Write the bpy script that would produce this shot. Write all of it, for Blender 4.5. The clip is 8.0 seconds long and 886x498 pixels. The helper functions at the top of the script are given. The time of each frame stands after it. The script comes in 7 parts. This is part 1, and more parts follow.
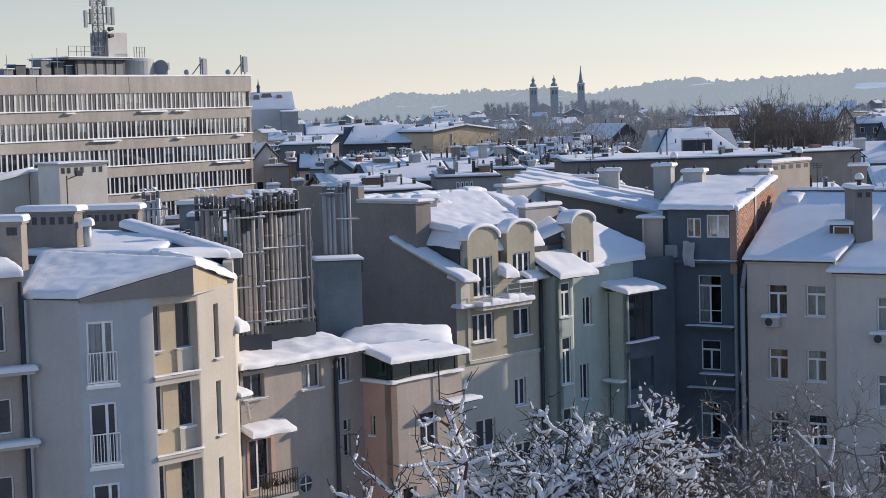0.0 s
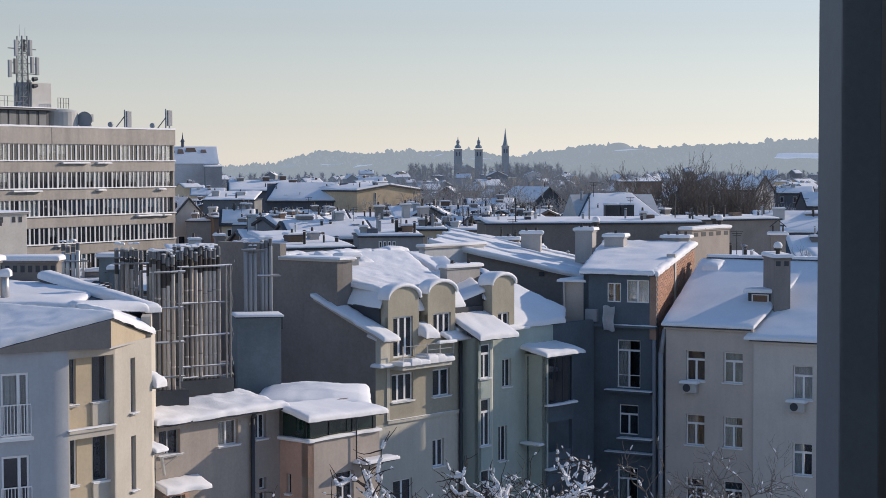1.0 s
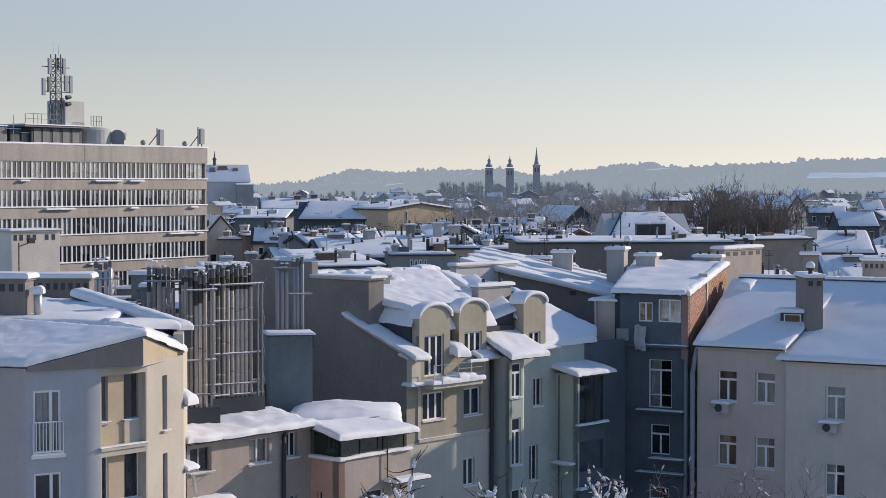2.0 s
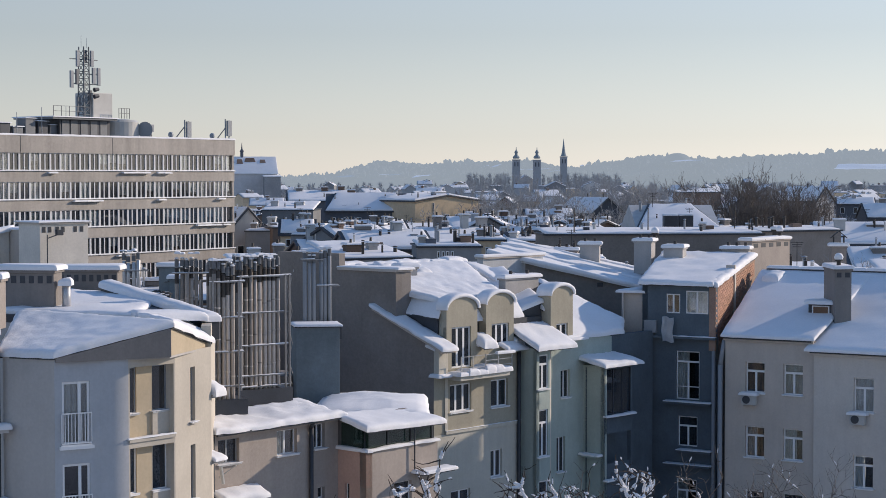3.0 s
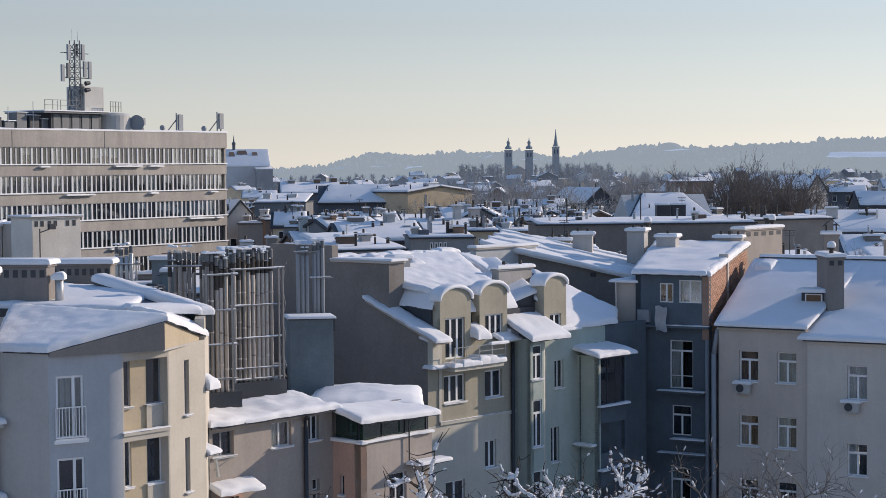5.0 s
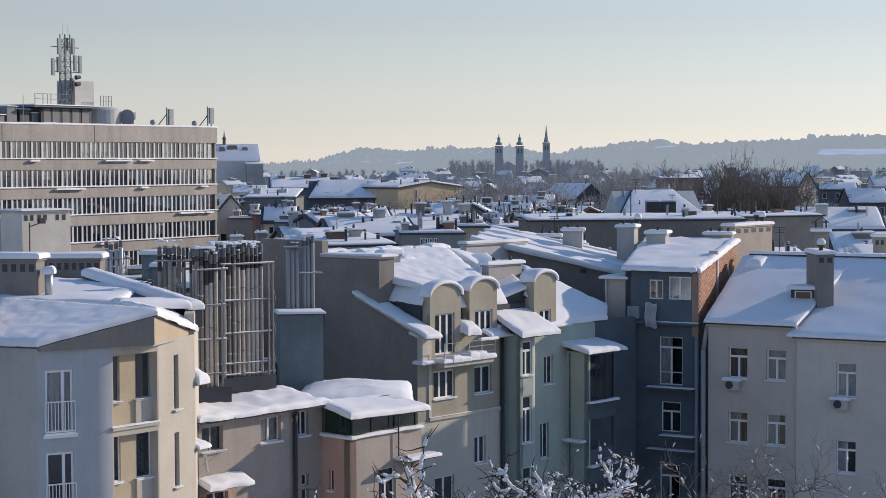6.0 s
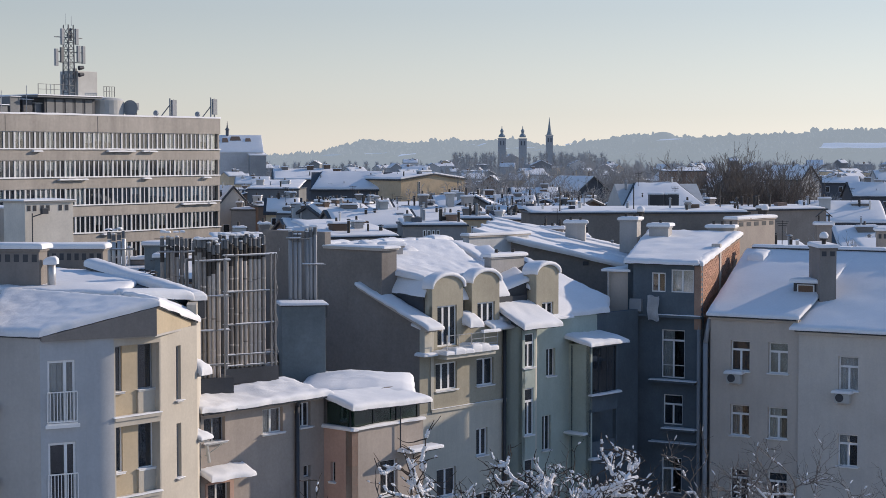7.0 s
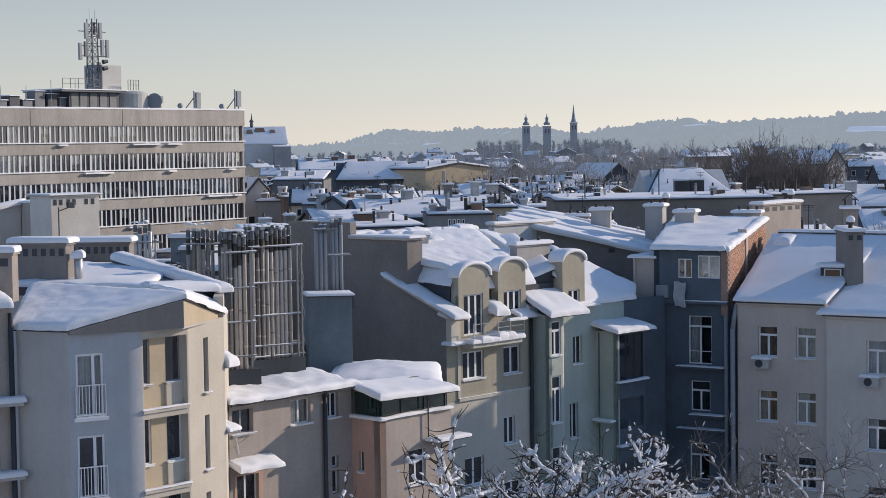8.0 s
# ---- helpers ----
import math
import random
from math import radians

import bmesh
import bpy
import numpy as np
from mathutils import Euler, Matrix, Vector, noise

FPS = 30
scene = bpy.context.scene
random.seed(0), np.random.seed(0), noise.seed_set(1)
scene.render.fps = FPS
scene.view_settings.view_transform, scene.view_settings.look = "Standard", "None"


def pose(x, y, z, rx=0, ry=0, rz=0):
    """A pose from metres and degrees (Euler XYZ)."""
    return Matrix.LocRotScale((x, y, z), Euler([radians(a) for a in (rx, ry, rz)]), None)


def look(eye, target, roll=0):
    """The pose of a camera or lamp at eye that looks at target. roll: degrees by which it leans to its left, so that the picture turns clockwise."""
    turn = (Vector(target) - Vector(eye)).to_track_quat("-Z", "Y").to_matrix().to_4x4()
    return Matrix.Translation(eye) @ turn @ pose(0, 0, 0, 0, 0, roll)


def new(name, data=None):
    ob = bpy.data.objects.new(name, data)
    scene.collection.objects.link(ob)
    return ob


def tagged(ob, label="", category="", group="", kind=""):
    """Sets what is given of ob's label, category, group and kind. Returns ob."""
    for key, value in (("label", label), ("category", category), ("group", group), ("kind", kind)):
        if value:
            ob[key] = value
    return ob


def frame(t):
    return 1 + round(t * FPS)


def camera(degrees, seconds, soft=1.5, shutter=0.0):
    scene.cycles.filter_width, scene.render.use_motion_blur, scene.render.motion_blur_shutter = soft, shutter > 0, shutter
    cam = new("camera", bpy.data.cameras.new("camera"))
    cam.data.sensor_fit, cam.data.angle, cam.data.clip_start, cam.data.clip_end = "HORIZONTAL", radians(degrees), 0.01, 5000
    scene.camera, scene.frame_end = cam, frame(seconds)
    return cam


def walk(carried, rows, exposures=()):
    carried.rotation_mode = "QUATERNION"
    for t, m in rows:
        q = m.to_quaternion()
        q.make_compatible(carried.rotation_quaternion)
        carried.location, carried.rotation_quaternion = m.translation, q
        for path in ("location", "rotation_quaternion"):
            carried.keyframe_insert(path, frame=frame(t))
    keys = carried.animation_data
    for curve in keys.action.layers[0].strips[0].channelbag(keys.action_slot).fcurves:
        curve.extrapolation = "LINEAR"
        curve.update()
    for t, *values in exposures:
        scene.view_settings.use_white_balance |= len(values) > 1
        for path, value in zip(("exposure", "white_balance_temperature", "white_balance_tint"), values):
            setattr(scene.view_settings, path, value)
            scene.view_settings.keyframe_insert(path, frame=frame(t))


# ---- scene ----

# ---------------------------------------------------------------- camera
EYE = 26.0
cam = camera(27.5, 8.0, soft=0.45)
# seconds, sideways sway, then the three turns
ROWS = [
    (0.0, -0.016, 85.496, 1.595, -0.126),
    (0.5, 0.013, 86.452, 0.667, -1.781),
    (1.0, 0.000, 87.352, 0.118, -2.511),
    (1.5, -0.021, 87.973, 0.026, -2.169),
    (3.0, -0.032, 87.680, 0.045, -0.673),
    (3.5, -0.033, 87.480, 0.062, -0.708),
    (4.0, -0.034, 87.419, 0.266, -0.704),
    (4.5, -0.035, 87.424, 0.455, -0.779),
    (6.0, -0.036, 87.260, 0.246, -1.219),
    (6.5, -0.036, 87.171, 0.034, -1.154),
    (7.0, -0.035, 87.007, 0.013, -1.124),
    (7.5, -0.034, 86.802, 0.334, -1.000),
    (8.0, -0.032, 86.663, 0.786, -0.356),
]
walk(cam, [(t, pose(sx, 0, EYE, rx, ry, rz)) for t, sx, rx, ry, rz in ROWS], exposures=[(0.0, 0.20, 6340, 15.5), (0.5, 0.12, 6340, 15.5), (1.0, 0.07, 6340, 15.5), (8.0, 0.07, 6340, 15.5)])

# ---------------------------------------------------------------- sky and sun
SUN_AZ, SUN_EL = 63.0, 19.8
world = bpy.data.worlds.new("winter_sky")
scene.world = world
world.use_nodes = True
wn = world.node_tree
sky = wn.nodes.new("ShaderNodeTexSky")
sky.sky_type = 'NISHITA'
sky.sun_disc = False
sky.sun_elevation = radians(SUN_EL)
sky.sun_rotation = radians(SUN_AZ)
sky.altitude = 200
sky.air_density, sky.dust_density, sky.ozone_density = 1.0, 0.05, 2.0
bg = wn.nodes["Background"]
bg.inputs["Strength"].default_value = 0.113
pale = wn.nodes.new("ShaderNodeHueSaturation")
# winter haze: pale near the horizon, full blue overhead
way = wn.nodes.new("ShaderNodeTexCoord")
split = wn.nodes.new("ShaderNodeSeparateXYZ")
wn.links.new(way.outputs["Generated"], split.inputs[0])
haze = wn.nodes.new("ShaderNodeMapRange")
haze.inputs["From Min"].default_value, haze.inputs["From Max"].default_value = 0.03, 0.32
haze.inputs["To Min"].default_value, haze.inputs["To Max"].default_value = 0.42, 1.05
wn.links.new(split.outputs["Z"], haze.inputs[0])
wn.links.new(haze.outputs[0], pale.inputs["Saturation"])
veil = wn.nodes.new("ShaderNodeMapRange")
veil.inputs["From Min"].default_value, veil.inputs["From Max"].default_value = 0.08, 0.6
veil.inputs["To Min"].default_value, veil.inputs["To Max"].default_value = 0.85, 1.47
wn.links.new(split.outputs["Z"], veil.inputs[0])
wn.links.new(veil.outputs[0], pale.inputs["Value"])
wn.links.new(sky.outputs[0], pale.inputs["Color"])
wn.links.new(pale.outputs[0], bg.inputs[0])
sun = new("sun", bpy.data.lights.new("sun", 'SUN'))
sun.data.energy, sun.data.angle, sun.data.color = 3.9, radians(0.6), (1.0, 0.85, 0.66)
sa, se = radians(SUN_AZ), radians(SUN_EL)
sun.matrix_world = look((0, 0, 60), (-math.sin(sa) * math.cos(se) * 10, -math.cos(sa) * math.cos(se) * 10, 60 - math.sin(se) * 10))


# ---------------------------------------------------------------- materials
def material(name, colour, rough=0.85, stain=0.25, grain=0.12, size=1.0, bump=0.25, metal=0.0, vary=0.0, spec=0.3, streak=0.000):
    """Paint, plaster, stone or metal: slow stains, fine grain and relief; vary: from object to object."""
    m = bpy.data.materials.new(name)
    m.use_nodes = True
    nt = m.node_tree
    b = nt.nodes["Principled BSDF"]
    b.inputs["Roughness"].default_value, b.inputs["Metallic"].default_value = rough, metal
    b.inputs["Specular IOR Level"].default_value = spec
    co = nt.nodes.new("ShaderNodeTexCoord")
    vec = co.outputs["Object"]

    def noise_node(scale, detail, stretch=None):
        src = vec
        if stretch:
            mp = nt.nodes.new("ShaderNodeMapping")
            mp.inputs["Scale"].default_value = stretch
            nt.links.new(vec, mp.inputs[0])
            src = mp.outputs[0]
        n = nt.nodes.new("ShaderNodeTexNoise")
        n.inputs["Scale"].default_value, n.inputs["Detail"].default_value = scale, detail
        n.inputs["Roughness"].default_value = 0.65
        nt.links.new(src, n.inputs["Vector"])
        return n.outputs[0]

    def factor(sock, amount):
        r = nt.nodes.new("ShaderNodeMapRange")
        r.inputs["From Min"].default_value, r.inputs["From Max"].default_value = 0.3, 0.7
        r.inputs["To Min"].default_value, r.inputs["To Max"].default_value = 1 - amount, 1 + amount * 0.6
        nt.links.new(sock, r.inputs[0])
        return r.outputs[0]

    def times(a, c):
        x = nt.nodes.new("ShaderNodeMath")
        x.operation = 'MULTIPLY'
        nt.links.new(a, x.inputs[0])
        nt.links.new(c, x.inputs[1])
        return x.outputs[0]

    f = times(factor(noise_node(0.35 / size, 5), stain), factor(noise_node(9.0 / size, 4), grain))
    if streak:
        f = times(f, factor(noise_node(1.0 / size, 4, (2.2, 2.2, 0.18)), streak))
    if vary:
        oi = nt.nodes.new("ShaderNodeObjectInfo")
        r = nt.nodes.new("ShaderNodeMapRange")
        r.inputs["To Min"].default_value, r.inputs["To Max"].default_value = 1 - vary, 1 + vary
        nt.links.new(oi.outputs["Random"], r.inputs[0])
        f = times(f, r.outputs[0])
    hs = nt.nodes.new("ShaderNodeVectorMath")
    hs.operation = 'SCALE'
    hs.inputs[0].default_value = colour
    nt.links.new(f, hs.inputs["Scale"])
    nt.links.new(hs.outputs[0], b.inputs["Base Color"])
    if bump:
        bp = nt.nodes.new("ShaderNodeBump")
        bp.inputs["Strength"].default_value, bp.inputs["Distance"].default_value = bump, 0.02 * size
        nt.links.new(noise_node(14.0 / size, 5), bp.inputs["Height"])
        nt.links.new(bp.outputs[0], b.inputs["Normal"])
    return m


def snow_material(name, colour, size=1.0):
    m = material(name, colour, rough=0.75, stain=0.05, grain=0.04, size=size, bump=0.5, spec=0.25)
    b = m.node_tree.nodes["Principled BSDF"]
    b.inputs["Subsurface Weight"].default_value = 0.0
    return m


def glass_material(name, tint, rough=0.03):
    m = bpy.data.materials.new(name)
    m.use_nodes = True
    b = m.node_tree.nodes["Principled BSDF"]
    b.inputs["Base Color"].default_value = (*tint, 1)
    b.inputs["Roughness"].default_value = rough
    b.inputs["IOR"].default_value = 1.75
    b.inputs["Transmission Weight"].default_value = 0.55
    n = m.node_tree.nodes.new("ShaderNodeTexNoise")
    n.inputs["Scale"].default_value = 1.3
    bp = m.node_tree.nodes.new("ShaderNodeBump")
    bp.inputs["Strength"].default_value, bp.inputs["Distance"].default_value = 0.08, 0.05
    m.node_tree.links.new(n.outputs[0], bp.inputs["Height"])
    m.node_tree.links.new(bp.outputs[0], b.inputs["Normal"])
    return m


SNOW = snow_material("snow", (0.82, 0.825, 0.84))
# snow blued and dimmed: the haze of distance is in the colour
SNOW_FAR = snow_material("snow_far", (0.72, 0.76, 0.83), 6)
GROUND_SNOW = material("trodden_snow", (0.42, 0.43, 0.46), 0.9, 0.35, 0.2, 4)
GLASS = glass_material("window_glass", (0.05, 0.06, 0.075))
CLEAR_GLASS = glass_material("clear_window_glass", (0.80, 0.84, 0.86), 0.02)
CLEAR_GLASS.node_tree.nodes["Principled BSDF"].inputs["Transmission Weight"].default_value = 1.0
GREEN_GLASS = glass_material("green_glass", (0.03, 0.07, 0.055), 0.08)
FRAME_WHITE = material("white_frame", (0.84, 0.84, 0.83), 0.5, 0.08, 0.05, 0.5, 0.05)
OFFICE_FRAME = material("light_grey_frame", (0.70, 0.71, 0.72), 0.5, 0.15, 0.08, 1.0, 0.05)
FRAME_GREY = material("grey_frame", (0.30, 0.32, 0.34), 0.5, 0.1, 0.05, 0.5, 0.05)
CURTAIN = material("curtain", (0.62, 0.62, 0.60), 0.95, 0.3, 0.2, 0.4, 0.1, vary=0.3)
BLIND = material("grey_blind", (0.30, 0.34, 0.37), 0.9, 0.15, 0.1, 0.6, 0.0, vary=0.3)
# near-black: the shade of unlit rooms is put into this colour
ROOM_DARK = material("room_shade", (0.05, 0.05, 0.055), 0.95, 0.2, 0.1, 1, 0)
ST_GREY = material("grey_stucco", (0.50, 0.475, 0.445), 0.9, 0.14, 0.06, 1, 0.3, streak=0.050)
ST_BLUE = material("pale_blue_stucco", (0.455, 0.47, 0.485), 0.9, 0.12, 0.05, 1, 0.3, streak=0.050)
ST_CREAM = material("cream_stucco", (0.54, 0.495, 0.42), 0.9, 0.12, 0.06, 1, 0.3, streak=0.040)
ST_YELLOW = material("ochre_stucco", (0.53, 0.44, 0.31), 0.9, 0.15, 0.06, 1, 0.3, streak=0.040)
ST_BEIGE = material("beige_stucco", (0.42, 0.365, 0.32), 0.9, 0.15, 0.08, 1, 0.3, streak=0.060)
ST_ROSE = material("rose_stucco", (0.56, 0.38, 0.31), 0.9, 0.15, 0.08, 1, 0.3, streak=0.060)
ST_OLIVE = material("olive_stucco", (0.42, 0.385, 0.30), 0.9, 0.16, 0.08, 1, 0.3, streak=0.060)
ST_GREEN = material("pale_green_stucco", (0.45, 0.51, 0.455), 0.9, 0.14, 0.07, 1, 0.3, streak=0.050)
ST_PALE = material("pale_stucco", (0.60, 0.565, 0.48), 0.9, 0.12, 0.06, 1, 0.3, streak=0.050)
ST_DARKGABLE = material("weathered_render", (0.265, 0.238, 0.215), 0.95, 0.22, 0.12, 1.5, 0.4, streak=0.035)
ST_SLATE = material("slate_grey_render", (0.175, 0.215, 0.235), 0.9, 0.25, 0.1, 1, 0.3, streak=0.035)
ST_NAVY = material("dark_slate_render", (0.12, 0.15, 0.175), 0.9, 0.25, 0.1, 1, 0.3, streak=0.035)
SOOTY_BEIGE = material("weathered_beige_render", (0.33, 0.29, 0.255), 0.9, 0.2, 0.1, 1, 0.3, streak=0.08)
CHIMNEY_PALE = material("pale_chimney_render", (0.44, 0.42, 0.4), 0.9, 0.15, 0.08, 1, 0.3, streak=0.08)
CHIMNEY_GREY = material("chimney_render", (0.25, 0.228, 0.21), 0.9, 0.15, 0.08, 1, 0.3, streak=0.08)
WHITE_WALL = material("white_rendered_wall", (0.62, 0.63, 0.64), 0.9, 0.12, 0.06, 1, 0.3, streak=0.08)
ST_TAUPE = material("taupe_stucco", (0.56, 0.50, 0.44), 0.9, 0.10, 0.06, 1, 0.3, streak=0.050)
ST_LIGHTTAUPE = material("light_taupe_stucco", (0.62, 0.575, 0.52), 0.9, 0.10, 0.06, 1, 0.3, streak=0.040)
CONCRETE = material("concrete_panel", (0.45, 0.415, 0.375), 0.9, 0.2, 0.1, 3, 0.3, streak=0.16)
BRICK = material("red_brick", (0.46, 0.26, 0.18), 0.9, 0.25, 0.2, 0.4, 0.5, vary=0.2)
MORTAR = material("mortar", (0.37, 0.25, 0.19), 0.95, 0.2, 0.2, 0.5, 0.4)
STEEL = material("weathered_steel_pipe", (0.43, 0.395, 0.36), 0.45, 0.3, 0.2, 0.5, 0.15, metal=0.25, vary=0.45, streak=0.2)
RAIL_STEEL = material("dull_rail_steel", (0.33, 0.325, 0.32), 0.5, 0.3, 0.15, 0.5, 0.1, metal=0.4)
GALV = material("galvanised_steel", (0.55, 0.55, 0.55), 0.4, 0.2, 0.1, 0.6, 0.1, metal=0.6)
MAST_GREY = material("mast_steel", (0.17, 0.18, 0.19), 0.6, 0.2, 0.1, 0.6, 0.1, metal=0.2)
DARK_METAL = material("dark_sheet_metal", (0.07, 0.075, 0.085), 0.5, 0.2, 0.1, 0.6, 0.1, metal=0.3)
SOOT = material("sooty_steel", (0.085, 0.078, 0.072), 0.7, 0.3, 0.2, 0.5, 0.2, metal=0.3)
TWIG_GREY = material("grey_twigs", (0.20, 0.175, 0.155), 0.95, 0.3, 0.2, 0.5, 0.0)
BARK = material("dark_bark", (0.055, 0.045, 0.040), 0.95, 0.3, 0.3, 0.3, 0.5)
TWIG = material("dark_twigs", (0.075, 0.063, 0.055), 0.95, 0.3, 0.2, 0.5, 0.0)
# bare twigs paled so that distance haze sits in their colour
TWIG_HAZE_MID = material("haze_paled_twigs", (0.42, 0.41, 0.40), 1.0, 0.3, 0.2, 1.0, 0.0)
POST_PAINT = material("slate_window_paint", (0.13, 0.18, 0.24), 0.5, 0.15, 0.08, 0.05, 0.1)
PLASTER = material("room_plaster", (0.6, 0.58, 0.55), 0.9, 0.1, 0.05, 1, 0.1)
WHITE_PLASTIC = material("white_casing", (0.48, 0.48, 0.46), 0.5, 0.1, 0.05, 0.4, 0.05)
CLOTH = material("pale_cloth", (0.78, 0.78, 0.78), 0.95, 0.2, 0.1, 0.3, 0.3)
TIMBER = material("brown_timber", (0.22, 0.13, 0.08), 0.7, 0.3, 0.2, 0.4, 0.3)


# ---------------------------------------------------------------- makers
BASE = {}


def thing(name, base, label, category, group="", kind=""):
    """An Empty at the thing's base; its parts are written in the place's own metres."""
    ob = new(name)
    ob.empty_display_size = 0.3
    ob.location = base
    BASE[ob] = Vector(base)
    return tagged(ob, label, category, group, kind)


def part(name, bm, mat, parent, label="", smooth=False, kind=""):
    base = BASE[parent]
    bmesh.ops.translate(bm, verts=bm.verts, vec=-base)
    me = bpy.data.meshes.new(name)
    if smooth:
        for f in bm.faces:
            f.smooth = True
    bm.to_mesh(me)
    bm.free()
    me.materials.append(mat)
    ob = new(name, me)
    ob.parent = parent
    BASE[ob] = base
    return tagged(ob, label, kind=kind)


def lone(name, bm, mat, label, category="", group="", kind="", smooth=False):
    me = bpy.data.meshes.new(name)
    if smooth:
        for f in bm.faces:
            f.smooth = True
    bm.to_mesh(me)
    bm.free()
    me.materials.append(mat)
    return tagged(new(name, me), label, category, group, kind)


def shared(name, me, parent, m):
    """One more piece on a mesh that others use; m: its pose in the place."""
    ob = new(name, me)
    ob.parent = parent
    ob.matrix_basis = Matrix.Translation(-BASE[parent]) @ m
    BASE[ob] = BASE[parent]
    return ob


def run(x, y, az, z=0.0):
    """The frame of a wall from (x, y) that runs towards the compass angle az; its own y goes into the building."""
    return pose(x, y, z, 0, 0, 90 - az)


def end(x, y, az, u, v=0.0):
    p = run(x, y, az) @ Vector((u, v, 0))
    return p.x, p.y


def box(bm, lo, hi, m=None, bevel=0.0):
    r = bmesh.ops.create_cube(bm, size=1)
    s = [hi[i] - lo[i] for i in range(3)]
    c = [(hi[i] + lo[i]) / 2 for i in range(3)]
    mat = Matrix.Translation(c) @ Matrix.Diagonal((*s, 1))
    bmesh.ops.transform(bm, verts=r["verts"], matrix=mat)
    if bevel:
        edges = list({e for v in r["verts"] for e in v.link_edges})
        out = bmesh.ops.bevel(bm, geom=edges, offset=bevel, segments=2, affect='EDGES', profile=0.6)
        verts = list({v for f in out["faces"] for v in f.verts})
    else:
        verts = r["verts"]
    if m is not None:
        bmesh.ops.transform(bm, verts=verts, matrix=m)
    return bm


def boxes(items, m=None, bevel=0.0):
    bm = bmesh.new()
    for lo, hi in items:
        box(bm, lo, hi, m, bevel)
    return bm


def prism(points, z0, z1, bm=None):
    """A plan polygon (anticlockwise) raised from z0 to z1; z1 may be a list, one height a corner."""
    bm = bm or bmesh.new()
    tops = z1 if isinstance(z1, (list, tuple)) else [z1] * len(points)
    a = [bm.verts.new((x, y, z0)) for x, y in points]
    b = [bm.verts.new((x, y, h)) for (x, y), h in zip(points, tops)]
    n = len(points)
    for i in range(n):
        bm.faces.new((a[i], a[(i + 1) % n], b[(i + 1) % n], b[i]))
    bm.faces.new(b)
    bm.faces.new(a[::-1])
    bmesh.ops.recalc_face_normals(bm, faces=bm.faces)
    return bm


def slab(points, thick, bm=None):
    """A sheet through 3D corners, thick below them."""
    bm = bm or bmesh.new()
    t = [bm.verts.new(p) for p in points]
    b = [bm.verts.new((p[0], p[1], p[2] - thick)) for p in points]
    n = len(points)
    bm.faces.new(t)
    bm.faces.new(b[::-1])
    for i in range(n):
        bm.faces.new((t[i], b[i], b[(i + 1) % n], t[(i + 1) % n]))
    bmesh.ops.recalc_face_normals(bm, faces=bm.faces)
    return bm


def tube(bm, a, b, r0, r1=None, sides=8, caps=True):
    a, b = Vector(a), Vector(b)
    r1 = r0 if r1 is None else r1
    q = (b - a).to_track_quat('Z', 'Y').to_matrix()
    ra, rb = [], []
    for i in range(sides):
        w = 2 * math.pi * i / sides
        o = q @ Vector((math.cos(w), math.sin(w), 0))
        ra.append(bm.verts.new(a + o * r0))
        rb.append(bm.verts.new(b + o * r1))
    for i in range(sides):
        j = (i + 1) % sides
        bm.faces.new((ra[i], ra[j], rb[j], rb[i]))
    if caps:
        bm.faces.new(ra[::-1])
        bm.faces.new(rb)
    return bm


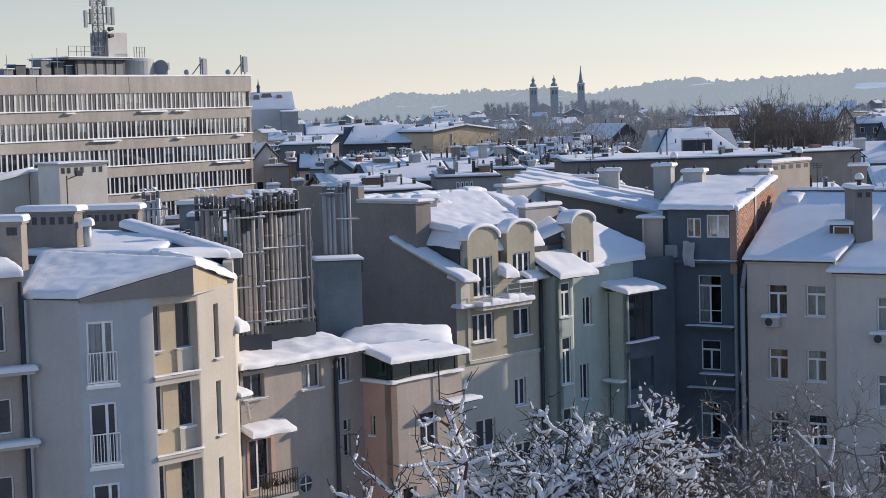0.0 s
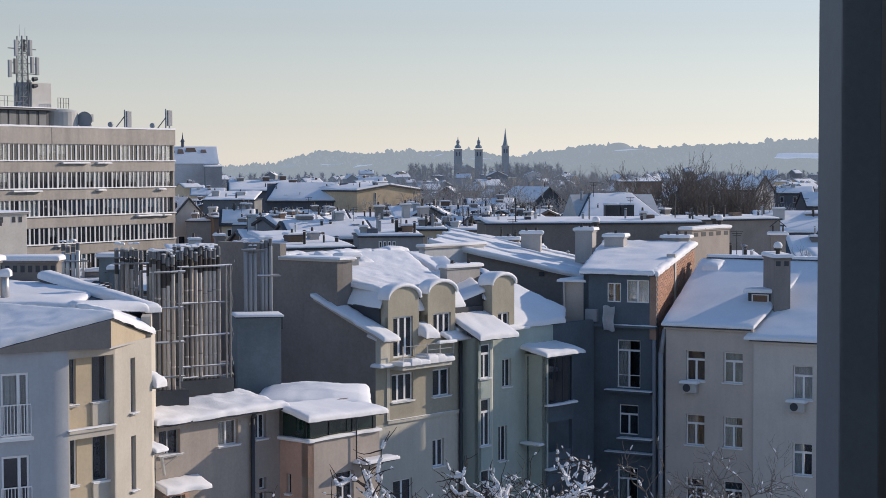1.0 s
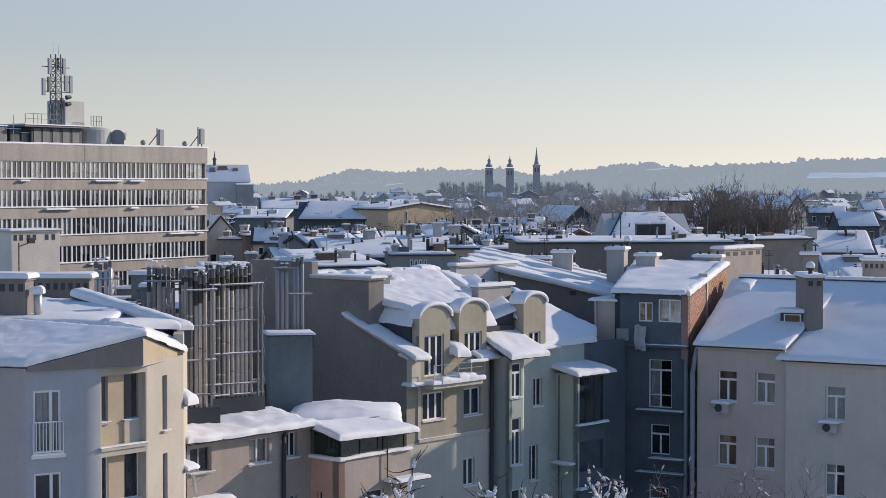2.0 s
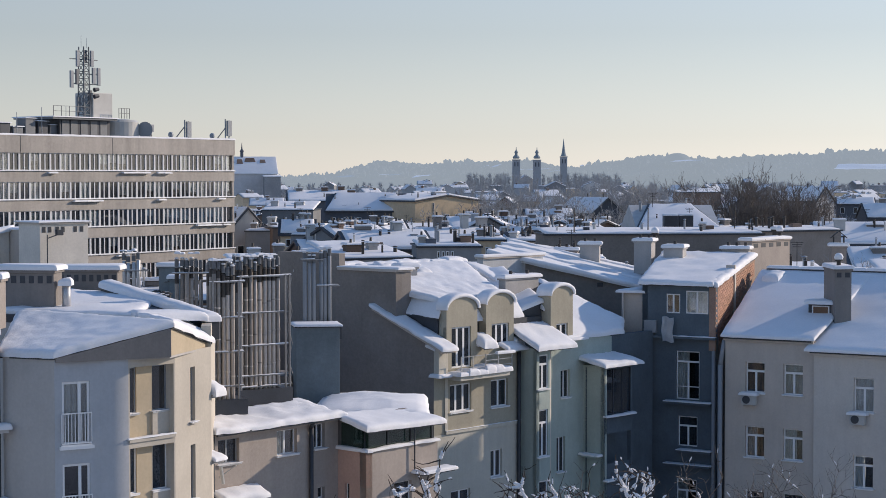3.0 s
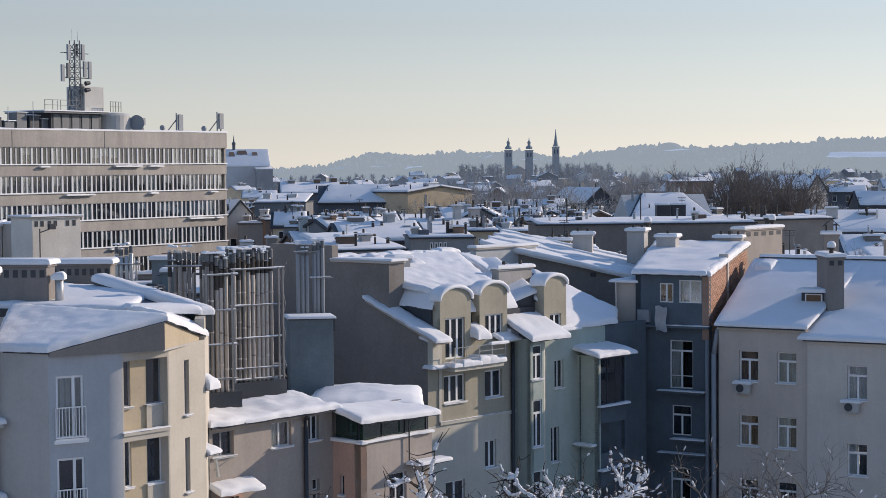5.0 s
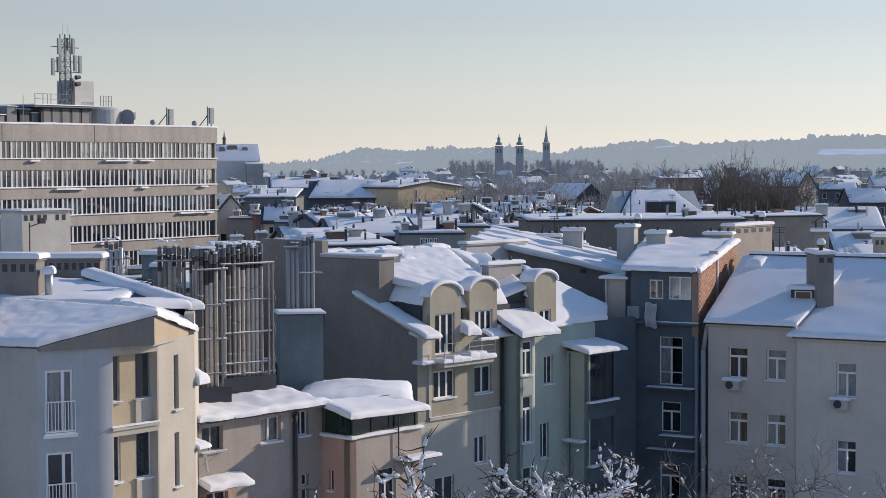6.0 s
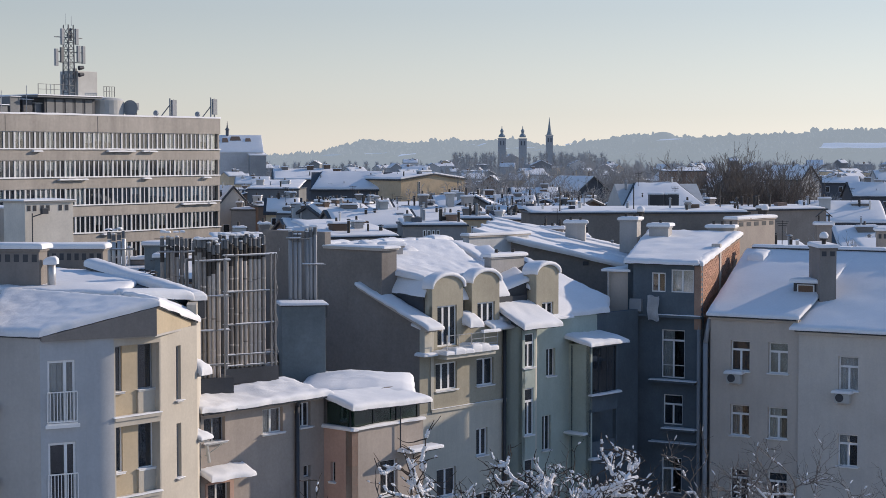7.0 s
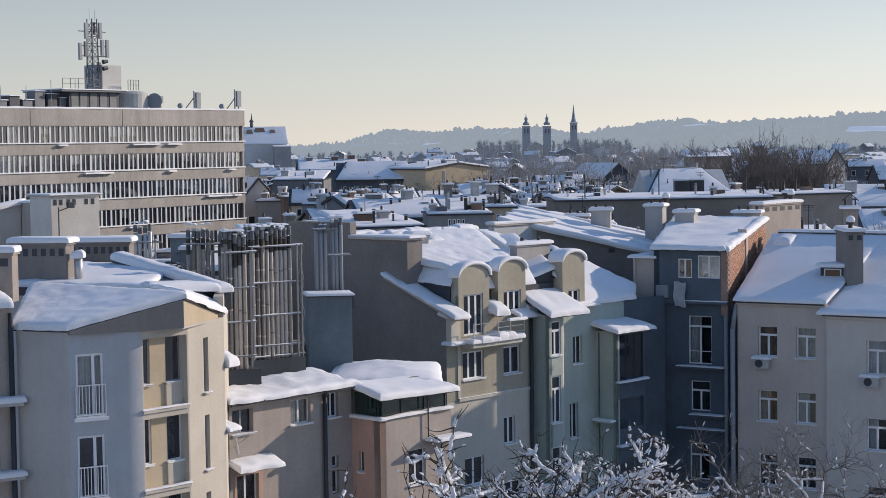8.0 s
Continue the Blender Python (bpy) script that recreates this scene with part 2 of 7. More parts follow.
def snow_bm(corners, thick, cell=0.35, rough=0.05, edge=0.30, lump=1.0, bm=None, seed=0.0):
    """A lying coat of snow over a quad of four 3D corners (in order): rounded rims, uneven top, wavy outline."""
    c = [Vector(p) for p in corners]
    mid = sum(c, Vector()) / 4
    c = [p + Vector(((p - mid).x, (p - mid).y, 0)).normalized() * 0.07 for p in c]
    bm = bm or bmesh.new()
    lu = max((c[1] - c[0]).length, (c[2] - c[3]).length)
    lv = max((c[3] - c[0]).length, (c[2] - c[1]).length)
    nu, nv = max(3, min(60, int(lu / cell))), max(3, min(60, int(lv / cell)))
    # finer rows near the rim
    def steps(n, length):
        e = min(0.25, edge / max(length, 0.01))
        inner = [e + (1 - 2 * e) * i / (n - 2) for i in range(n - 1)]
        return [0.0, e * 0.12, e * 0.45] + inner + [1 - e * 0.45, 1 - e * 0.12, 1.0]
    us, vs = steps(nu, lu), steps(nv, lv)
    rows, low = [], []
    for v in vs:
        row = []
        for u in us:
            p = (c[0] * (1 - u) + c[1] * u) * (1 - v) + (c[3] * (1 - u) + c[2] * u) * v
            d = min(u * lu, (1 - u) * lu, v * lv, (1 - v) * lv)
            k = min(1.0, d / edge)
            prof = math.sqrt(max(0.0, 1 - (1 - k) ** 2))
            n1 = noise.noise(p * 0.55 + Vector((seed, 0, 7)))
            n2 = noise.noise(p * 2.1 + Vector((seed, 3, 1))) + 0.6 * noise.noise(p * 6.5 + Vector((seed, 3, 1)))
            h = thick * (0.25 + 0.75 * prof) * (1 + 0.35 * lump * n1) + rough * n2 * (0.4 + 0.6 * prof)
            side = Vector((noise.noise(p * 1.9 + Vector((9, seed, 0))), noise.noise(p * 1.9 + Vector((0, 9, seed))), 0)) * min(0.09, lu * 0.1, lv * 0.25) * (1 - k) * min(1, lump)
            row.append(bm.verts.new(p + Vector((0, 0, max(0.02, h))) + side))
        rows.append(row)
    for j in range(len(vs) - 1):
        for i in range(len(us) - 1):
            bm.faces.new((rows[j][i], rows[j][i + 1], rows[j + 1][i + 1], rows[j + 1][i]))
    rim = rows[0][:] + [r[-1] for r in rows[1:]] + rows[-1][-2::-1] + [r[0] for r in rows[-2:0:-1]]
    foot = [bm.verts.new(v.co - Vector((0, 0, min(thick * 0.6, 0.16)))) for v in rim]
    n = len(rim)
    for i in range(n):
        j = (i + 1) % n
        bm.faces.new((rim[j], rim[i], foot[i], foot[j]))
    return bm


def snow(name, corners, thick, parent, cell=0.35, rough=0.05, edge=0.30, lump=1.0, label="", seed=0.0):
    bm = snow_bm(corners, thick, cell, rough, edge, lump, None, seed)
    bmesh.ops.recalc_face_normals(bm, faces=bm.faces)
    return part(name, bm, SNOW, parent, label, smooth=True)


def strip_snow(m, u0, u1, v0, v1, z, thick, parent, seed=0.0):
    """A ridge of snow along a sill, wall top or ledge in a wall's frame."""
    pts = [m @ Vector(p) for p in ((u0, v0, z), (u1, v0, z), (u1, v1, z), (u0, v1, z))]
    w = abs(v1 - v0)
    return snow("snow", pts, thick, parent, cell=max(0.15, w), rough=0.03, edge=min(0.16, w * 0.45), seed=seed)


def pierced(m, length, z0, z1, openings, thick):
    """A sheet along a frame's x with openings (u0, u1, w0, w1) that go through it."""
    us = sorted({0.0, length, *[o[0] for o in openings], *[o[1] for o in openings]})
    zs = sorted({z0, z1, *[o[2] for o in openings], *[o[3] for o in openings]})
    us = [u for u in us if -1e-6 <= u <= length + 1e-6]
    zs = [z for z in zs if z0 - 1e-6 <= z <= z1 + 1e-6]

    def hole(i, j):
        if i < 0 or j < 0 or i >= len(us) - 1 or j >= len(zs) - 1:
            return True
        cu, cz = (us[i] + us[i + 1]) / 2, (zs[j] + zs[j + 1]) / 2
        return any(o[0] < cu < o[1] and o[2] < cz < o[3] for o in openings)
    bm = bmesh.new()
    cache = {}

    def vert(i, j, k):
        if (i, j, k) not in cache:
            cache[i, j, k] = bm.verts.new(m @ Vector((us[i], k * thick, zs[j])))
        return cache[i, j, k]
    for i in range(len(us) - 1):
        for j in range(len(zs) - 1):
            if hole(i, j):
                continue
            q = ((i, j), (i + 1, j), (i + 1, j + 1), (i, j + 1))
            bm.faces.new([vert(a, b, 0) for a, b in q])
            bm.faces.new([vert(a, b, 1) for a, b in q][::-1])
            for (da, db), (p, r) in (((-1, 0), (3, 0)), ((1, 0), (1, 2)), ((0, -1), (0, 1)), ((0, 1), (2, 3))):
                if hole(i + da, j + db):
                    (a, b), (c, d) = q[p], q[r]
                    bm.faces.new((vert(a, b, 0), vert(a, b, 1), vert(c, d, 1), vert(c, d, 0)))
    bmesh.ops.recalc_face_normals(bm, faces=bm.faces)
    return bm


def wall(name, m, length, z0, z1, openings, mat, parent, thick=0.35, label=""):
    return part(name, pierced(m, length, z0, z1, openings, thick), mat, parent, label)


def window(m, u0, u1, w0, w1, parent, leaves=2, transom=0.0, frame_mat=None, back=0.14, sill=True, snowy=True, curtain=0.0, glass=None, bar=0.055, label=""):
    """A casement in an opening: frame with mullions, a pane to each light, an outer sill, snow on it, perhaps a curtain."""
    frame_mat = frame_mat or FRAME_WHITE
    top = w1 - bar
    wt = w1 - (w1 - w0) * transom
    lights = []
    if transom:
        lights.append((u0 + bar, u1 - bar, wt + bar * 0.8, top))
        top = wt - bar * 0.8
    for i in range(leaves):
        a = u0 + (u1 - u0) * i / leaves + bar * (1.0 if i == 0 else 0.8)
        b = u0 + (u1 - u0) * (i + 1) / leaves - bar * (1.0 if i == leaves - 1 else 0.8)
        lights.append((a, b, w0 + bar, top))
    holes = [(a - u0, b - u0, c, d) for a, b, c, d in lights]
    win = part("window", pierced(m @ pose(u0, back, 0), u1 - u0, w0, w1, holes, 0.07), frame_mat, parent, label)
    for a, b, c, d in lights:
        bm = boxes([((a, back + 0.025, c), (b, back + 0.04, d))], m)
        pane = part("pane", bm, glass or (CLEAR_GLASS if curtain else GLASS), win)
        pane.visible_shadow = not curtain
    # a dark sheet behind the glass stands for the unlit room
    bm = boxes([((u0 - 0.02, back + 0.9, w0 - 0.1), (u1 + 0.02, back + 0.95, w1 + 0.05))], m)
    part("interior", bm, ROOM_DARK, win, "dark sheet standing for the unlit room behind the glass")
    if curtain:
        bm = bmesh.new()
        n = 14
        span = (u1 - u0) * min(1.0, curtain)
        prev = None
        for i in range(n + 1):
            u = u0 + span * i / n
            y = back + 0.16 + 0.03 * math.sin(i * 2.3)
            pair = (bm.verts.new(m @ Vector((u, y, w0 + 0.04))), bm.verts.new(m @ Vector((u, y, w1 - 0.04))))
            if prev:
                bm.faces.new((prev[0], pair[0], pair[1], prev[1]))
            prev = pair
        part("curtain", bm, CURTAIN, win, "pale drawn curtain")
    if sill:
        part("sill", boxes([((u0 - 0.05, -0.10, w0 - 0.06), (u1 + 0.05, back, w0 - 0.004))], m), frame_mat if frame_mat is FRAME_WHITE else GALV, win)
        if snowy:
            strip_snow(m, u0 - 0.02, u1 + 0.03, -0.10, back - 0.01, w0 - 0.004, 0.025, win, seed=u0)
    return win


def railing(m, u0, u1, z0, z1, parent, v=-0.06, gap=0.11, mat=None, rail=0.02):
    mat = mat or FRAME_WHITE
    g = part("railing", boxes([((u0, v - rail, z1 - 0.04), (u1, v + rail, z1))], m), mat, parent)
    part("bottom_rail", boxes([((u0, v - rail, z0), (u1, v + rail, z0 + 0.04))], m), mat, g)
    n = max(2, round((u1 - u0) / gap))
    for i in range(n + 1):
        u = u0 + (u1 - u0) * i / n
        part("bar", boxes([((u - 0.012, v - 0.012, z0 + 0.04), (u + 0.012, v + 0.012, z1 - 0.04))], m), mat, g)
    return g


def chimney(x, y, az, w, d, z0, z1, mat, label, pots=3, cap=0.16, vents=0, group="chimneys"):
    """A rendered stack with a projecting cap, flue openings and snow on top."""
    t = thing("chimney_stack", (x, y, z0), label, "chimney", group)
    m = run(x, y, az)
    part("shaft", boxes([((0, 0, z0), (w, d, z1 - cap))], m, 0.02), mat, t)
    part("cap", boxes([((-0.07, -0.07, z1 - cap), (w + 0.07, d + 0.07, z1))], m, 0.02), mat, t)
    for i in range(vents):
        u = w * (i + 0.5) / vents
        part("flue_opening", boxes([((u - w / vents * 0.28, -0.012, z1 - cap - 0.38), (u + w / vents * 0.28, 0.05, z1 - cap - 0.10))], m), DARK_METAL, t)
    for i in range(pots):
        u = w * (i + 0.5) / pots
        bm = bmesh.new()
        tube(bm, m @ Vector((u, d / 2, z1)), m @ Vector((u, d / 2, z1 + 0.35)), 0.10, 0.09, 8)
        part("flue_pot", bm, SOOT, t)
    strip_snow(m, -0.1, w + 0.1, -0.1, d + 0.1, z1, 0.16, t, seed=x)
    return t


# ---------------------------------------------------------------- ground and distance
def ground():
    bm = bmesh.new()
    n = 48
    xs = [-3500 + 7000 * i / n for i in range(n + 1)]
    ys = [-400 + 4600 * (i / n) ** 1.6 for i in range(n + 1)]
    g = [[bm.verts.new((x, y, 0.0)) for x in xs] for y in ys]
    for j in range(n):
        for i in range(n):
            bm.faces.new((g[j][i], g[j][i + 1], g[j + 1][i + 1], g[j + 1][i]))
    return lone("ground", bm, GROUND_SNOW, "trodden snow covering the ground between the buildings", kind="structure")


ground()

BACK_HAZE = material("woodland_haze_glow", (0.05, 0.058, 0.066), 1.0, 0.45, 0.15, 30, 0.0, spec=0.0)
# bluish emission puts the aerial haze into the woods and hills
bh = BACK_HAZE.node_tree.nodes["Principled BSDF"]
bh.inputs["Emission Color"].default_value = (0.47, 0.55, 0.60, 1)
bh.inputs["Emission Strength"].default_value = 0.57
FAR_FIELD = material("snow_field_haze_glow", (0.5, 0.56, 0.64), 1.0, 0.15, 0.1, 30, 0.0, spec=0.0)
# the field's haze is a faint bluish glow set in the material
ff = FAR_FIELD.node_tree.nodes["Principled BSDF"]
ff.inputs["Emission Color"].default_value = (0.5, 0.6, 0.7, 1)
ff.inputs["Emission Strength"].default_value = 0.3


def ridge_height(x):
    """Skyline of the wooded hills at 2.6 km: low by the flat gap, rising to the right."""
    pts = [(-1500, 34), (-330, 30), (-190, 27), (-128, 29), (-95, 42), (-60, 50), (10, 46), (80, 50), (150, 50), (215, 41), (265, 48), (330, 58), (420, 54), (520, 59), (640, 65), (800, 68), (1500, 78)]
    for (xa, a), (xb, b) in zip(pts, pts[1:]):
        if xa <= x <= xb:
            k = (x - xa) / (xb - xa)
            k = k * k * (3 - 2 * k)
            return a + (b - a) * k
    return 34


def hills():
    bm = bmesh.new()
    cols = [-1500 + 6.0 * i for i in range(501)]
    prev = None
    for x in cols:
        h = ridge_height(x) - 4 + 3.0 * noise.noise(Vector((x * 0.02, 0, 3)))
        col = [bm.verts.new((x, 2400, -1)), bm.verts.new((x, 2470, 14 + h * 0.25)), bm.verts.new((x, 2560, h * 0.8)), bm.verts.new((x, 2620, h)), bm.verts.new((x, 2900, h - 4))]
        if prev:
            for a, b, c, d in zip(prev, col, col[1:], prev[1:]):
                bm.faces.new((a, b, c, d))
        prev = col
    bmesh.ops.recalc_face_normals(bm, faces=bm.faces)
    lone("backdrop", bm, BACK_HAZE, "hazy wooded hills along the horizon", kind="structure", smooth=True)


hills()


def clump(bm, p, r, h, rng):
    """A small ragged crown: a twisted bipyramid with uneven rim."""
    n = 6
    top = bm.verts.new(p + Vector((rng.uniform(-.2, .2) * r, 0, h)))
    low = bm.verts.new(p + Vector((0, 0, 0)))
    rim = []
    for k in range(2):
        ring = []
        for i in range(n):
            a = 2 * math.pi * (i + 0.5 * k) / n
            s = r * rng.uniform(0.6, 1.1)
            ring.append(bm.verts.new(p + Vector((math.cos(a) * s, math.sin(a) * s, h * (0.35 + 0.35 * k) * rng.uniform(0.85, 1.15)))))
        rim.append(ring)
    for i in range(n):
        j = (i + 1) % n
        bm.faces.new((low, rim[0][j], rim[0][i]))
        bm.faces.new((rim[0][i], rim[0][j], rim[1][i]))
        bm.faces.new((rim[0][j], rim[1][j], rim[1][i]))
        bm.faces.new((rim[1][i], rim[1][j], top))


def hill_woods():
    rng = random.Random(5)
    bm = bmesh.new()
    for i in range(6500):
        x = rng.uniform(-450, 760)
        k = rng.random()
        y = 2440 + 170 * k
        h = ridge_height(x) - 4
        z = (14 + h * 0.25) * (1 - k) + h * k - 3
        clump(bm, Vector((x, y, z)), rng.uniform(1.3, 5.6), rng.uniform(2.5, 7.0) if rng.random() > 0.07 else rng.uniform(8, 11), rng)
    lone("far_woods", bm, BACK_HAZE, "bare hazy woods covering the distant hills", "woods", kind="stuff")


hill_woods()


def hill_field(x0, x1, z0, z1, y0=2405, y1=2440):
    q = [(x0, y0, z0), (x1, y0 + 3, z0 + 2), (x1 + 8, y1, z1), (x0 + 14, y1, z1 - 1)]
    bm = bmesh.new()
    n = 8
    rows = []
    for j in range(n + 1):
        row = []
        for i in range(n + 1):
            u, v = i / n, j / n
            p = (Vector(q[0]) * (1 - u) + Vector(q[1]) * u) * (1 - v) + (Vector(q[3]) * (1 - u) + Vector(q[2]) * u) * v
            row.append(bm.verts.new(p + Vector((0, 0, 2.0 * noise.noise(p * 0.04)))))
        rows.append(row)
    for a, b in zip(rows, rows[1:]):
        for i in range(n):
            bm.faces.new((a[i], a[i + 1], b[i + 1], b[i]))
    lone("backdrop_field", bm, FAR_FIELD, "hazy snow field on the far hillside", kind="structure", smooth=True)


hill_field(548, 700, 34, 42)
hill_field(330, 372, 44, 47)
hill_field(120, 165, 33, 36)
# small glowing patches stand in for pale spots, far roofs among them
for fx0_, fx1_, fz0_, fz1_ in ((-58, -34, 26, 29), (-14, 4, 24, 28), (76, 83, 37, 40), (90, 100, 38, 42), (207, 220, 39, 42), (164, 184, 31, 33), (-120, -96, 24, 25.5)):
    hill_field(fx0_, fx1_, fz0_, fz1_)


# ---------------------------------------------------------------- the window the camera looks out of
def own_window():
    w = thing("window_1", (0.30, 1.2, 24.6), "slate-painted frame of the open window the view is seen from", "window", kind="structure")
    x0 = 0.3034
    part("window_frame", boxes([((x0, 1.14, 24.7), (x0 + 0.026, 1.2, 27.1))], None, 0.002), POST_PAINT, w)
    part("sash", boxes([((x0 + 0.036, 1.15, 24.7), (x0 + 0.12, 1.2, 27.1))], None, 0.003), FRAME_GREY, w)
    # the opening runs far left, out of view, to admit more light
    part("head", boxes([((-2.82, 1.2, 27.1), (x0 + 0.12, 1.29, 27.18))]), POST_PAINT, w)
    part("window_sill", boxes([((-2.82, 1.15, 24.62), (x0 + 0.12, 1.45, 24.7))]), POST_PAINT, w)
    part("jamb", boxes([((-2.9, 1.2, 24.62), (-2.82, 1.29, 27.18))]), POST_PAINT, w)
    r = thing("wall_room", (0, 0, 24.2), "unseen plaster room walls with an added opening at the back", "wall", kind="structure")
    part("wall", boxes([((x0 + 0.12, 1.2, 24.2), (3.0, 1.5, 27.4)), ((-3.0, 1.2, 24.2), (-2.9, 1.5, 27.4)), ((-2.9, 1.2, 24.2), (x0 + 0.12, 1.5, 24.62)), ((-2.9, 1.2, 27.18), (x0 + 0.12, 1.5, 27.4))]), PLASTER, r)
    # unseen back wall has a wide gap, added to light the post
    part("wall", boxes([((-3.2, -3.2, 24.2), (-3.0, 1.5, 27.4)), ((3.0, -3.2, 24.2), (3.2, 1.5, 27.4)), ((-3.0, -3.2, 24.2), (-2.2, -3.0, 27.4)), ((2.2, -3.2, 24.2), (3.0, -3.0, 27.4))]), PLASTER, r)
    lone("wall_own_house", boxes([((-9.0, -11.0, 0.0), (9.0, 1.5, 23.99))]), ST_GREY, "grey stuccoed storeys below the room with the open window", kind="structure")
    lone("floor_room", boxes([((-3.2, -3.2, 24.0), (3.2, 1.5, 24.2))]), TIMBER, "brown floor of the room", kind="structure")
    lone("ceiling", boxes([((-3.2, -3.2, 27.4), (3.2, 1.5, 27.6))]), PLASTER, "plain ceiling of the room", kind="structure")


own_window()


# ---------------------------------------------------------------- faceted apartment house
def apartment_house():
    h = thing("apartment_house", (-10.0, 62.0, 0), "pale blue and cream faceted apartment house with snow-laden roof", "house")
    eave = 19.85
    p1 = end(-12.23, 60.0, 118, -2.2)
    f1, f2 = run(*p1, 118), run(-12.23, 60.0, 62)
    p3 = end(-12.23, 60.0, 62, 2.55)
    f3 = run(*p3, 41)
    p4 = end(*p3, 41, 2.08)
    f4 = run(*p4, 22)
    p5 = end(*p4, 22, 2.6)
    storey = 2.76
    wall("wall", f1, 2.2, 0, eave + 0.1, [], ST_GREY, h)
    # the flat front with french windows behind white railings
    lights = []
    for k in range(7):
        w0, w1 = 17.04 - storey * k, 19.14 - storey * k
        if w0 > 0.5:
            lights.append((0.25, 1.20, w0, w1))
    wall("wall", f2, 1.55, 0, eave + 0.1, lights, ST_BLUE, h)
    bm = bmesh.new()
    n = 10
    arc = [f2 @ Vector((1.55 + i / n, -0.30 * (i / n) * (1 - i / n), 0)) for i in range(n + 1)]
    lo, hi = [bm.verts.new(p) for p in arc], [bm.verts.new(p + Vector((0, 0, eave + 0.1))) for p in arc]
    for i in range(n):
        bm.faces.new((lo[i], lo[i + 1], hi[i + 1], hi[i]))
    part("bowed_wall", bm, ST_BLUE, h, "bowed pale blue wall beside the loggias", smooth=True)
    for k, o in enumerate(lights):
        window(f2, *o, h, leaves=1, back=0.05, sill=True, snowy=False, curtain=1.0 if k == 0 else 0.0, bar=0.08)
        win = part("window", boxes([((0.80, 0.03, o[2]), (0.90, 0.12, o[3]))], f2), FRAME_WHITE, h)
        if k < 3:
            railing(f2, 0.22, 1.25, o[2] + 0.02, o[2] + 1.06, h, v=-0.05, gap=0.115)
            part("balcony_ledge", boxes([((0.15, -0.12, o[2] - 0.16), (1.32, 0.05, o[2] - 0.05))], f2), FRAME_WHITE, h)
    # loggias: recessed bays with ochre linings
    loggias = [(0.06, 2.02, 17.08 - storey * k, 19.5 - storey * k) for k in range(6)]
    wall("wall", f3, 2.08, 0, eave, loggias, ST_CREAM, h, thick=0.30)
    for k, (a, b, c, d) in enumerate(loggias):
        w0, w1 = c + 0.80, d - 0.02
        op = [(0.06, 0.60, w0, w1), (1.30, 1.98, w0, w1)]
        wall("loggia_lining", f3 @ pose(0, 0.30, 0), 2.08, c, d, op, ST_YELLOW, h, thick=0.2)
        for a0, b0, c0, d0 in op:
            window(f3 @ pose(0, 0.30, 0), a0, b0, c0, d0, h, leaves=1, transom=0.0, frame_mat=FRAME_GREY if k < 1 else FRAME_WHITE, back=0.06, sill=True, snowy=True)
        part("loggia_parapet", boxes([((1.25, 0.22, c), (2.0, 0.298, c + 0.78))], f3), ST_CREAM, h)
        part("loggia_floor", boxes([((0.0, -0.06, c - 0.14), (2.06, 0.3, c - 0.02))], f3), ST_CREAM, h)
        strip_snow(f3, 0.03, 2.04, -0.07, 0.12, c - 0.02, 0.045, h, seed=k)
    slits = [(1.08, 1.42, 17.3 - storey * k, 19.25 - storey * k) for k in range(6)]
    wall("wall", f4, 2.6, 0, eave, slits, ST_CREAM, h)
    for o in slits:
        window(f4, *o, h, leaves=1, back=0.12, frame_mat=FRAME_GREY, sill=True)
    # closing walls behind
    wall("wall", run(p5[0], p5[1], -5), 5.5, 0, 20.6, [], ST_CREAM, h)
    wall("wall", run(-19.0, 78.0, 115), 9.0, 0, 20.6, [], ST_GREY, h)
    # older wing beside it, set off by a drainpipe
    f0 = run(*end(*p1, 62, -4.2), 62)
    op = [(2.55, 3.45, 18.15, 19.75), (2.55, 3.55, 15.35, 16.55), (2.6, 3.5, 12.4, 13.9)]
    wall("wall", f0, 4.1, 0, 20.75, op, ST_BEIGE, h)
    for o in op:
        window(f0, *o, h, leaves=1, back=0.12, sill=False)
    for z in (17.55, 15.05):
        part("balcony_slab", boxes([((1.5, -0.55, z - 0.16), (4.25, 0.05, z))], f0), ST_GREY, h)
        strip_snow(f0, 1.5, 4.28, -0.58, 0.05, z, 0.14, h, seed=z)
    bm = bmesh.new()
    tube(bm, f0 @ Vector((3.98, -0.14, 0.2)), f0 @ Vector((3.98, -0.14, 20.5)), 0.09, 0.09, 10)
    part("drainpipe", bm, DARK_METAL, h, smooth=True)
    snow("snow", [f0 @ Vector(p) for p in ((-0.2, -0.3, 20.75), (4.0, -0.3, 20.75), (4.2, 3.5, 20.9), (-0.2, 3.5, 20.9))], 0.40, h, edge=0.4)
    # roof: a sloping front with a gable-like prow over the corner
    apex, prow = (-8.57, 61.94, 20.90), (-7.62, 65.4, 20.02)
    eL, eR = (-14.35, 61.15, 19.98), (-12.25, 59.92, 20.02)
    bL, bM = (-15.0, 67.2, 20.95), (-10.3, 64.9, 20.93)
    bR = (-9.3, 68.5, 20.6)
    bm = slab([eL, eR, apex, bM, bL], 0.12)
    slab([apex, prow, bR, bM], 0.12, bm)
    part("roof", bm, DARK_METAL, h)
    # fascia walls under the prow
    a2 = end(-12.23, 60.0, 62, 4.04)
    bm = bmesh.new()
    q = [(-12.20, 59.98, 19.84), (a2[0], a2[1], 19.84), (a2[0], a2[1], 20.80), (-12.20, 59.98, 19.98)]
    inner = Vector((-0.47 * 0.3, 0.88 * 0.3, 0))
    proud = Vector((0.47 * 0.14, -0.88 * 0.14, -0.03))
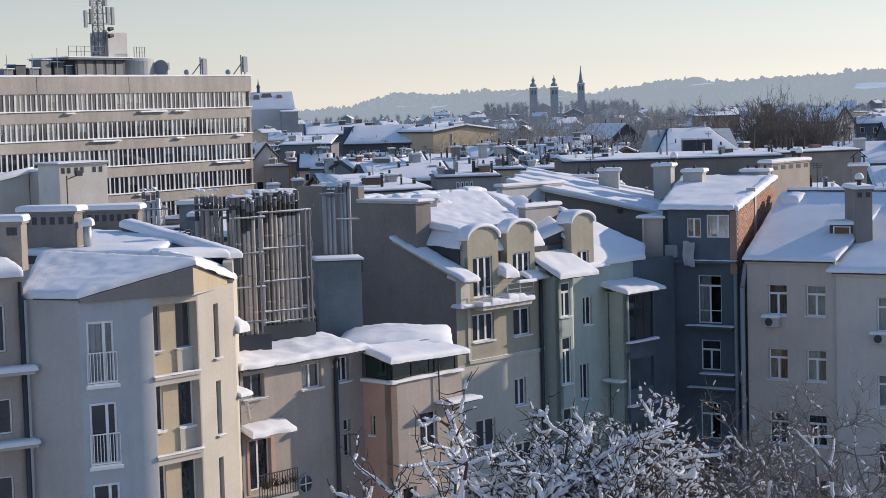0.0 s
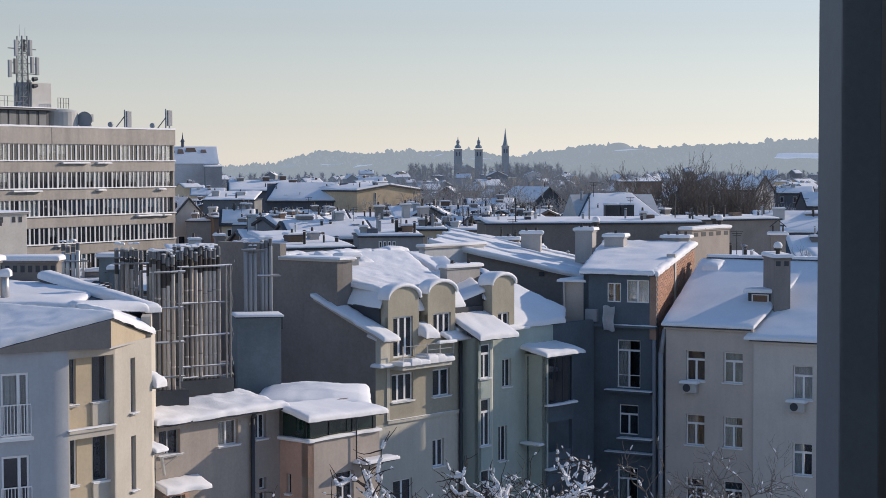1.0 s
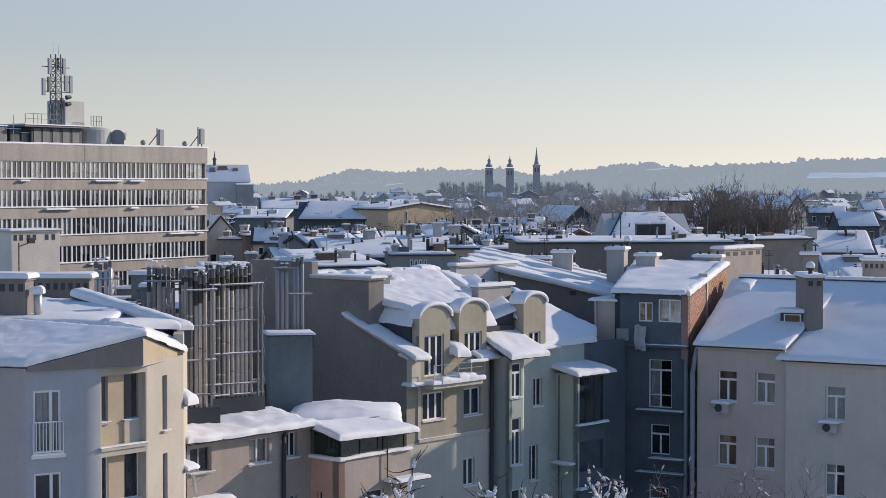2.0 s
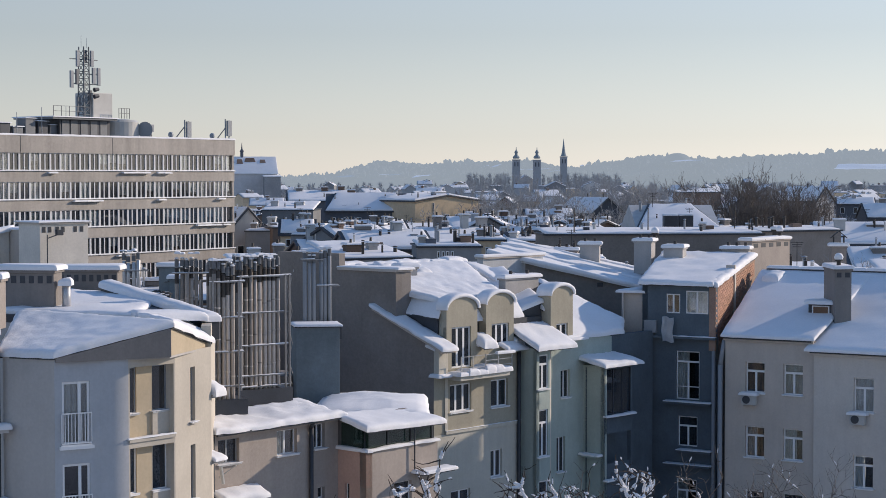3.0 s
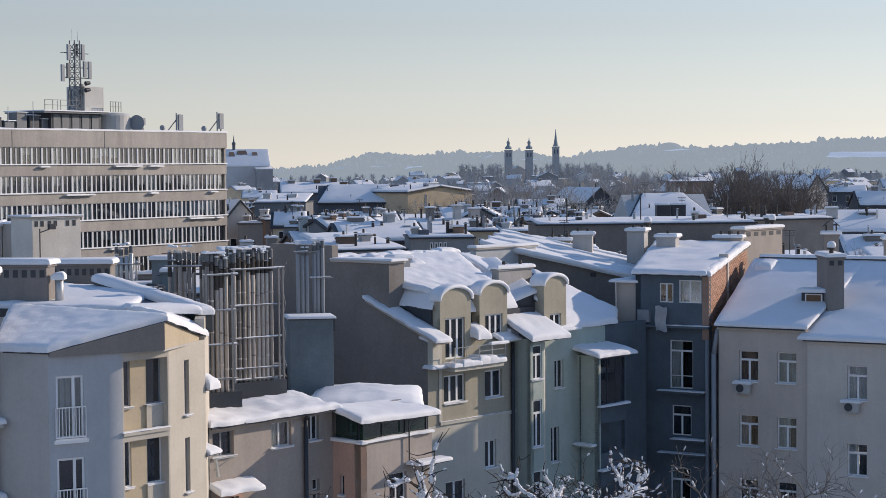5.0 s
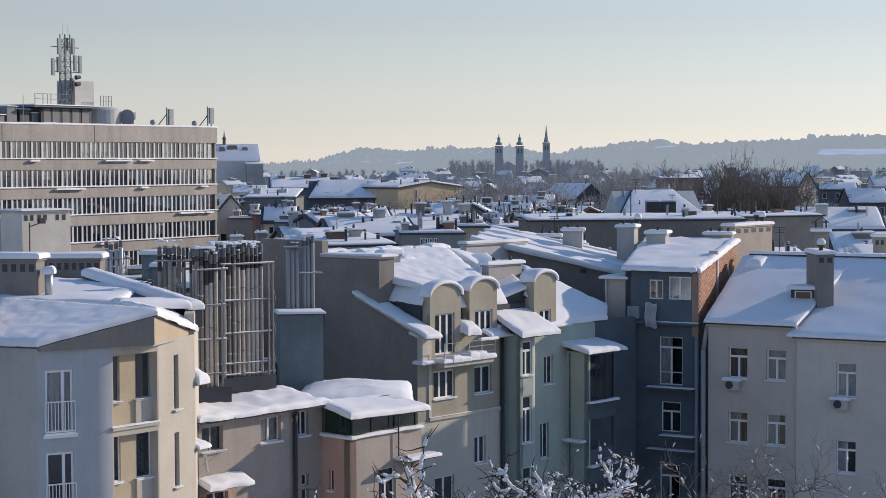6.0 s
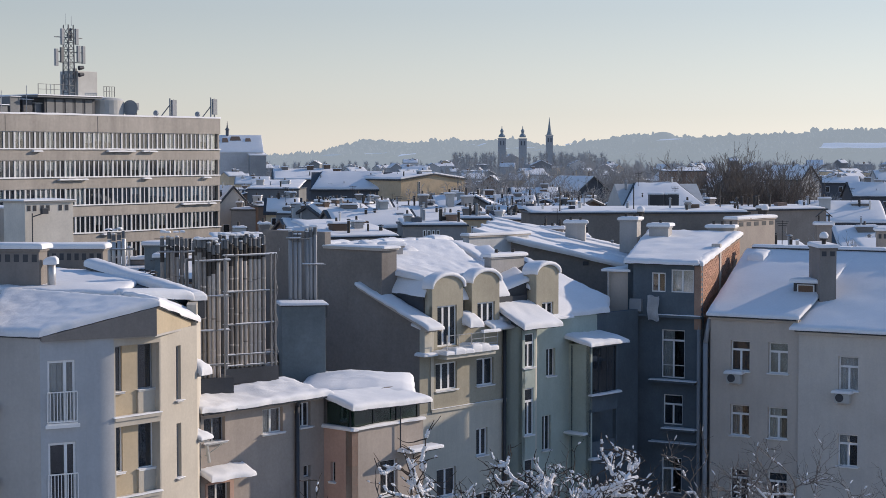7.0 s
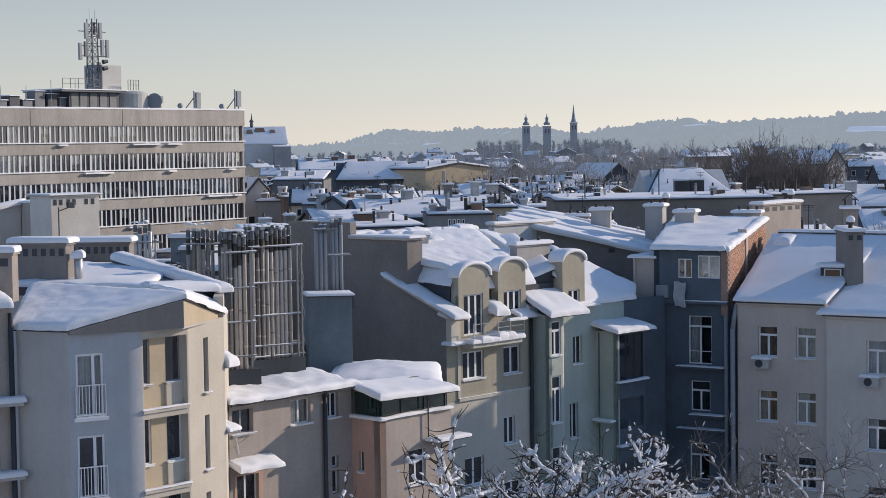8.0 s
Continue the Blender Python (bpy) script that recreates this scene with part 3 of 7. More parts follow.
    fr = [bm.verts.new(Vector(p) + proud) for p in q]
    bk = [bm.verts.new(Vector(p) + inner) for p in q]
    bm.faces.new(fr)
    bm.faces.new(bk[::-1])
    for i in range(4):
        j = (i + 1) % 4
        bm.faces.new((fr[i], bk[i], bk[j], fr[j]))
    bmesh.ops.recalc_face_normals(bm, faces=bm.faces)
    part("fascia", bm, CHIMNEY_GREY, h)
    bm = bmesh.new()
    pe = end(a2[0], a2[1], 15, 3.2)
    q = [(a2[0], a2[1], 19.84), (pe[0], pe[1], 19.84), (pe[0], pe[1], 20.0), (a2[0], a2[1], 20.82)]
    inner = Vector((-0.3, 0.05, 0))
    fr = [bm.verts.new(Vector(p) + Vector((0.012, 0, 0))) for p in q]
    bk = [bm.verts.new(Vector(p) + inner) for p in q]
    bm.faces.new(fr)
    bm.faces.new(bk[::-1])
    for i in range(4):
        j = (i + 1) % 4
        bm.faces.new((fr[i], bk[i], bk[j], fr[j]))
    bmesh.ops.recalc_face_normals(bm, faces=bm.faces)
    part("fascia", bm, ST_YELLOW, h, "ochre fascia in the sun")
    part("soffit", prism([end(-12.23, 60.0, 62, 2.3), (a2[0], a2[1]), (pe[0], pe[1]), (-8.6, 65.5), (-10.6, 62.6)], 19.76, 19.838), ST_GREY, h)
    # lying snow
    snow("snow", [eL, eR, apex, bL], 0.19, h, cell=0.2, rough=0.028, edge=0.25, lump=0.5, label="wind-rippled roof snow")
    snow("snow", [apex, prow, bR, bM], 0.20, h, cell=0.25)
    snow("snow", [(-15.6, 66.9, 20.98), (-10.4, 65.3, 20.9), (-10.6, 72.4, 21.12), (-15.6, 75.6, 21.2)], 0.16, h, cell=0.5, label="sunlit snow on the flat roof behind")
    part("roof_back", slab([(-15.6, 66.6, 20.93), (-10.4, 65.2, 20.86), (-9.6, 67.6, 20.85), (-10.4, 73.2, 21.08), (-15.6, 76, 21.15)], 0.3), DARK_METAL, h)
    # raised rim with a thick snow roll along the far edge
    ra, rb = Vector((-7.75, 66.6, 20.72)), Vector((-12.9, 74.0, 21.55))
    bm = bmesh.new()
    for s in (0,):
        d = (rb - ra).normalized()
        n = Vector((-d.y, d.x, 0)) * 0.28
        lo = Vector((0, 0, -0.75))
        ring = [[bm.verts.new(p + o) for o in (n, -n)] + [bm.verts.new(p + o + lo) for o in (-n, n)] for p in (ra, rb)]
        for i in range(4):
            j = (i + 1) % 4
            bm.faces.new((ring[0][i], ring[0][j], ring[1][j], ring[1][i]))
        bm.faces.new(ring[0])
        bm.faces.new(ring[1][::-1])
    bmesh.ops.recalc_face_normals(bm, faces=bm.faces)
    part("parapet", bm, DARK_METAL, h)
    n = n * 1.25
    snow("snow", [ra + n, ra - n, rb - n, rb + n], 0.26, h, cell=0.3, edge=0.3, lump=0.4, rough=0.03)
    snow("snow", [(-10.2, 64.6, 20.95), (-7.9, 66.2, 20.75), (-8.3, 67.2, 20.8), (-10.6, 65.8, 20.95)], 0.22, h, edge=0.3)
    # small ledges on the shaded flank
    m = run(*p5, 30)
    for z in (18.1, 15.7):
        part("ledge", boxes([((0.05, -0.05, z - 0.12), (0.7, 0.7, z))], m), ST_GREY, h)
        snow("snow", [m @ Vector(p) for p in ((0.1, -0.1, z), (0.75, -0.1, z), (0.75, 0.8, z + 0.3), (0.1, 0.8, z + 0.3))], 0.30 if z > 17 else 0.12, h, cell=0.1, edge=0.34, seed=z)


apartment_house()
chimney(-15.75, 67.6, 97, 2.05, 1.0, 20.6, 22.55, CHIMNEY_GREY, "wide grey rendered chimney under a slab of snow", pots=0, vents=6)
chimney(-15.2, 75.5, 92, 2.5, 1.0, 20.8, 22.15, CHIMNEY_GREY, "long grey rendered chimney with snow-covered cap", pots=0, vents=8)
chimney(-15.9, 62.6, 92, 1.3, 0.8, 20.7, 22.5, SOOTY_BEIGE, "beige rendered chimney with a snow cap", pots=0, vents=2)
t_cowl = thing("vent_cowl", (-13.3, 67.6, 21.0), "small pale vent pipe with a snow cap", "vent")
bm = bmesh.new()
tube(bm, (-13.3, 67.6, 20.95), (-13.3, 67.6, 22.0), 0.16, 0.16, 10)
part("pipe", bm, GALV, t_cowl, smooth=True)
snow("snow", [(-13.5, 67.4, 22.0), (-13.1, 67.4, 22.0), (-13.1, 67.8, 22.0), (-13.5, 67.8, 22.0)], 0.22, t_cowl, edge=0.2, cell=0.1)


# ---------------------------------------------------------------- low annex with the glazed terrace
def low_annex():
    h = thing("low_annex", (-4.0, 71.0, 0), "low beige and rose stuccoed annex with a snowy flat roof", "house")
    t1 = run(-7.92, 68.0, 42)
    p2 = end(-7.92, 68.0, 42, 6.70)
    t2 = run(*p2, 132)
    p3 = end(*p2, 132, 1.58)
    t3 = run(*p3, 42)
    op = [(0.26, 1.34, 15.05, 16.0), (3.30, 4.40, 15.05, 16.03), (5.34, 5.95, 15.09, 16.08), (5.54, 5.94, 13.05, 13.52), (5.54, 5.94, 12.0, 12.95), (0.42, 1.54, 11.5, 13.45)]
    op += [(3.3, 4.3, 8.0, 9.5), (0.4, 1.5, 8.2, 9.8)]
    wall("wall", t1, 6.70, 0, 16.22, op, ST_BEIGE, h)
    for k, o in enumerate(op):
        window(t1, *o, h, leaves=2 if o[1] - o[0] > 0.55 else 1, frame_mat=FRAME_WHITE if k not in (0,) else FRAME_GREY, back=0.16, sill=k < 3, bar=0.05, curtain=0.5 if k == 1 else 0)
    wall("wall", t2, 1.58, 0, 15.0, [(0.38, 0.64, 12.78, 13.6)], ST_ROSE, h)
    window(t2, 0.38, 0.64, 12.78, 13.6, h, leaves=1, back=0.12, bar=0.035)
    op3 = [(1.66, 2.70, 12.1, 13.52), (0.55, 1.35, 9.0, 10.6)]
    wall("wall", t3, 4.3, 0, 15.0, op3, ST_BEIGE, h)
    for o in op3:
        window(t3, *o, h, leaves=2, transom=0.33, back=0.14, bar=0.05)
    # round window in a raised ring
    c = t1 @ Vector((3.32, 0, 11.32))
    rim, pane = bmesh.new(), bmesh.new()
    n = 28
    rings = []
    for r, v in ((0.42, 0.0), (0.42, -0.05), (0.33, -0.05), (0.33, 0.04)):
        rings.append([rim.verts.new(t1 @ Vector((3.32 + r * math.cos(2 * math.pi * i / n), v, 11.32 + r * math.sin(2 * math.pi * i / n)))) for i in range(n)])
    for a, b in zip(rings, rings[1:]):
        for i in range(n):
            j = (i + 1) % n
            rim.faces.new((a[i], a[j], b[j], b[i]))
    bmesh.ops.recalc_face_normals(rim, faces=rim.faces)
    rw = part("round_window", rim, FRAME_GREY, h, "round grey-framed window")
    vs = [pane.verts.new(t1 @ Vector((3.32 + 0.335 * math.cos(2 * math.pi * i / n), -0.015, 11.32 + 0.335 * math.sin(2 * math.pi * i / n)))) for i in range(n)]
    pane.faces.new(vs)
    part("pane", pane, GLASS, rw)
    part("glazing_bar", boxes([((3.30, -0.04, 11.0), (3.34, -0.018, 11.64)), ((3.0, -0.04, 11.30), (3.30, -0.018, 11.34)), ((3.34, -0.04, 11.30), (3.64, -0.018, 11.34))], t1), FRAME_WHITE, rw)
    # drainpipe with bent head
    bm = bmesh.new()
    tube(bm, t1 @ Vector((5.08, -0.12, 0.2)), t1 @ Vector((5.08, -0.12, 16.0)), 0.085, 0.085, 10)
    tube(bm, t1 @ Vector((5.08, -0.12, 16.0)), t1 @ Vector((5.0, -0.3, 16.2)), 0.085, 0.085, 10)
    part("drainpipe", bm, DARK_METAL, h, smooth=True)
    bm = bmesh.new()
    tube(bm, t1 @ Vector((-0.05, -0.1, 0.2)), t1 @ Vector((-0.05, -0.1, 16.2)), 0.05, 0.05, 8)
    part("drainpipe", bm, DARK_METAL, h, smooth=True)
    # eaves and roofs
    part("eaves", boxes([((-0.1, -0.32, 16.22), (6.75, 0.4, 16.34))], t1), ST_BEIGE, h)
    part("gutter", boxes([((-0.1, -0.40, 16.20), (6.7, -0.32, 16.30))], t1), DARK_METAL, h)
    a, b = t1 @ Vector((-0.15, -0.42, 16.34)), t1 @ Vector((6.72, -0.42, 16.34))
    c, d = t1 @ Vector((6.72, 2.6, 16.55)), t1 @ Vector((-0.15, 2.6, 16.55))
    part("roof", slab([t1 @ Vector((-0.1, -0.3, 16.345)), t1 @ Vector((6.7, -0.3, 16.345)), t1 @ Vector((6.7, 12.0, 16.5)), t1 @ Vector((-0.1, 8.0, 16.5))], 0.1), DARK_METAL, h)
    snow("snow", [a, b, c, d], 0.17, h, cell=0.2, rough=0.07, edge=0.16, label="lumpy snow along the eaves")
    # terrace: dark green glazing under a jutting curved snow roof
    m = run(*p2, 132)
    gl = part("terrace_glazing", boxes([((0.10, 0.10, 15.02), (1.62, 0.14, 16.0))], m), GREEN_GLASS, h, "dark green terrace glazing")
    part("terrace_glazing", boxes([((-0.05, 0.16, 15.02), (4.2, 0.20, 15.95))], t3), GREEN_GLASS, h, "dark green terrace glazing")
    for u in (0.06, 1.4, 2.8, 4.1):
        part("glazing_post", boxes([((u - 0.03, 0.12, 15.0), (u + 0.03, 0.24, 15.95))], t3), DARK_METAL, h)
    part("terrace_wall", boxes([((0.2, 1.6, 14.9), (4.2, 1.8, 16.2))], t3), ST_DARKGABLE, h)
    strip_snow(t2, -0.02, 1.72, -0.12, 0.16, 15.0, 0.12, h, seed=3)
    strip_snow(t3, -0.12, 4.3, -0.12, 0.14, 15.0, 0.09, h, seed=5)
    ra = [p2[0] - 0.1, p2[1], 16.3]
    rb = t3 @ Vector((-0.35, -0.40, 15.90))
    rc = t3 @ Vector((4.35, -0.40, 15.78))
    rd = t3 @ Vector((5.4, 5.2, 16.0))
    re = t3 @ Vector((-1.0, 6.2, 16.35))
    part("terrace_roof", slab([ra, rb, rc, rd, re], 0.10), DARK_METAL, h)
    snow("snow", [ra, rb, rc, t3 @ Vector((4.6, 2.2, 16.0))], 0.18, h, cell=0.22, rough=0.04, edge=0.2, lump=0.7, label="thick overhanging snow on the terrace roof")
    part("terrace_roof", slab([(-3.6, 73.9, 15.85), (0.2, 75.4, 15.8), (0.2, 81.2, 15.9), (-4.4, 81.2, 15.9)], 0.3), DARK_METAL, h)
    snow("snow", [(-4.7, 75.0, 15.85), (0.25, 75.5, 15.8), (0.15, 81.0, 15.95), (-4.5, 81.6, 15.9)], 0.5, h, cell=0.35, rough=0.05, edge=1.9, lump=0.7, label="shaded mound of drifted snow")
    snow("snow", [t1 @ Vector((3.6, 2.2, 16.45)), t1 @ Vector((7.4, 1.2, 16.3)), t1 @ Vector((9.6, 5.0, 16.2)), t1 @ Vector((3.6, 6.4, 16.3))], 0.2, h, cell=0.4, rough=0.06, edge=0.8, label="shaded roof snow")
    # lamp pole at the terrace rail and snow-capped canopy over the lower door
    bm = bmesh.new()
    tube(bm, t3 @ Vector((2.75, -0.12, 13.9)), t3 @ Vector((2.75, -0.12, 15.75)), 0.03, 0.03, 8)
    tube(bm, t3 @ Vector((2.75, -0.12, 15.75)), t3 @ Vector((2.4, -0.12, 15.78)), 0.03, 0.03, 8)
    part("vent_pipe", bm, DARK_METAL, h)
    part("canopy", boxes([((2.75, -0.7, 13.75), (4.6, 0.0, 13.85))], t3), DARK_METAL, h)
    strip_snow(t3, 2.7, 4.65, -0.75, 0.0, 13.85, 0.13, h, seed=8)
    part("awning", slab([t1 @ Vector(p) for p in ((0.0, -0.75, 13.75), (2.1, -0.75, 13.75), (2.1, 0, 14.05), (0.0, 0, 14.05))], 0.06), ST_ROSE, h, "small sloping door awning")
    snow("snow", [t1 @ Vector(p) for p in ((-0.05, -0.8, 13.76), (2.15, -0.8, 13.76), (2.15, 0, 14.06), (-0.05, 0, 14.06))], 0.15, h, cell=0.16, edge=0.16)
    part("door_surround", boxes([((0.30, -0.03, 11.4), (0.42, 0.02, 13.5)), ((1.54, -0.03, 11.4), (1.75, 0.02, 13.5)), ((0.42, -0.03, 13.45), (1.54, 0.02, 13.55))], t1), ST_ROSE, h)
    part("balcony_slab", boxes([((0.1, -0.9, 11.2), (2.1, 0, 11.35))], t1), ST_GREY, h)
    railing(t1, 0.1, 2.1, 11.35, 12.3, h, v=-0.88, gap=0.13, mat=DARK_METAL)
    for k in range(4):
        bm = bmesh.new()
        rng = random.Random(k)
        p = t1 @ Vector((0.3 + 0.5 * k, -1.0, 11.9))
        for i in range(40):
            q = p + Vector((rng.gauss(0, 0.16), rng.gauss(0, 0.12), rng.gauss(0.15, 0.16)))
            tube(bm, p + Vector((rng.gauss(0, .08), rng.gauss(0, .08), -0.1)), q, 0.012, 0.005, 3, False)
        part("planter", bm, TWIG, h, "dried plants in a balcony box", kind="stuff")
    # small bracket lamp near the corner
    bm = bmesh.new()
    tube(bm, t1 @ Vector((0.25, -0.05, 14.6)), t1 @ Vector((0.55, -0.7, 15.1)), 0.025, 0.025, 6)
    tube(bm, t1 @ Vector((-0.05, -0.5, 15.1)), t1 @ Vector((0.25, -0.3, 14.4)), 0.07, 0.07, 6)
    part("bracket", bm, WHITE_PLASTIC, h)


low_annex()


# ---------------------------------------------------------------- flue racks
def flue_rack(x, y, az, n, spacing, r, z0, z1, rows, mat, label, rails=(), posts=(), rng_seed=1):
    t = thing("flue_rack", (x, y, z0), label, "chimney flues", "flue racks")
    m = run(x, y, az)
    rng = random.Random(rng_seed)
    bm = bmesh.new()
    tube(bm, (0, 0, 0), (0, 0, 1), r, r, 12)
    for f in bm.faces:
        f.smooth = len(f.verts) == 4
    me = bpy.data.meshes.new("flue")
    bm.to_mesh(me)
    bm.free()
    me.materials.append(mat)
    bm = bmesh.new()
    tube(bm, (0, 0, 0.05), (0, 0, 0.34), r * 1.03, r * 1.03, 12)
    tube(bm, (0, 0, 0.36), (0, 0, 0.42), r * 1.08, r * 0.7, 12)
    mh = bpy.data.meshes.new("flue_cowl")
    bm.to_mesh(mh)
    bm.free()
    mh.materials.append(MAST_GREY)
    bm = bmesh.new()
    bmesh.ops.create_icosphere(bm, subdivisions=2, radius=1)
    bmesh.ops.transform(bm, verts=bm.verts, matrix=Matrix.Diagonal((r * 1.08, r * 1.08, 0.05, 1)))
    for f in bm.faces:
        f.smooth = True
    ms = bpy.data.meshes.new("snow_cap")
    bm.to_mesh(ms)
    bm.free()
    ms.materials.append(SNOW)
    bm = bmesh.new()
    tube(bm, (0, 0, 0), (0, 0, 1), r * 1.04, r * 1.02, 12, False)
    for f in bm.faces:
        f.smooth = True
    mt = bpy.data.meshes.new("sooty_top")
    bm.to_mesh(mt)
    bm.free()
    mt.materials.append(SOOT)
    bm = bmesh.new()
    tube(bm, (0, 0, 0), (0, 0, 0.06), r * 1.14, r * 1.14, 12, True)
    mj = bpy.data.meshes.new("joint_ring")
    bm.to_mesh(mj)
    bm.free()
    mj.materials.append(mat)
    for k in range(rows):
        for i in range(n):
            top = z1 + rng.uniform(-0.28, 0.05)
            p = (spacing * (i + 0.5 + 0.14 * k) + rng.uniform(-0.02, 0.02), 0.34 * k, z0)
            a = shared("flue", me, t, m @ Matrix.Translation(p) @ Matrix.Diagonal((1, 1, top - z0 - 0.45, 1)))
            shared("flue_cowl", mh, t, m @ Matrix.Translation((p[0], p[1], top - 0.45)))
            if z1 - z0 > 4:
                high = rng.choice((0.15, 0.3, 0.5, 0.7, 0.9))
                shared("sooty_top", mt, t, m @ Matrix.Translation((p[0], p[1], top - 0.45 - high)) @ Matrix.Diagonal((1, 1, high, 1)))
                for z in (0.18, 0.42, 0.66):
                    if k == 0:
                        shared("joint_ring", mj, t, m @ Matrix.Translation((p[0], p[1], z0 + (top - z0) * (z + rng.uniform(-0.02, 0.02)))))
            if rng.random() < 0.55:
                shared("snow_cap", ms, t, m @ Matrix.Translation((p[0], p[1], top - 0.04)))
    w = spacing * (n + 0.5)
    for z in rails:
        part("rail", boxes([((-0.05, -r - 0.06, z - 0.024), (w + 0.25, -r - 0.01, z + 0.024))], m), RAIL_STEEL, t)
        u = -0.05
        while u < w:
            step = rng.uniform(0.25, 0.7)
            strip_snow(m, u, min(u + step, w + 0.25), -r - 0.08, -r - 0.0, z + 0.025, rng.uniform(0.015, 0.045), t, seed=z + u)
            u += step + rng.uniform(0.0, 0.35)
        part("rail", boxes([((-0.05, 0.32 * rows, z - 0.05), (w + 0.25, 0.32 * rows + 0.06, z + 0.05))], m), RAIL_STEEL, t)
    for u in posts:
        bm = boxes([((u - 0.03, -r - 0.13, z0 - 0.4), (u + 0.03, -r - 0.06, rails[0] + 0.05))], m)
        part("post", bm, RAIL_STEEL, t)
        bm = boxes([((u - 0.045, 0.32 * rows + 0.06, z0 - 0.4), (u + 0.045, 0.32 * rows + 0.14, rails[0] + 0.05))], m)
        part("post", bm, RAIL_STEEL, t)
    if len(posts) > 2:
        a, b = posts[-2], posts[-1] + 0.12
        levels = sorted(rails)
        for z, zz in zip(levels, levels[1:]):
            bm = bmesh.new()
            tube(bm, m @ Vector((a, -r - 0.1, z)), m @ Vector((b, -r - 0.1, zz)), 0.014, 0.014, 5)
            tube(bm, m @ Vector((b, -r - 0.1, z)), m @ Vector((a, -r - 0.1, zz)), 0.014, 0.014, 5)
            part("cross_brace", bm, RAIL_STEEL, t)
    for k in range(int(w / 0.3)):
        u = k * 0.3 + rng.uniform(-0.05, 0.05)
        strip_snow(m, u, u + rng.uniform(0.16, 0.3), -r, r + 0.2, z1 - 0.02 + rng.uniform(-0.03, 0.03), rng.uniform(0.04, 0.09), t, seed=z1 + k)
    part("base_frame", boxes([((-0.1, -0.3, z0 - 0.62), (w + 0.3, 0.32 * rows + 0.2, z0))], m), DARK_METAL, t)
    return t


flue_rack(-8.25, 70.6, 62, 5, 0.20, 0.086, 17.25, 22.75, 3, STEEL, "rack of sunlit weathered steel flue pipes on the annex roof", rails=(21.85, 20.45, 19.1, 17.75), posts=(0.0, 1.08), rng_seed=2)
flue_rack(-7.55, 74.2, 55, 9, 0.22, 0.086, 17.2, 22.75, 3, STEEL, "large rack of weathered steel flue pipes with snowy rails", rails=(21.85, 20.35, 19.0, 17.75, 17.3), posts=(0.0, 2.12, 2.32), rng_seed=3)
flue_rack(-10.95, 80.0, 85, 6, 0.21, 0.09, 16.9, 22.6, 1, STEEL, "rack of tall weathered flue pipes behind a roof edge", rails=(21.7, 20.2), posts=(0.6,), rng_seed=4)


def rear_annex():
    t = thing("rear_annex", (-4.8, 81, 0), "bluish grey rendered roof block with flues behind it", "house")
    m = run(-5.62, 80.2, 80)
    part("wall", boxes([((0, 0, 0), (1.95, 3.0, 19.25))], m, 0.02), ST_SLATE, t)
    part("coping", boxes([((-0.06, -0.06, 19.25), (2.0, 3.0, 19.33))], m), DARK_METAL, t)
    strip_snow(m, -0.08, 2.02, -0.08, 1.5, 19.33, 0.09, t)
    part("link_block", boxes([((-3.4, 1.2, 0), (-0.05, 3.6, 17.0))], m), ST_DARKGABLE, t)
    return t


rear_annex()
flue_rack(-5.42, 82.0, 80, 3, 0.20, 0.085, 19.2, 22.7, 2, FRAME_GREY, "three dull steel flues above the grey block", rails=(22.2,), posts=(), rng_seed=7)
flue_rack(-4.72, 82.3, 80, 3, 0.2, 0.085, 19.2, 22.75, 2, FRAME_GREY, "three dull steel flues above the grey block", rails=(21.0,), posts=(), rng_seed=8)


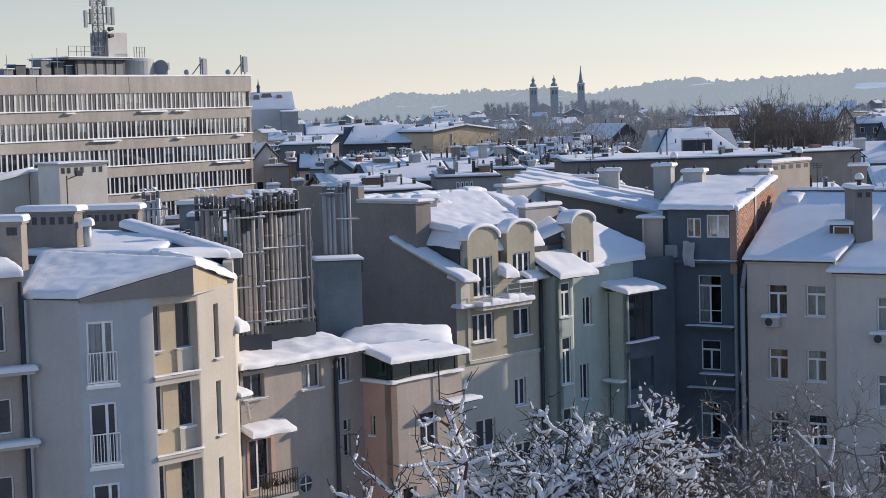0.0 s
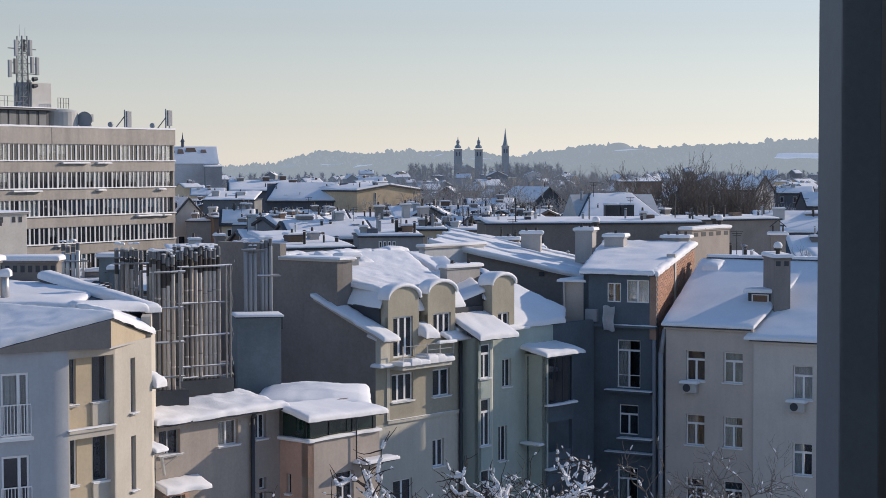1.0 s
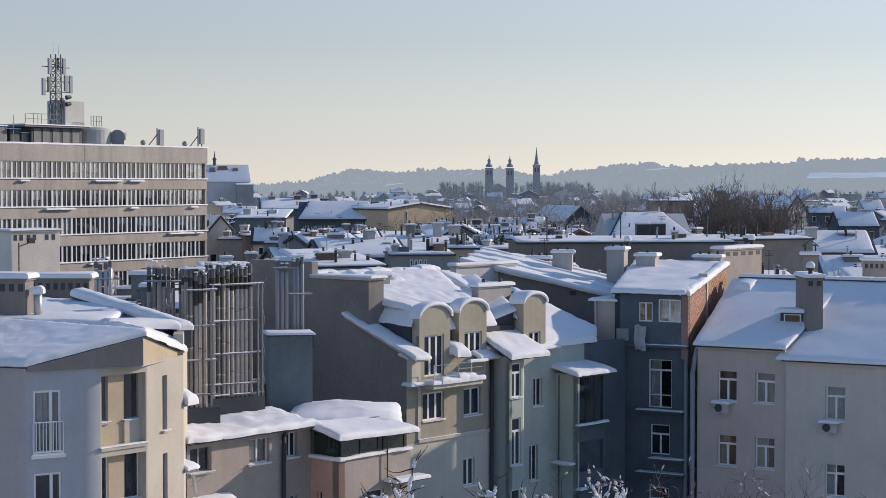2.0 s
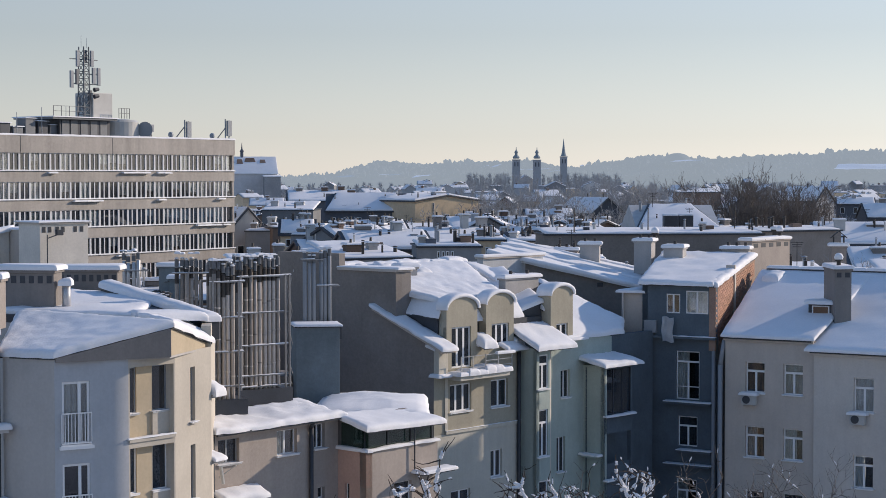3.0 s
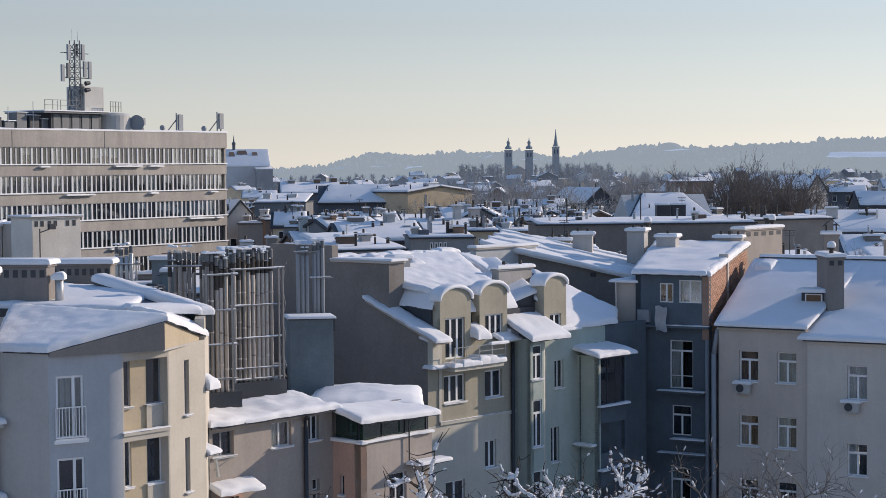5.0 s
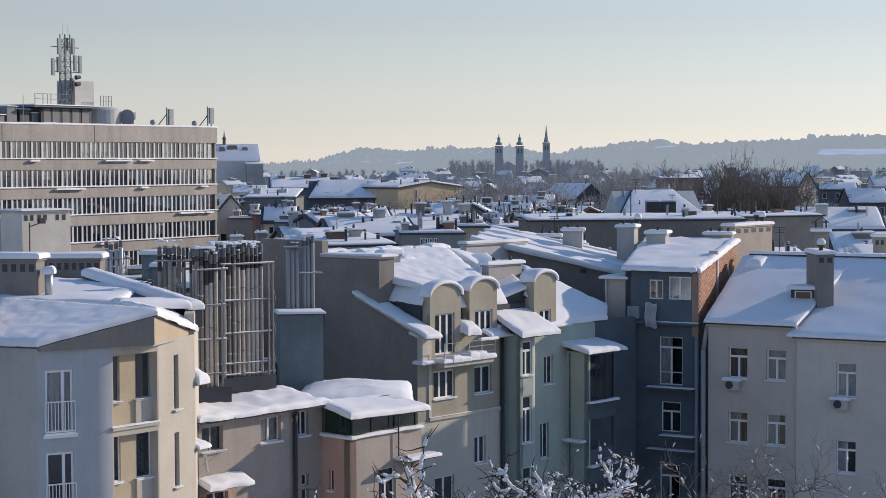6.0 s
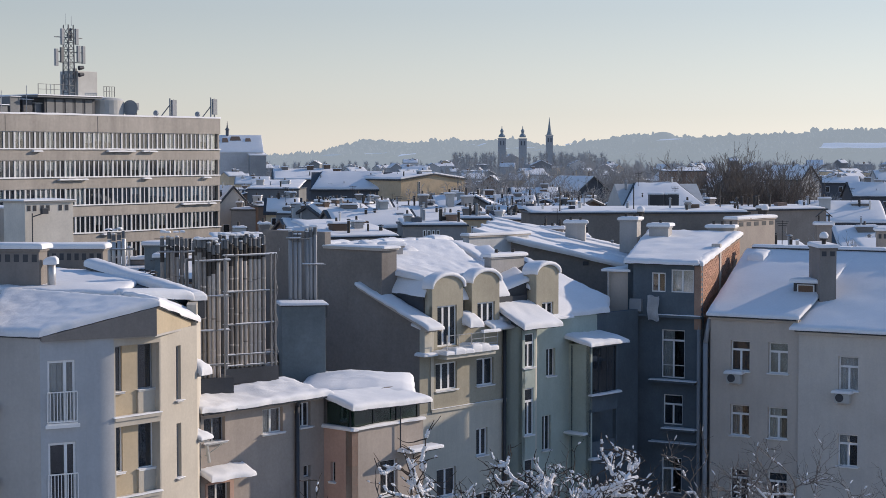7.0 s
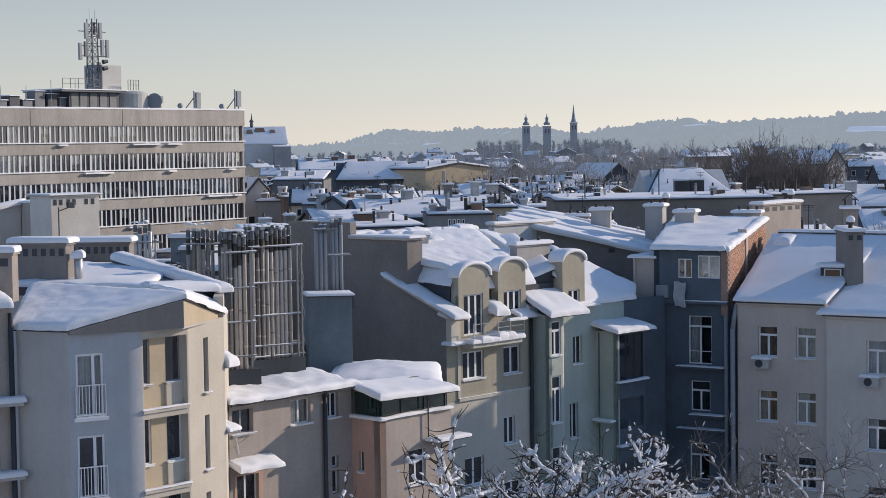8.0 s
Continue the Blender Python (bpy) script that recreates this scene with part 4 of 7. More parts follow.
# ---------------------------------------------------------------- green tenement
def arch_dormer(parent, m, u0, u1, z0, ztop, depth, win):
    """A dormer with a barrel roof: flat front rising from the facade, cheeks, curved snow."""
    c, r = (u0 + u1) / 2, (u1 - u0) / 2
    rise = r * 0.52
    spring = ztop - rise
    n = 14
    prof = [(u0, z0)] + [(c - r * math.cos(math.pi * i / n), spring + rise * math.sin(math.pi * i / n)) for i in range(n + 1)] + [(u1, z0)]
    bm = bmesh.new()
    fr = [bm.verts.new(m @ Vector((u, -0.02, z))) for u, z in prof]
    bk = [bm.verts.new(m @ Vector((u, depth, z))) for u, z in prof]
    for i in range(len(prof) - 1):
        bm.faces.new((fr[i], fr[i + 1], bk[i + 1], bk[i]))
    # front with the opening: pieces round the window
    a, b, w0, w1 = win
    d = part("dormer", bm, ST_OLIVE, parent, "round-topped dormer")
    bm = bmesh.new()
    top = [bm.verts.new(m @ Vector((u, -0.02, z))) for u, z in prof[1:-1]]
    bm.faces.new([bm.verts.new(m @ Vector((u0, -0.02, w1))), bm.verts.new(m @ Vector((u1, -0.02, w1)))] + top[::-1])
    box(bm, (u0, -0.02, z0), (a, 0.2, w1), m)
    box(bm, (b, -0.02, z0), (u1, 0.2, w1), m)
    if w0 > z0:
        box(bm, (a, -0.02, z0), (b, 0.2, w0), m)
    part("front", bm, ST_OLIVE, d)
    window(m, a, b, w0, w1, parent, leaves=3 if b - a > 1.4 else 2, back=0.08, sill=False, bar=0.085)
    # curved snow
    bm = bmesh.new()
    rows = []
    vs = [-0.16, -0.14, -0.05, 0.15, depth * 0.4, depth * 0.75, depth]
    for j, v in enumerate(vs):
        row = []
        for i in range(-1, n + 2):
            k = min(max(i, 0), n)
            ang = math.pi * k / n
            t = (0.20 if 0 <= i <= n else 0.0) * (0.35 + 0.65 * math.sin(ang) ** 0.5) * (0.15, 0.7, 0.95, 1, 1, 1, 1)[j]
            p = m @ Vector((c - (r + 0.10 + t * 0.4) * math.cos(ang), v, spring + rise * math.sin(ang) + t))
            t2 = 0.05 * noise.noise(p * 2)
            row.append(bm.verts.new(p + Vector((0, 0, t2))))
        rows.append(row)
    for a1, b1 in zip(rows, rows[1:]):
        for i in range(len(a1) - 1):
            bm.faces.new((a1[i], a1[i + 1], b1[i + 1], b1[i]))
    under = [bm.verts.new(m @ Vector((c - r * 0.98 * math.cos(math.pi * i / n), -0.10, spring + rise * math.sin(math.pi * i / n) - 0.01))) for i in range(n + 1)]
    for i in range(n):
        bm.faces.new((rows[0][i + 1], under[i], under[i + 1], rows[0][i + 2]))
    bmesh.ops.recalc_face_normals(bm, faces=bm.faces)
    part("snow", bm, SNOW, d, smooth=True)
    return d


def green_tenement():
    h = thing("green_tenement", (4.0, 97.0, 0), "olive and pale green tenement with round dormers and a snowy roof", "house")
    O = (0.57, 92.0)
    e = run(*O, 43)
    g = run(*O, 132)
    # gable wall: eaves slope, then a tall blind parapet
    prof = [(0, 0), (0, 17.30), (-2.62, 18.35), (-2.62, 21.0), (-6.75, 21.0), (-6.75, 21.85), (-11.5, 21.85), (-11.5, 0)]
    bm = bmesh.new()
    fr = [bm.verts.new(g @ Vector((u, 0, z))) for u, z in prof]
    bk = [bm.verts.new(g @ Vector((u, 0.45, z))) for u, z in prof]
    bm.faces.new(fr)
    bm.faces.new(bk[::-1])
    for i in range(len(prof)):
        j = (i + 1) % len(prof)
        bm.faces.new((fr[i], bk[i], bk[j], fr[j]))
    bmesh.ops.recalc_face_normals(bm, faces=bm.faces)
    part("gable_wall", bm, ST_DARKGABLE, h, "dark weathered blind gable wall")
    part("parapet_coping", boxes([((-6.8, -0.10, 21.0), (-2.55, 1.25, 21.14))], g), ST_TAUPE, h)
    part("parapet_block", boxes([((-4.3, 0.45, 17.5), (-2.62, 1.15, 21.0))], g), CHIMNEY_GREY, h)
    strip_snow(g, -6.8, -2.5, -0.05, 1.2, 21.14, 0.10, h, seed=2)
    # main facade
    op = [(1.22, 2.90, 13.77, 15.22), (4.45, 5.84, 13.73, 15.2), (4.43, 5.35, 10.0, 11.48), (1.3, 2.8, 8.2, 9.7), (1.3, 2.8, 4.6, 6.2), (4.4, 5.8, 6.4, 8.0)]
    wall("wall", e, 6.85, 12.86, 17.1, [o for o in op if o[2] > 12.9] + [(1.34, 2.86, 16.06, 17.1), (4.5, 5.92, 16.9, 17.1)], ST_OLIVE, h)
    wall("wall", e, 6.85, 0, 12.7, [o for o in op if o[2] < 12.5], ST_PALE, h)
    part("string_course", boxes([((0.85, -0.10, 12.7), (6.85, 0.3, 12.86))], e), ST_PALE, h)
    strip_snow(e, 0.9, 6.8, -0.12, 0.0, 12.86, 0.03, h)
    part("wall", boxes([((0, 0, 12.7), (0.85, 0.3, 12.86))], e), ST_OLIVE, h)
    for k, o in enumerate(op):
        window(e, *o, h, leaves=3 if o[1] - o[0] > 1.5 else 2, back=0.12, bar=0.085, frame_mat=FRAME_WHITE)
    # flat frame of the facade field
    part("lesene", boxes([((0.80, -0.06, 12.86), (1.02, 0.0, 16.9))], e), ST_PALE, h)
    bm = bmesh.new()
    tube(bm, e @ Vector((6.6, -0.14, 0.2)), e @ Vector((6.6, -0.14, 16.9)), 0.10, 0.10, 10)
    part("drainpipe", bm, DARK_METAL, h, smooth=True)
    # dormers
    arch_dormer(h, e, 0.95, 3.35, 16.0, 19.72, 0.6, (1.34, 2.86, 16.06, 18.18))
    arch_dormer(h, e, 4.05, 6.30, 16.85, 19.80, 0.6, (4.5, 5.92, 16.9, 18.17))
    arch_dormer(h, e, 9.45, 11.40, 16.5, 19.92, 0.9, (9.95, 10.95, 16.7, 17.85))
    # balcony before the first dormer, with wire rails
    part("balcony_slab", boxes([((1.0, -0.95, 15.50), (4.9, 0.0, 15.80))], e, 0.02), ST_PALE, h)
    for k in range(6):
        strip_snow(e, 0.95 + 0.66 * k, 1.68 + 0.66 * k, -1.02, -0.1, 15.80, (0.16, 0.24, 0.2, 0.34, 0.30, 0.2)[k], h, seed=11 + k)
    rl = part("railing", boxes([((3.0, -0.92, z), (5.1, -0.89, z + 0.03)) for z in (16.1, 16.4, 16.7)] + [((1.1, -0.92, z), (3.0, -0.89, z + 0.03)) for z in (16.1, 16.7)], e), GALV, h)
    for u in (1.1, 2.0, 3.0, 4.0, 5.1):
        part("post", boxes([((u - 0.02, -0.925, 15.8), (u + 0.02, -0.885, 16.75))], e), GALV, rl)
    strip_snow(e, 3.9, 5.2, -1.0, -0.8, 16.72, 0.12, h, seed=13)
    # cheek roofs between dormers
    part("porch_roof", slab([e @ Vector(p) for p in ((3.35, -0.5, 17.0), (4.3, -0.5, 17.0), (4.3, 0.4, 17.5), (3.35, 0.4, 17.5))], 0.08), DARK_METAL, h)
    snow("snow", [e @ Vector(p) for p in ((3.3, -0.55, 17.02), (4.35, -0.55, 17.02), (4.35, 0.4, 17.52), (3.3, 0.4, 17.52))], 0.34, h, cell=0.16, edge=0.3)
    part("bracket_window", boxes([((0.0, -0.35, 15.85), (0.55, 0.0, 17.2))], e, 0.02), ST_PALE, h)
    strip_snow(e, -0.1, 0.75, -0.5, 0.2, 15.75, 0.14, h, seed=21)
    part("small_ledge", boxes([((5.35, -0.25, 16.6), (6.85, 0.0, 16.75))], e), ST_GREEN, h)
    snow("snow", [e @ Vector(p) for p in ((5.2, -0.6, 16.75), (6.85, -0.6, 16.75), (6.85, 0.15, 17.1), (5.2, 0.15, 17.1))], 0.14, h)
    # roof planes
    def r(u, v, z):
        return e @ Vector((u, v, z))
    part("roof", slab([r(0.1, -0.3, 17.05), r(0.93, -0.3, 17.05), r(0.93, 6, 19.2), r(0.1, 6, 19.2)], 0.14), DARK_METAL, h)
    part("roof", slab([(7.6, 99.6, 17.0), (11.4, 103.6, 17.0), (11.6, 105.0, 17.5), (7.0, 107.5, 19.8)], 0.14), DARK_METAL, h)
    part("roof", slab([r(0.1, 10, 20.85), r(13.2, 9.6, 20.85), r(13.2, 18, 18.4), r(0.1, 18, 18.4)], 0.14), DARK_METAL, h)
    part("roof", slab([r(1.35, 0.85, 19.5), r(6.4, 0.85, 19.4), r(7.7, 4.2, 19.7), r(13.2, 9.6, 20.85), r(0.1, 10, 20.85), r(1.3, 4.6, 19.85)], 0.18), DARK_METAL, h)
    part("roof", slab([r(13.0, 9.8, 20.2), r(8.6, 4.6, 18.7), r(7.0, 0.9, 18.45), r(9.4, 0.6, 19.1), r(11.8, 2.2, 19.8), r(13.9, 7.2, 20.5)], 1.2), DARK_METAL, h, "valley roof rising to the fire wall")
    part("roof", slab([r(9.4, 0.5, 18.7), r(11.5, 0.9, 17.8), r(16.4, 5.9, 19.5), r(13.2, 9.6, 20.85)], 0.18), DARK_METAL, h)
    part("mansard", boxes([((0.85, 0.5, 17.0), (1.05, 5.0, 18.75)), ((1.05, 0.5, 17.0), (6.9, 0.62, 19.2)), ((6.9, 0.5, 17.0), (9.3, 0.62, 18.3))], e), DARK_METAL, h, "dark sheet cladding between dormers")
    for u0, u1 in ((3.38, 4.02), (6.35, 7.4), (0.0, 0.9)):
        snow("snow", [r(u0, -0.1, 17.1), r(u1, -0.1, 17.1), r(u1, 0.45, 17.3), r(u0, 0.45, 17.3)], 0.14, h, cell=0.15, edge=0.2, seed=u0)
    snow("snow", [r(9.3, 0.4, 18.7), r(11.6, 0.8, 17.8), r(16.5, 5.8, 19.5), r(13.0, 9.8, 20.85)], 0.22, h, cell=0.45, rough=0.05, edge=0.4, label="shaded roof snow")
    snow("snow", [r(1.3, 0.8, 19.5), r(6.5, 0.8, 19.4), r(13.2, 9.8, 20.85), r(-0.15, 10.2, 20.85)], 0.24, h, cell=0.36, rough=0.07, edge=0.4, label="deep sunlit roof snow")
    snow("snow", [r(6.9, 0.85, 18.45), r(9.5, 0.55, 19.1), r(14.0, 7.2, 20.5), r(13.0, 9.9, 20.2)], 0.2, h, cell=0.4, rough=0.04, edge=0.3, lump=0.5, label="smooth shaded snow in the roof valley")
    snow("snow", [r(0.75, 0.4, 18.7), r(1.4, 0.6, 19.6), r(1.4, 4.7, 19.95), r(0.75, 4.8, 18.95)], 0.12, h, cell=0.3, rough=0.02, edge=0.2, lump=0.4, label="shaded snow on the steep roof side")
    for u0, u1 in ((3.36, 4.04), (6.32, 7.4)):
        snow("snow", [r(u0, 0.25, 18.4), r(u1, 0.25, 18.4), r(u1, 0.9, 19.5), r(u0, 0.9, 19.5)], 0.12, h, cell=0.2, rough=0.02, edge=0.15, lump=0.4, seed=u0)
    part("roof_side", slab([r(0.75, 0.45, 18.68), r(1.4, 0.62, 19.56), r(1.4, 4.7, 19.9), r(0.75, 4.8, 18.92)], 0.12), DARK_METAL, h)
    snow("snow", [(7.5, 99.4, 17.0), (11.5, 103.5, 17.0), (11.7, 105.1, 17.5), (6.9, 107.6, 19.85)], 0.22, h, cell=0.45, rough=0.06, edge=0.4, label="shaded roof snow")
    for k in range(9):
        u = 0.2 + k * 1.43
        snow("snow", [r(u, 9.5, 20.9), r(u + 1.6, 9.5, 20.9), r(u + 1.6, 10.3, 20.95), r(u, 10.3, 20.95)], 0.15 + 0.05 * (k % 3), h, cell=0.2, edge=0.3, seed=k, label="lumps of snow along the ridge")
    for u, v, s in ((3.1, 8.2, 0.8), (4.2, 7.6, 0.9), (5.0, 8.6, 0.7), (6.2, 6.6, 0.8), (2.4, 9.0, 0.6)):
        z = 19.3 + 0.15 * v
        snow("snow", [r(u, v, z + 0.15), r(u + s, v, z + 0.15), r(u + s, v + 0.6, z + 0.35), r(u, v + 0.6, z + 0.35)], 0.3, h, cell=0.15, edge=0.26, seed=u)
    # gable coping with snow
    snow("snow", [g @ Vector((0.9, -0.35, 17.14)), g @ Vector((0.9, 0.9, 17.14)), g @ Vector((-4.2, 0.9, 19.22)), g @ Vector((-4.2, -0.35, 19.22))], 0.14, h, cell=0.2, edge=0.16, rough=0.05)
    part("verge", slab([g @ Vector((0.8, -0.28, 17.12)), g @ Vector((0.8, 0.85, 17.12)), g @ Vector((-4.1, 0.85, 19.1)), g @ Vector((-4.1, -0.28, 19.1))], 0.12), ST_TAUPE, h)
    # oriel with a lean-to roof: flat side, glazed front, rounded far corner
    dp = 1.1
    zt = 16.75
    left = e @ pose(6.9, 0, 0, 0, 0, -90)
    wall("oriel_side", left, dp, 0, zt, [], ST_GREEN, h, thick=0.25)
    front = e @ pose(6.9, -dp, 0)
    op = [(0.08, 1.02, 14.55, 16.4), (0.12, 0.98, 10.9, 13.45), (0.12, 0.98, 7.2, 9.6)]
    wall("oriel_front", front, 1.15, 0, zt, op, ST_GREEN, h, thick=0.25)
    for o in op:
        window(front, *o, h, leaves=2, transom=0.28, back=0.06, bar=0.075)
    bm = bmesh.new()
    n = 12
    ca = [e @ Vector((6.9 + 1.15 + 0.55 * math.sin(math.pi / 2 * i / n), -dp + dp * (1 - math.cos(math.pi / 2 * i / n)), 0)) for i in range(n + 1)]
    lo = [bm.verts.new(p) for p in ca]
    hi = [bm.verts.new(p + Vector((0, 0, zt))) for p in ca]
    for i in range(n):
        bm.faces.new((lo[i], lo[i + 1], hi[i + 1], hi[i]))
    bmesh.ops.recalc_face_normals(bm, faces=bm.faces)
    # paler than the oriel's other stucco: sunlight is put into the colour
    part("oriel_curve", bm, ST_PALE, h, "rounded corner in paler stucco, painted as sunlit", smooth=True)
    q = [r(6.5, -1.55, 16.75), r(9.6, -1.55, 16.75), r(9.6, 0.9, 18.0), r(6.5, 0.9, 18.0)]
    part("oriel_roof", slab(q, 0.12), DARK_METAL, h)
    snow("snow", [r(6.45, -1.65, 16.75), r(9.65, -1.65, 16.75), r(9.65, 0.95, 18.05), r(6.45, 0.95, 18.05)], 0.2, h, cell=0.22, edge=0.16, lump=0.6, label="thick sunlit snow on the oriel roof")
    # rear part of the facade beyond the oriel
    op = [(10.35, 11.15, 13.7, 15.25), (10.0, 10.75, 9.6, 11.55), (10.3, 11.1, 6.2, 7.8)]
    wall("wall", e @ pose(8.4, 0, 0), 6.6, 0, 16.9, [(a - 8.4, b - 8.4, c, d) for a, b, c, d in op], ST_GREEN, h)
    for o in op:
        window(e, *o, h, leaves=2, back=0.14, bar=0.05)
    part("cornice", boxes([((8.4, -0.2, 16.6), (12.4, 0.0, 16.9))], e), ST_GREEN, h)
    strip_snow(e, 10.0, 12.4, -0.3, 0.0, 16.9, 0.12, h, seed=31)
    # glazed balcony tower under its own snow roof
    dp2 = 1.45
    side = e @ pose(12.4, 0, 0, 0, 0, -90)
    wall("tower_side", side, dp2, 0, 15.4, [], ST_GREEN, h, thick=0.25)
    fr2 = e @ pose(12.4, -dp2, 0)
    op = [(0.12, 2.5, 12.6, 15.2), (0.12, 2.5, 9.0, 11.6), (0.12, 2.5, 5.4, 8.0)]
    # dark render on front, parapets and back has the recess's shade painted in
    wall("tower_front", fr2, 2.6, 0, 15.4, op, ST_NAVY, h, thick=0.25)
    for o in op[:1]:
        window(fr2, *o, h, leaves=3, back=0.05, frame_mat=DARK_METAL, bar=0.03)
    for o in op:
        strip_snow(fr2, o[0] - 0.1, o[1] + 0.1, -0.3, 0.05, o[2] - 0.02, 0.10, h, seed=o[2])
        part("parapet", boxes([((o[0], 0.1, o[2] - 0.01), (o[1], 0.16, o[2] + 0.9))], fr2), ST_NAVY, h)
    part("tower_back", boxes([((0.0, 1.2, 0), (2.6, 1.3, 15.3))], fr2), ST_NAVY, h)
    part("tower_roof", slab([fr2 @ Vector(p) for p in ((-0.35, -0.35, 15.42), (3.0, -0.35, 15.42), (3.0, 1.9, 15.9), (-0.35, 1.9, 15.9))], 0.1), DARK_METAL, h)
    snow("snow", [fr2 @ Vector(p) for p in ((-0.4, -0.4, 15.42), (3.1, -0.4, 15.42), (3.0, 2.0, 15.92), (-0.4, 2.0, 15.92))], 0.2, h, cell=0.25, edge=0.5, label="shaded cushion of snow on the balcony roof")
    part("ledge", boxes([((0.2, -0.5, 10.3), (1.2, 0.0, 10.42))], side), ST_GREEN, h)
    strip_snow(side, 0.1, 1.3, -0.5, 0.0, 10.42, 0.12, h, seed=41)
    # end wall also takes the dark render for the recess's shade
    wall("wall", e @ pose(15.0, 0, 0), 4.0, 0, 16.9, [], ST_NAVY, h)
    # closing rear
    wall("wall", e @ pose(-0.1, 17.5, 0), 15.5, 0, 18.2, [], ST_TAUPE, h)


green_tenement()
chimney(*end(0.57, 92.0, 43, 4.35, 6.4), 60, 1.0, 0.8, 19.4, 21.0, CHIMNEY_PALE, "small pale rendered chimney on the snowy roof", pots=0)
chimney(*end(0.57, 92.0, 43, 8.7, 2.6), 43, 2.9, 0.5, 17.6, 20.35, CHIMNEY_PALE, "low pale chimney wall with snow and two cowls", pots=2)


# ---------------------------------------------------------------- slate-grey tenement with the brick fire wall
def slate_tenement():
    h = thing("slate_tenement", (15.5, 110.0, 0), "shaded slate-grey tenement with balconies and a snowy roof", "house")
    O = (17.61, 108.0)
    d = run(*end(*O, 122, -6.2), 122)
    s = 6.2
    op = [(s - 2.60, s - 1.08, 12.45, 15.38), (s - 2.46, s - 1.20, 9.6, 11.43), (s - 2.55, s - 1.24, 5.4, 7.6), (s - 2.5, s - 1.2, 2.0, 3.9)]
    dark = [(0.55, 1.5, 12.4, 14.6), (0.6, 1.5, 9.0, 11.0), (0.6, 1.5, 5.2, 7.4)]
    wall("wall", d, 6.2, -1.0, 16.3, op + dark, ST_NAVY, h)
    for k, o in enumerate(op):
        window(d, *o, h, leaves=2, transom=0.22 if k == 0 else 0.32, back=0.10, bar=0.07, sill=False, curtain=0.5 if k % 2 == 0 else 0.0)
    for o in dark:
        window(d, *o, h, leaves=2, back=0.2, frame_mat=FRAME_GREY, bar=0.05, sill=False)
    part("glazing_rail", boxes([((s - 2.55, 0.06, 13.2), (s - 1.13, 0.09, 13.25))], d), FRAME_WHITE, h)
    for u0, u1, z in ((s - 3.2, s - 0.25, 12.33), (s - 2.3, s - 0.2, 9.42), (s - 3.1, s - 0.2, 8.55), (0.4, 1.7, 11.35), (0.2, 1.9, 8.3), (s - 3.1, s - 0.2, 4.7)):
        part("balcony_slab", boxes([((u0, -0.5, z - 0.14), (u1, 0.0, z))], d), ST_NAVY, h)
        strip_snow(d, u0 - 0.03, u1 + 0.03, -0.54, 0.0, z, 0.06, h, seed=z)
    # jutting attic storey
    j = run(*end(*O, 122, -4.75, -0.25), 122)
    q = 4.75
    op = [(q - 3.16, q - 2.25, 17.67, 18.84), (q - 1.88, q - 0.42, 17.68, 19.06)]
    wall("attic_wall", j, 4.78, 16.3, 19.35, op, ST_NAVY, h)
    window(j, *op[0], h, leaves=2, back=0.05, bar=0.07, sill=False)
    window(j, *op[1], h, leaves=2, back=0.05, bar=0.07, sill=False, curtain=1.0)
    part("attic_floor", boxes([((-0.05, -0.2, 16.15), (4.85, 0.3, 16.3))], j), ST_NAVY, h)
    strip_snow(j, 1.9, 4.8, -0.22, -0.01, 16.3, 0.05, h)
    wall("attic_cheek", j @ pose(0, 6, 0, 0, 0, -90), 6.0, 16.3, 19.35, [], ST_NAVY, h)
    part("wing_wall", boxes([((0.0, 0.0, 16.3), (1.42, 6.0, 18.85))], d), ST_TAUPE, h)
    strip_snow(d, -0.3, 1.6, -0.25, 3.0, 18.85, 0.14, h, seed=4)
    bm = bmesh.new()
    tube(bm, d @ Vector((0.1, -0.2, 0)), d @ Vector((0.1, -0.2, 18.8)), 0.07, 0.07, 8)
    part("drainpipe", bm, GALV, h)
    bm = bmesh.new()
    tube(bm, d @ Vector((6.1, -0.16, 0)), d @ Vector((6.1, -0.16, 15.7)), 0.12, 0.12, 10)
    part("drainpipe", bm, FRAME_GREY, h, smooth=True)

    def r(u, v, z):
        return j @ Vector((u, v, z))
    part("roof", slab([r(-0.1, -0.25, 19.45), r(4.8, -0.25, 19.45), r(2.3, 13, 20.65), r(-4.5, 13, 20.65)], 0.14), DARK_METAL, h)
    snow("snow", [r(-0.15, -0.32, 19.45), r(4.75, -0.32, 19.45), r(2.25, 13, 20.7), r(-4.6, 13, 20.7)], 0.20, h, cell=0.45, rough=0.07, edge=0.3, label="roof snow striped by chimney shadows")
    # hanging cloth and a box on the balcony rail
    bm = bmesh.new()
    grid = [[bm.verts.new(d @ Vector((s - 3.28 + 0.75 * i / 6 + 0.03 * math.sin(k), -0.62 - 0.05 * math.sin(i * 1.9 + k * 0.6), 17.45 - 1.5 * k / 8 + 0.06 * math.sin(i)))) for i in range(7)] for k in range(9)]
    for a, b in zip(grid, grid[1:]):
        for i in range(6):
            bm.faces.new((a[i], a[i + 1], b[i + 1], b[i]))
    bmesh.ops.solidify(bm, geom=bm.faces, thickness=0.02)
    part("hanging_cloth", bm, CLOTH, h, "pale cloth hung out to dry", smooth=True)
    part("box", boxes([((s - 4.55, -0.5, 16.45), (s - 3.75, -0.1, 17.2))], d, 0.03), FRAME_GREY, h)
    # fire wall of brick between this roof and the next
    f = run(*end(*O, 122, 0.05, -0.25), 21)
    top0, slope = 19.40, 0.105
    bm = bmesh.new()
    L = 12.5
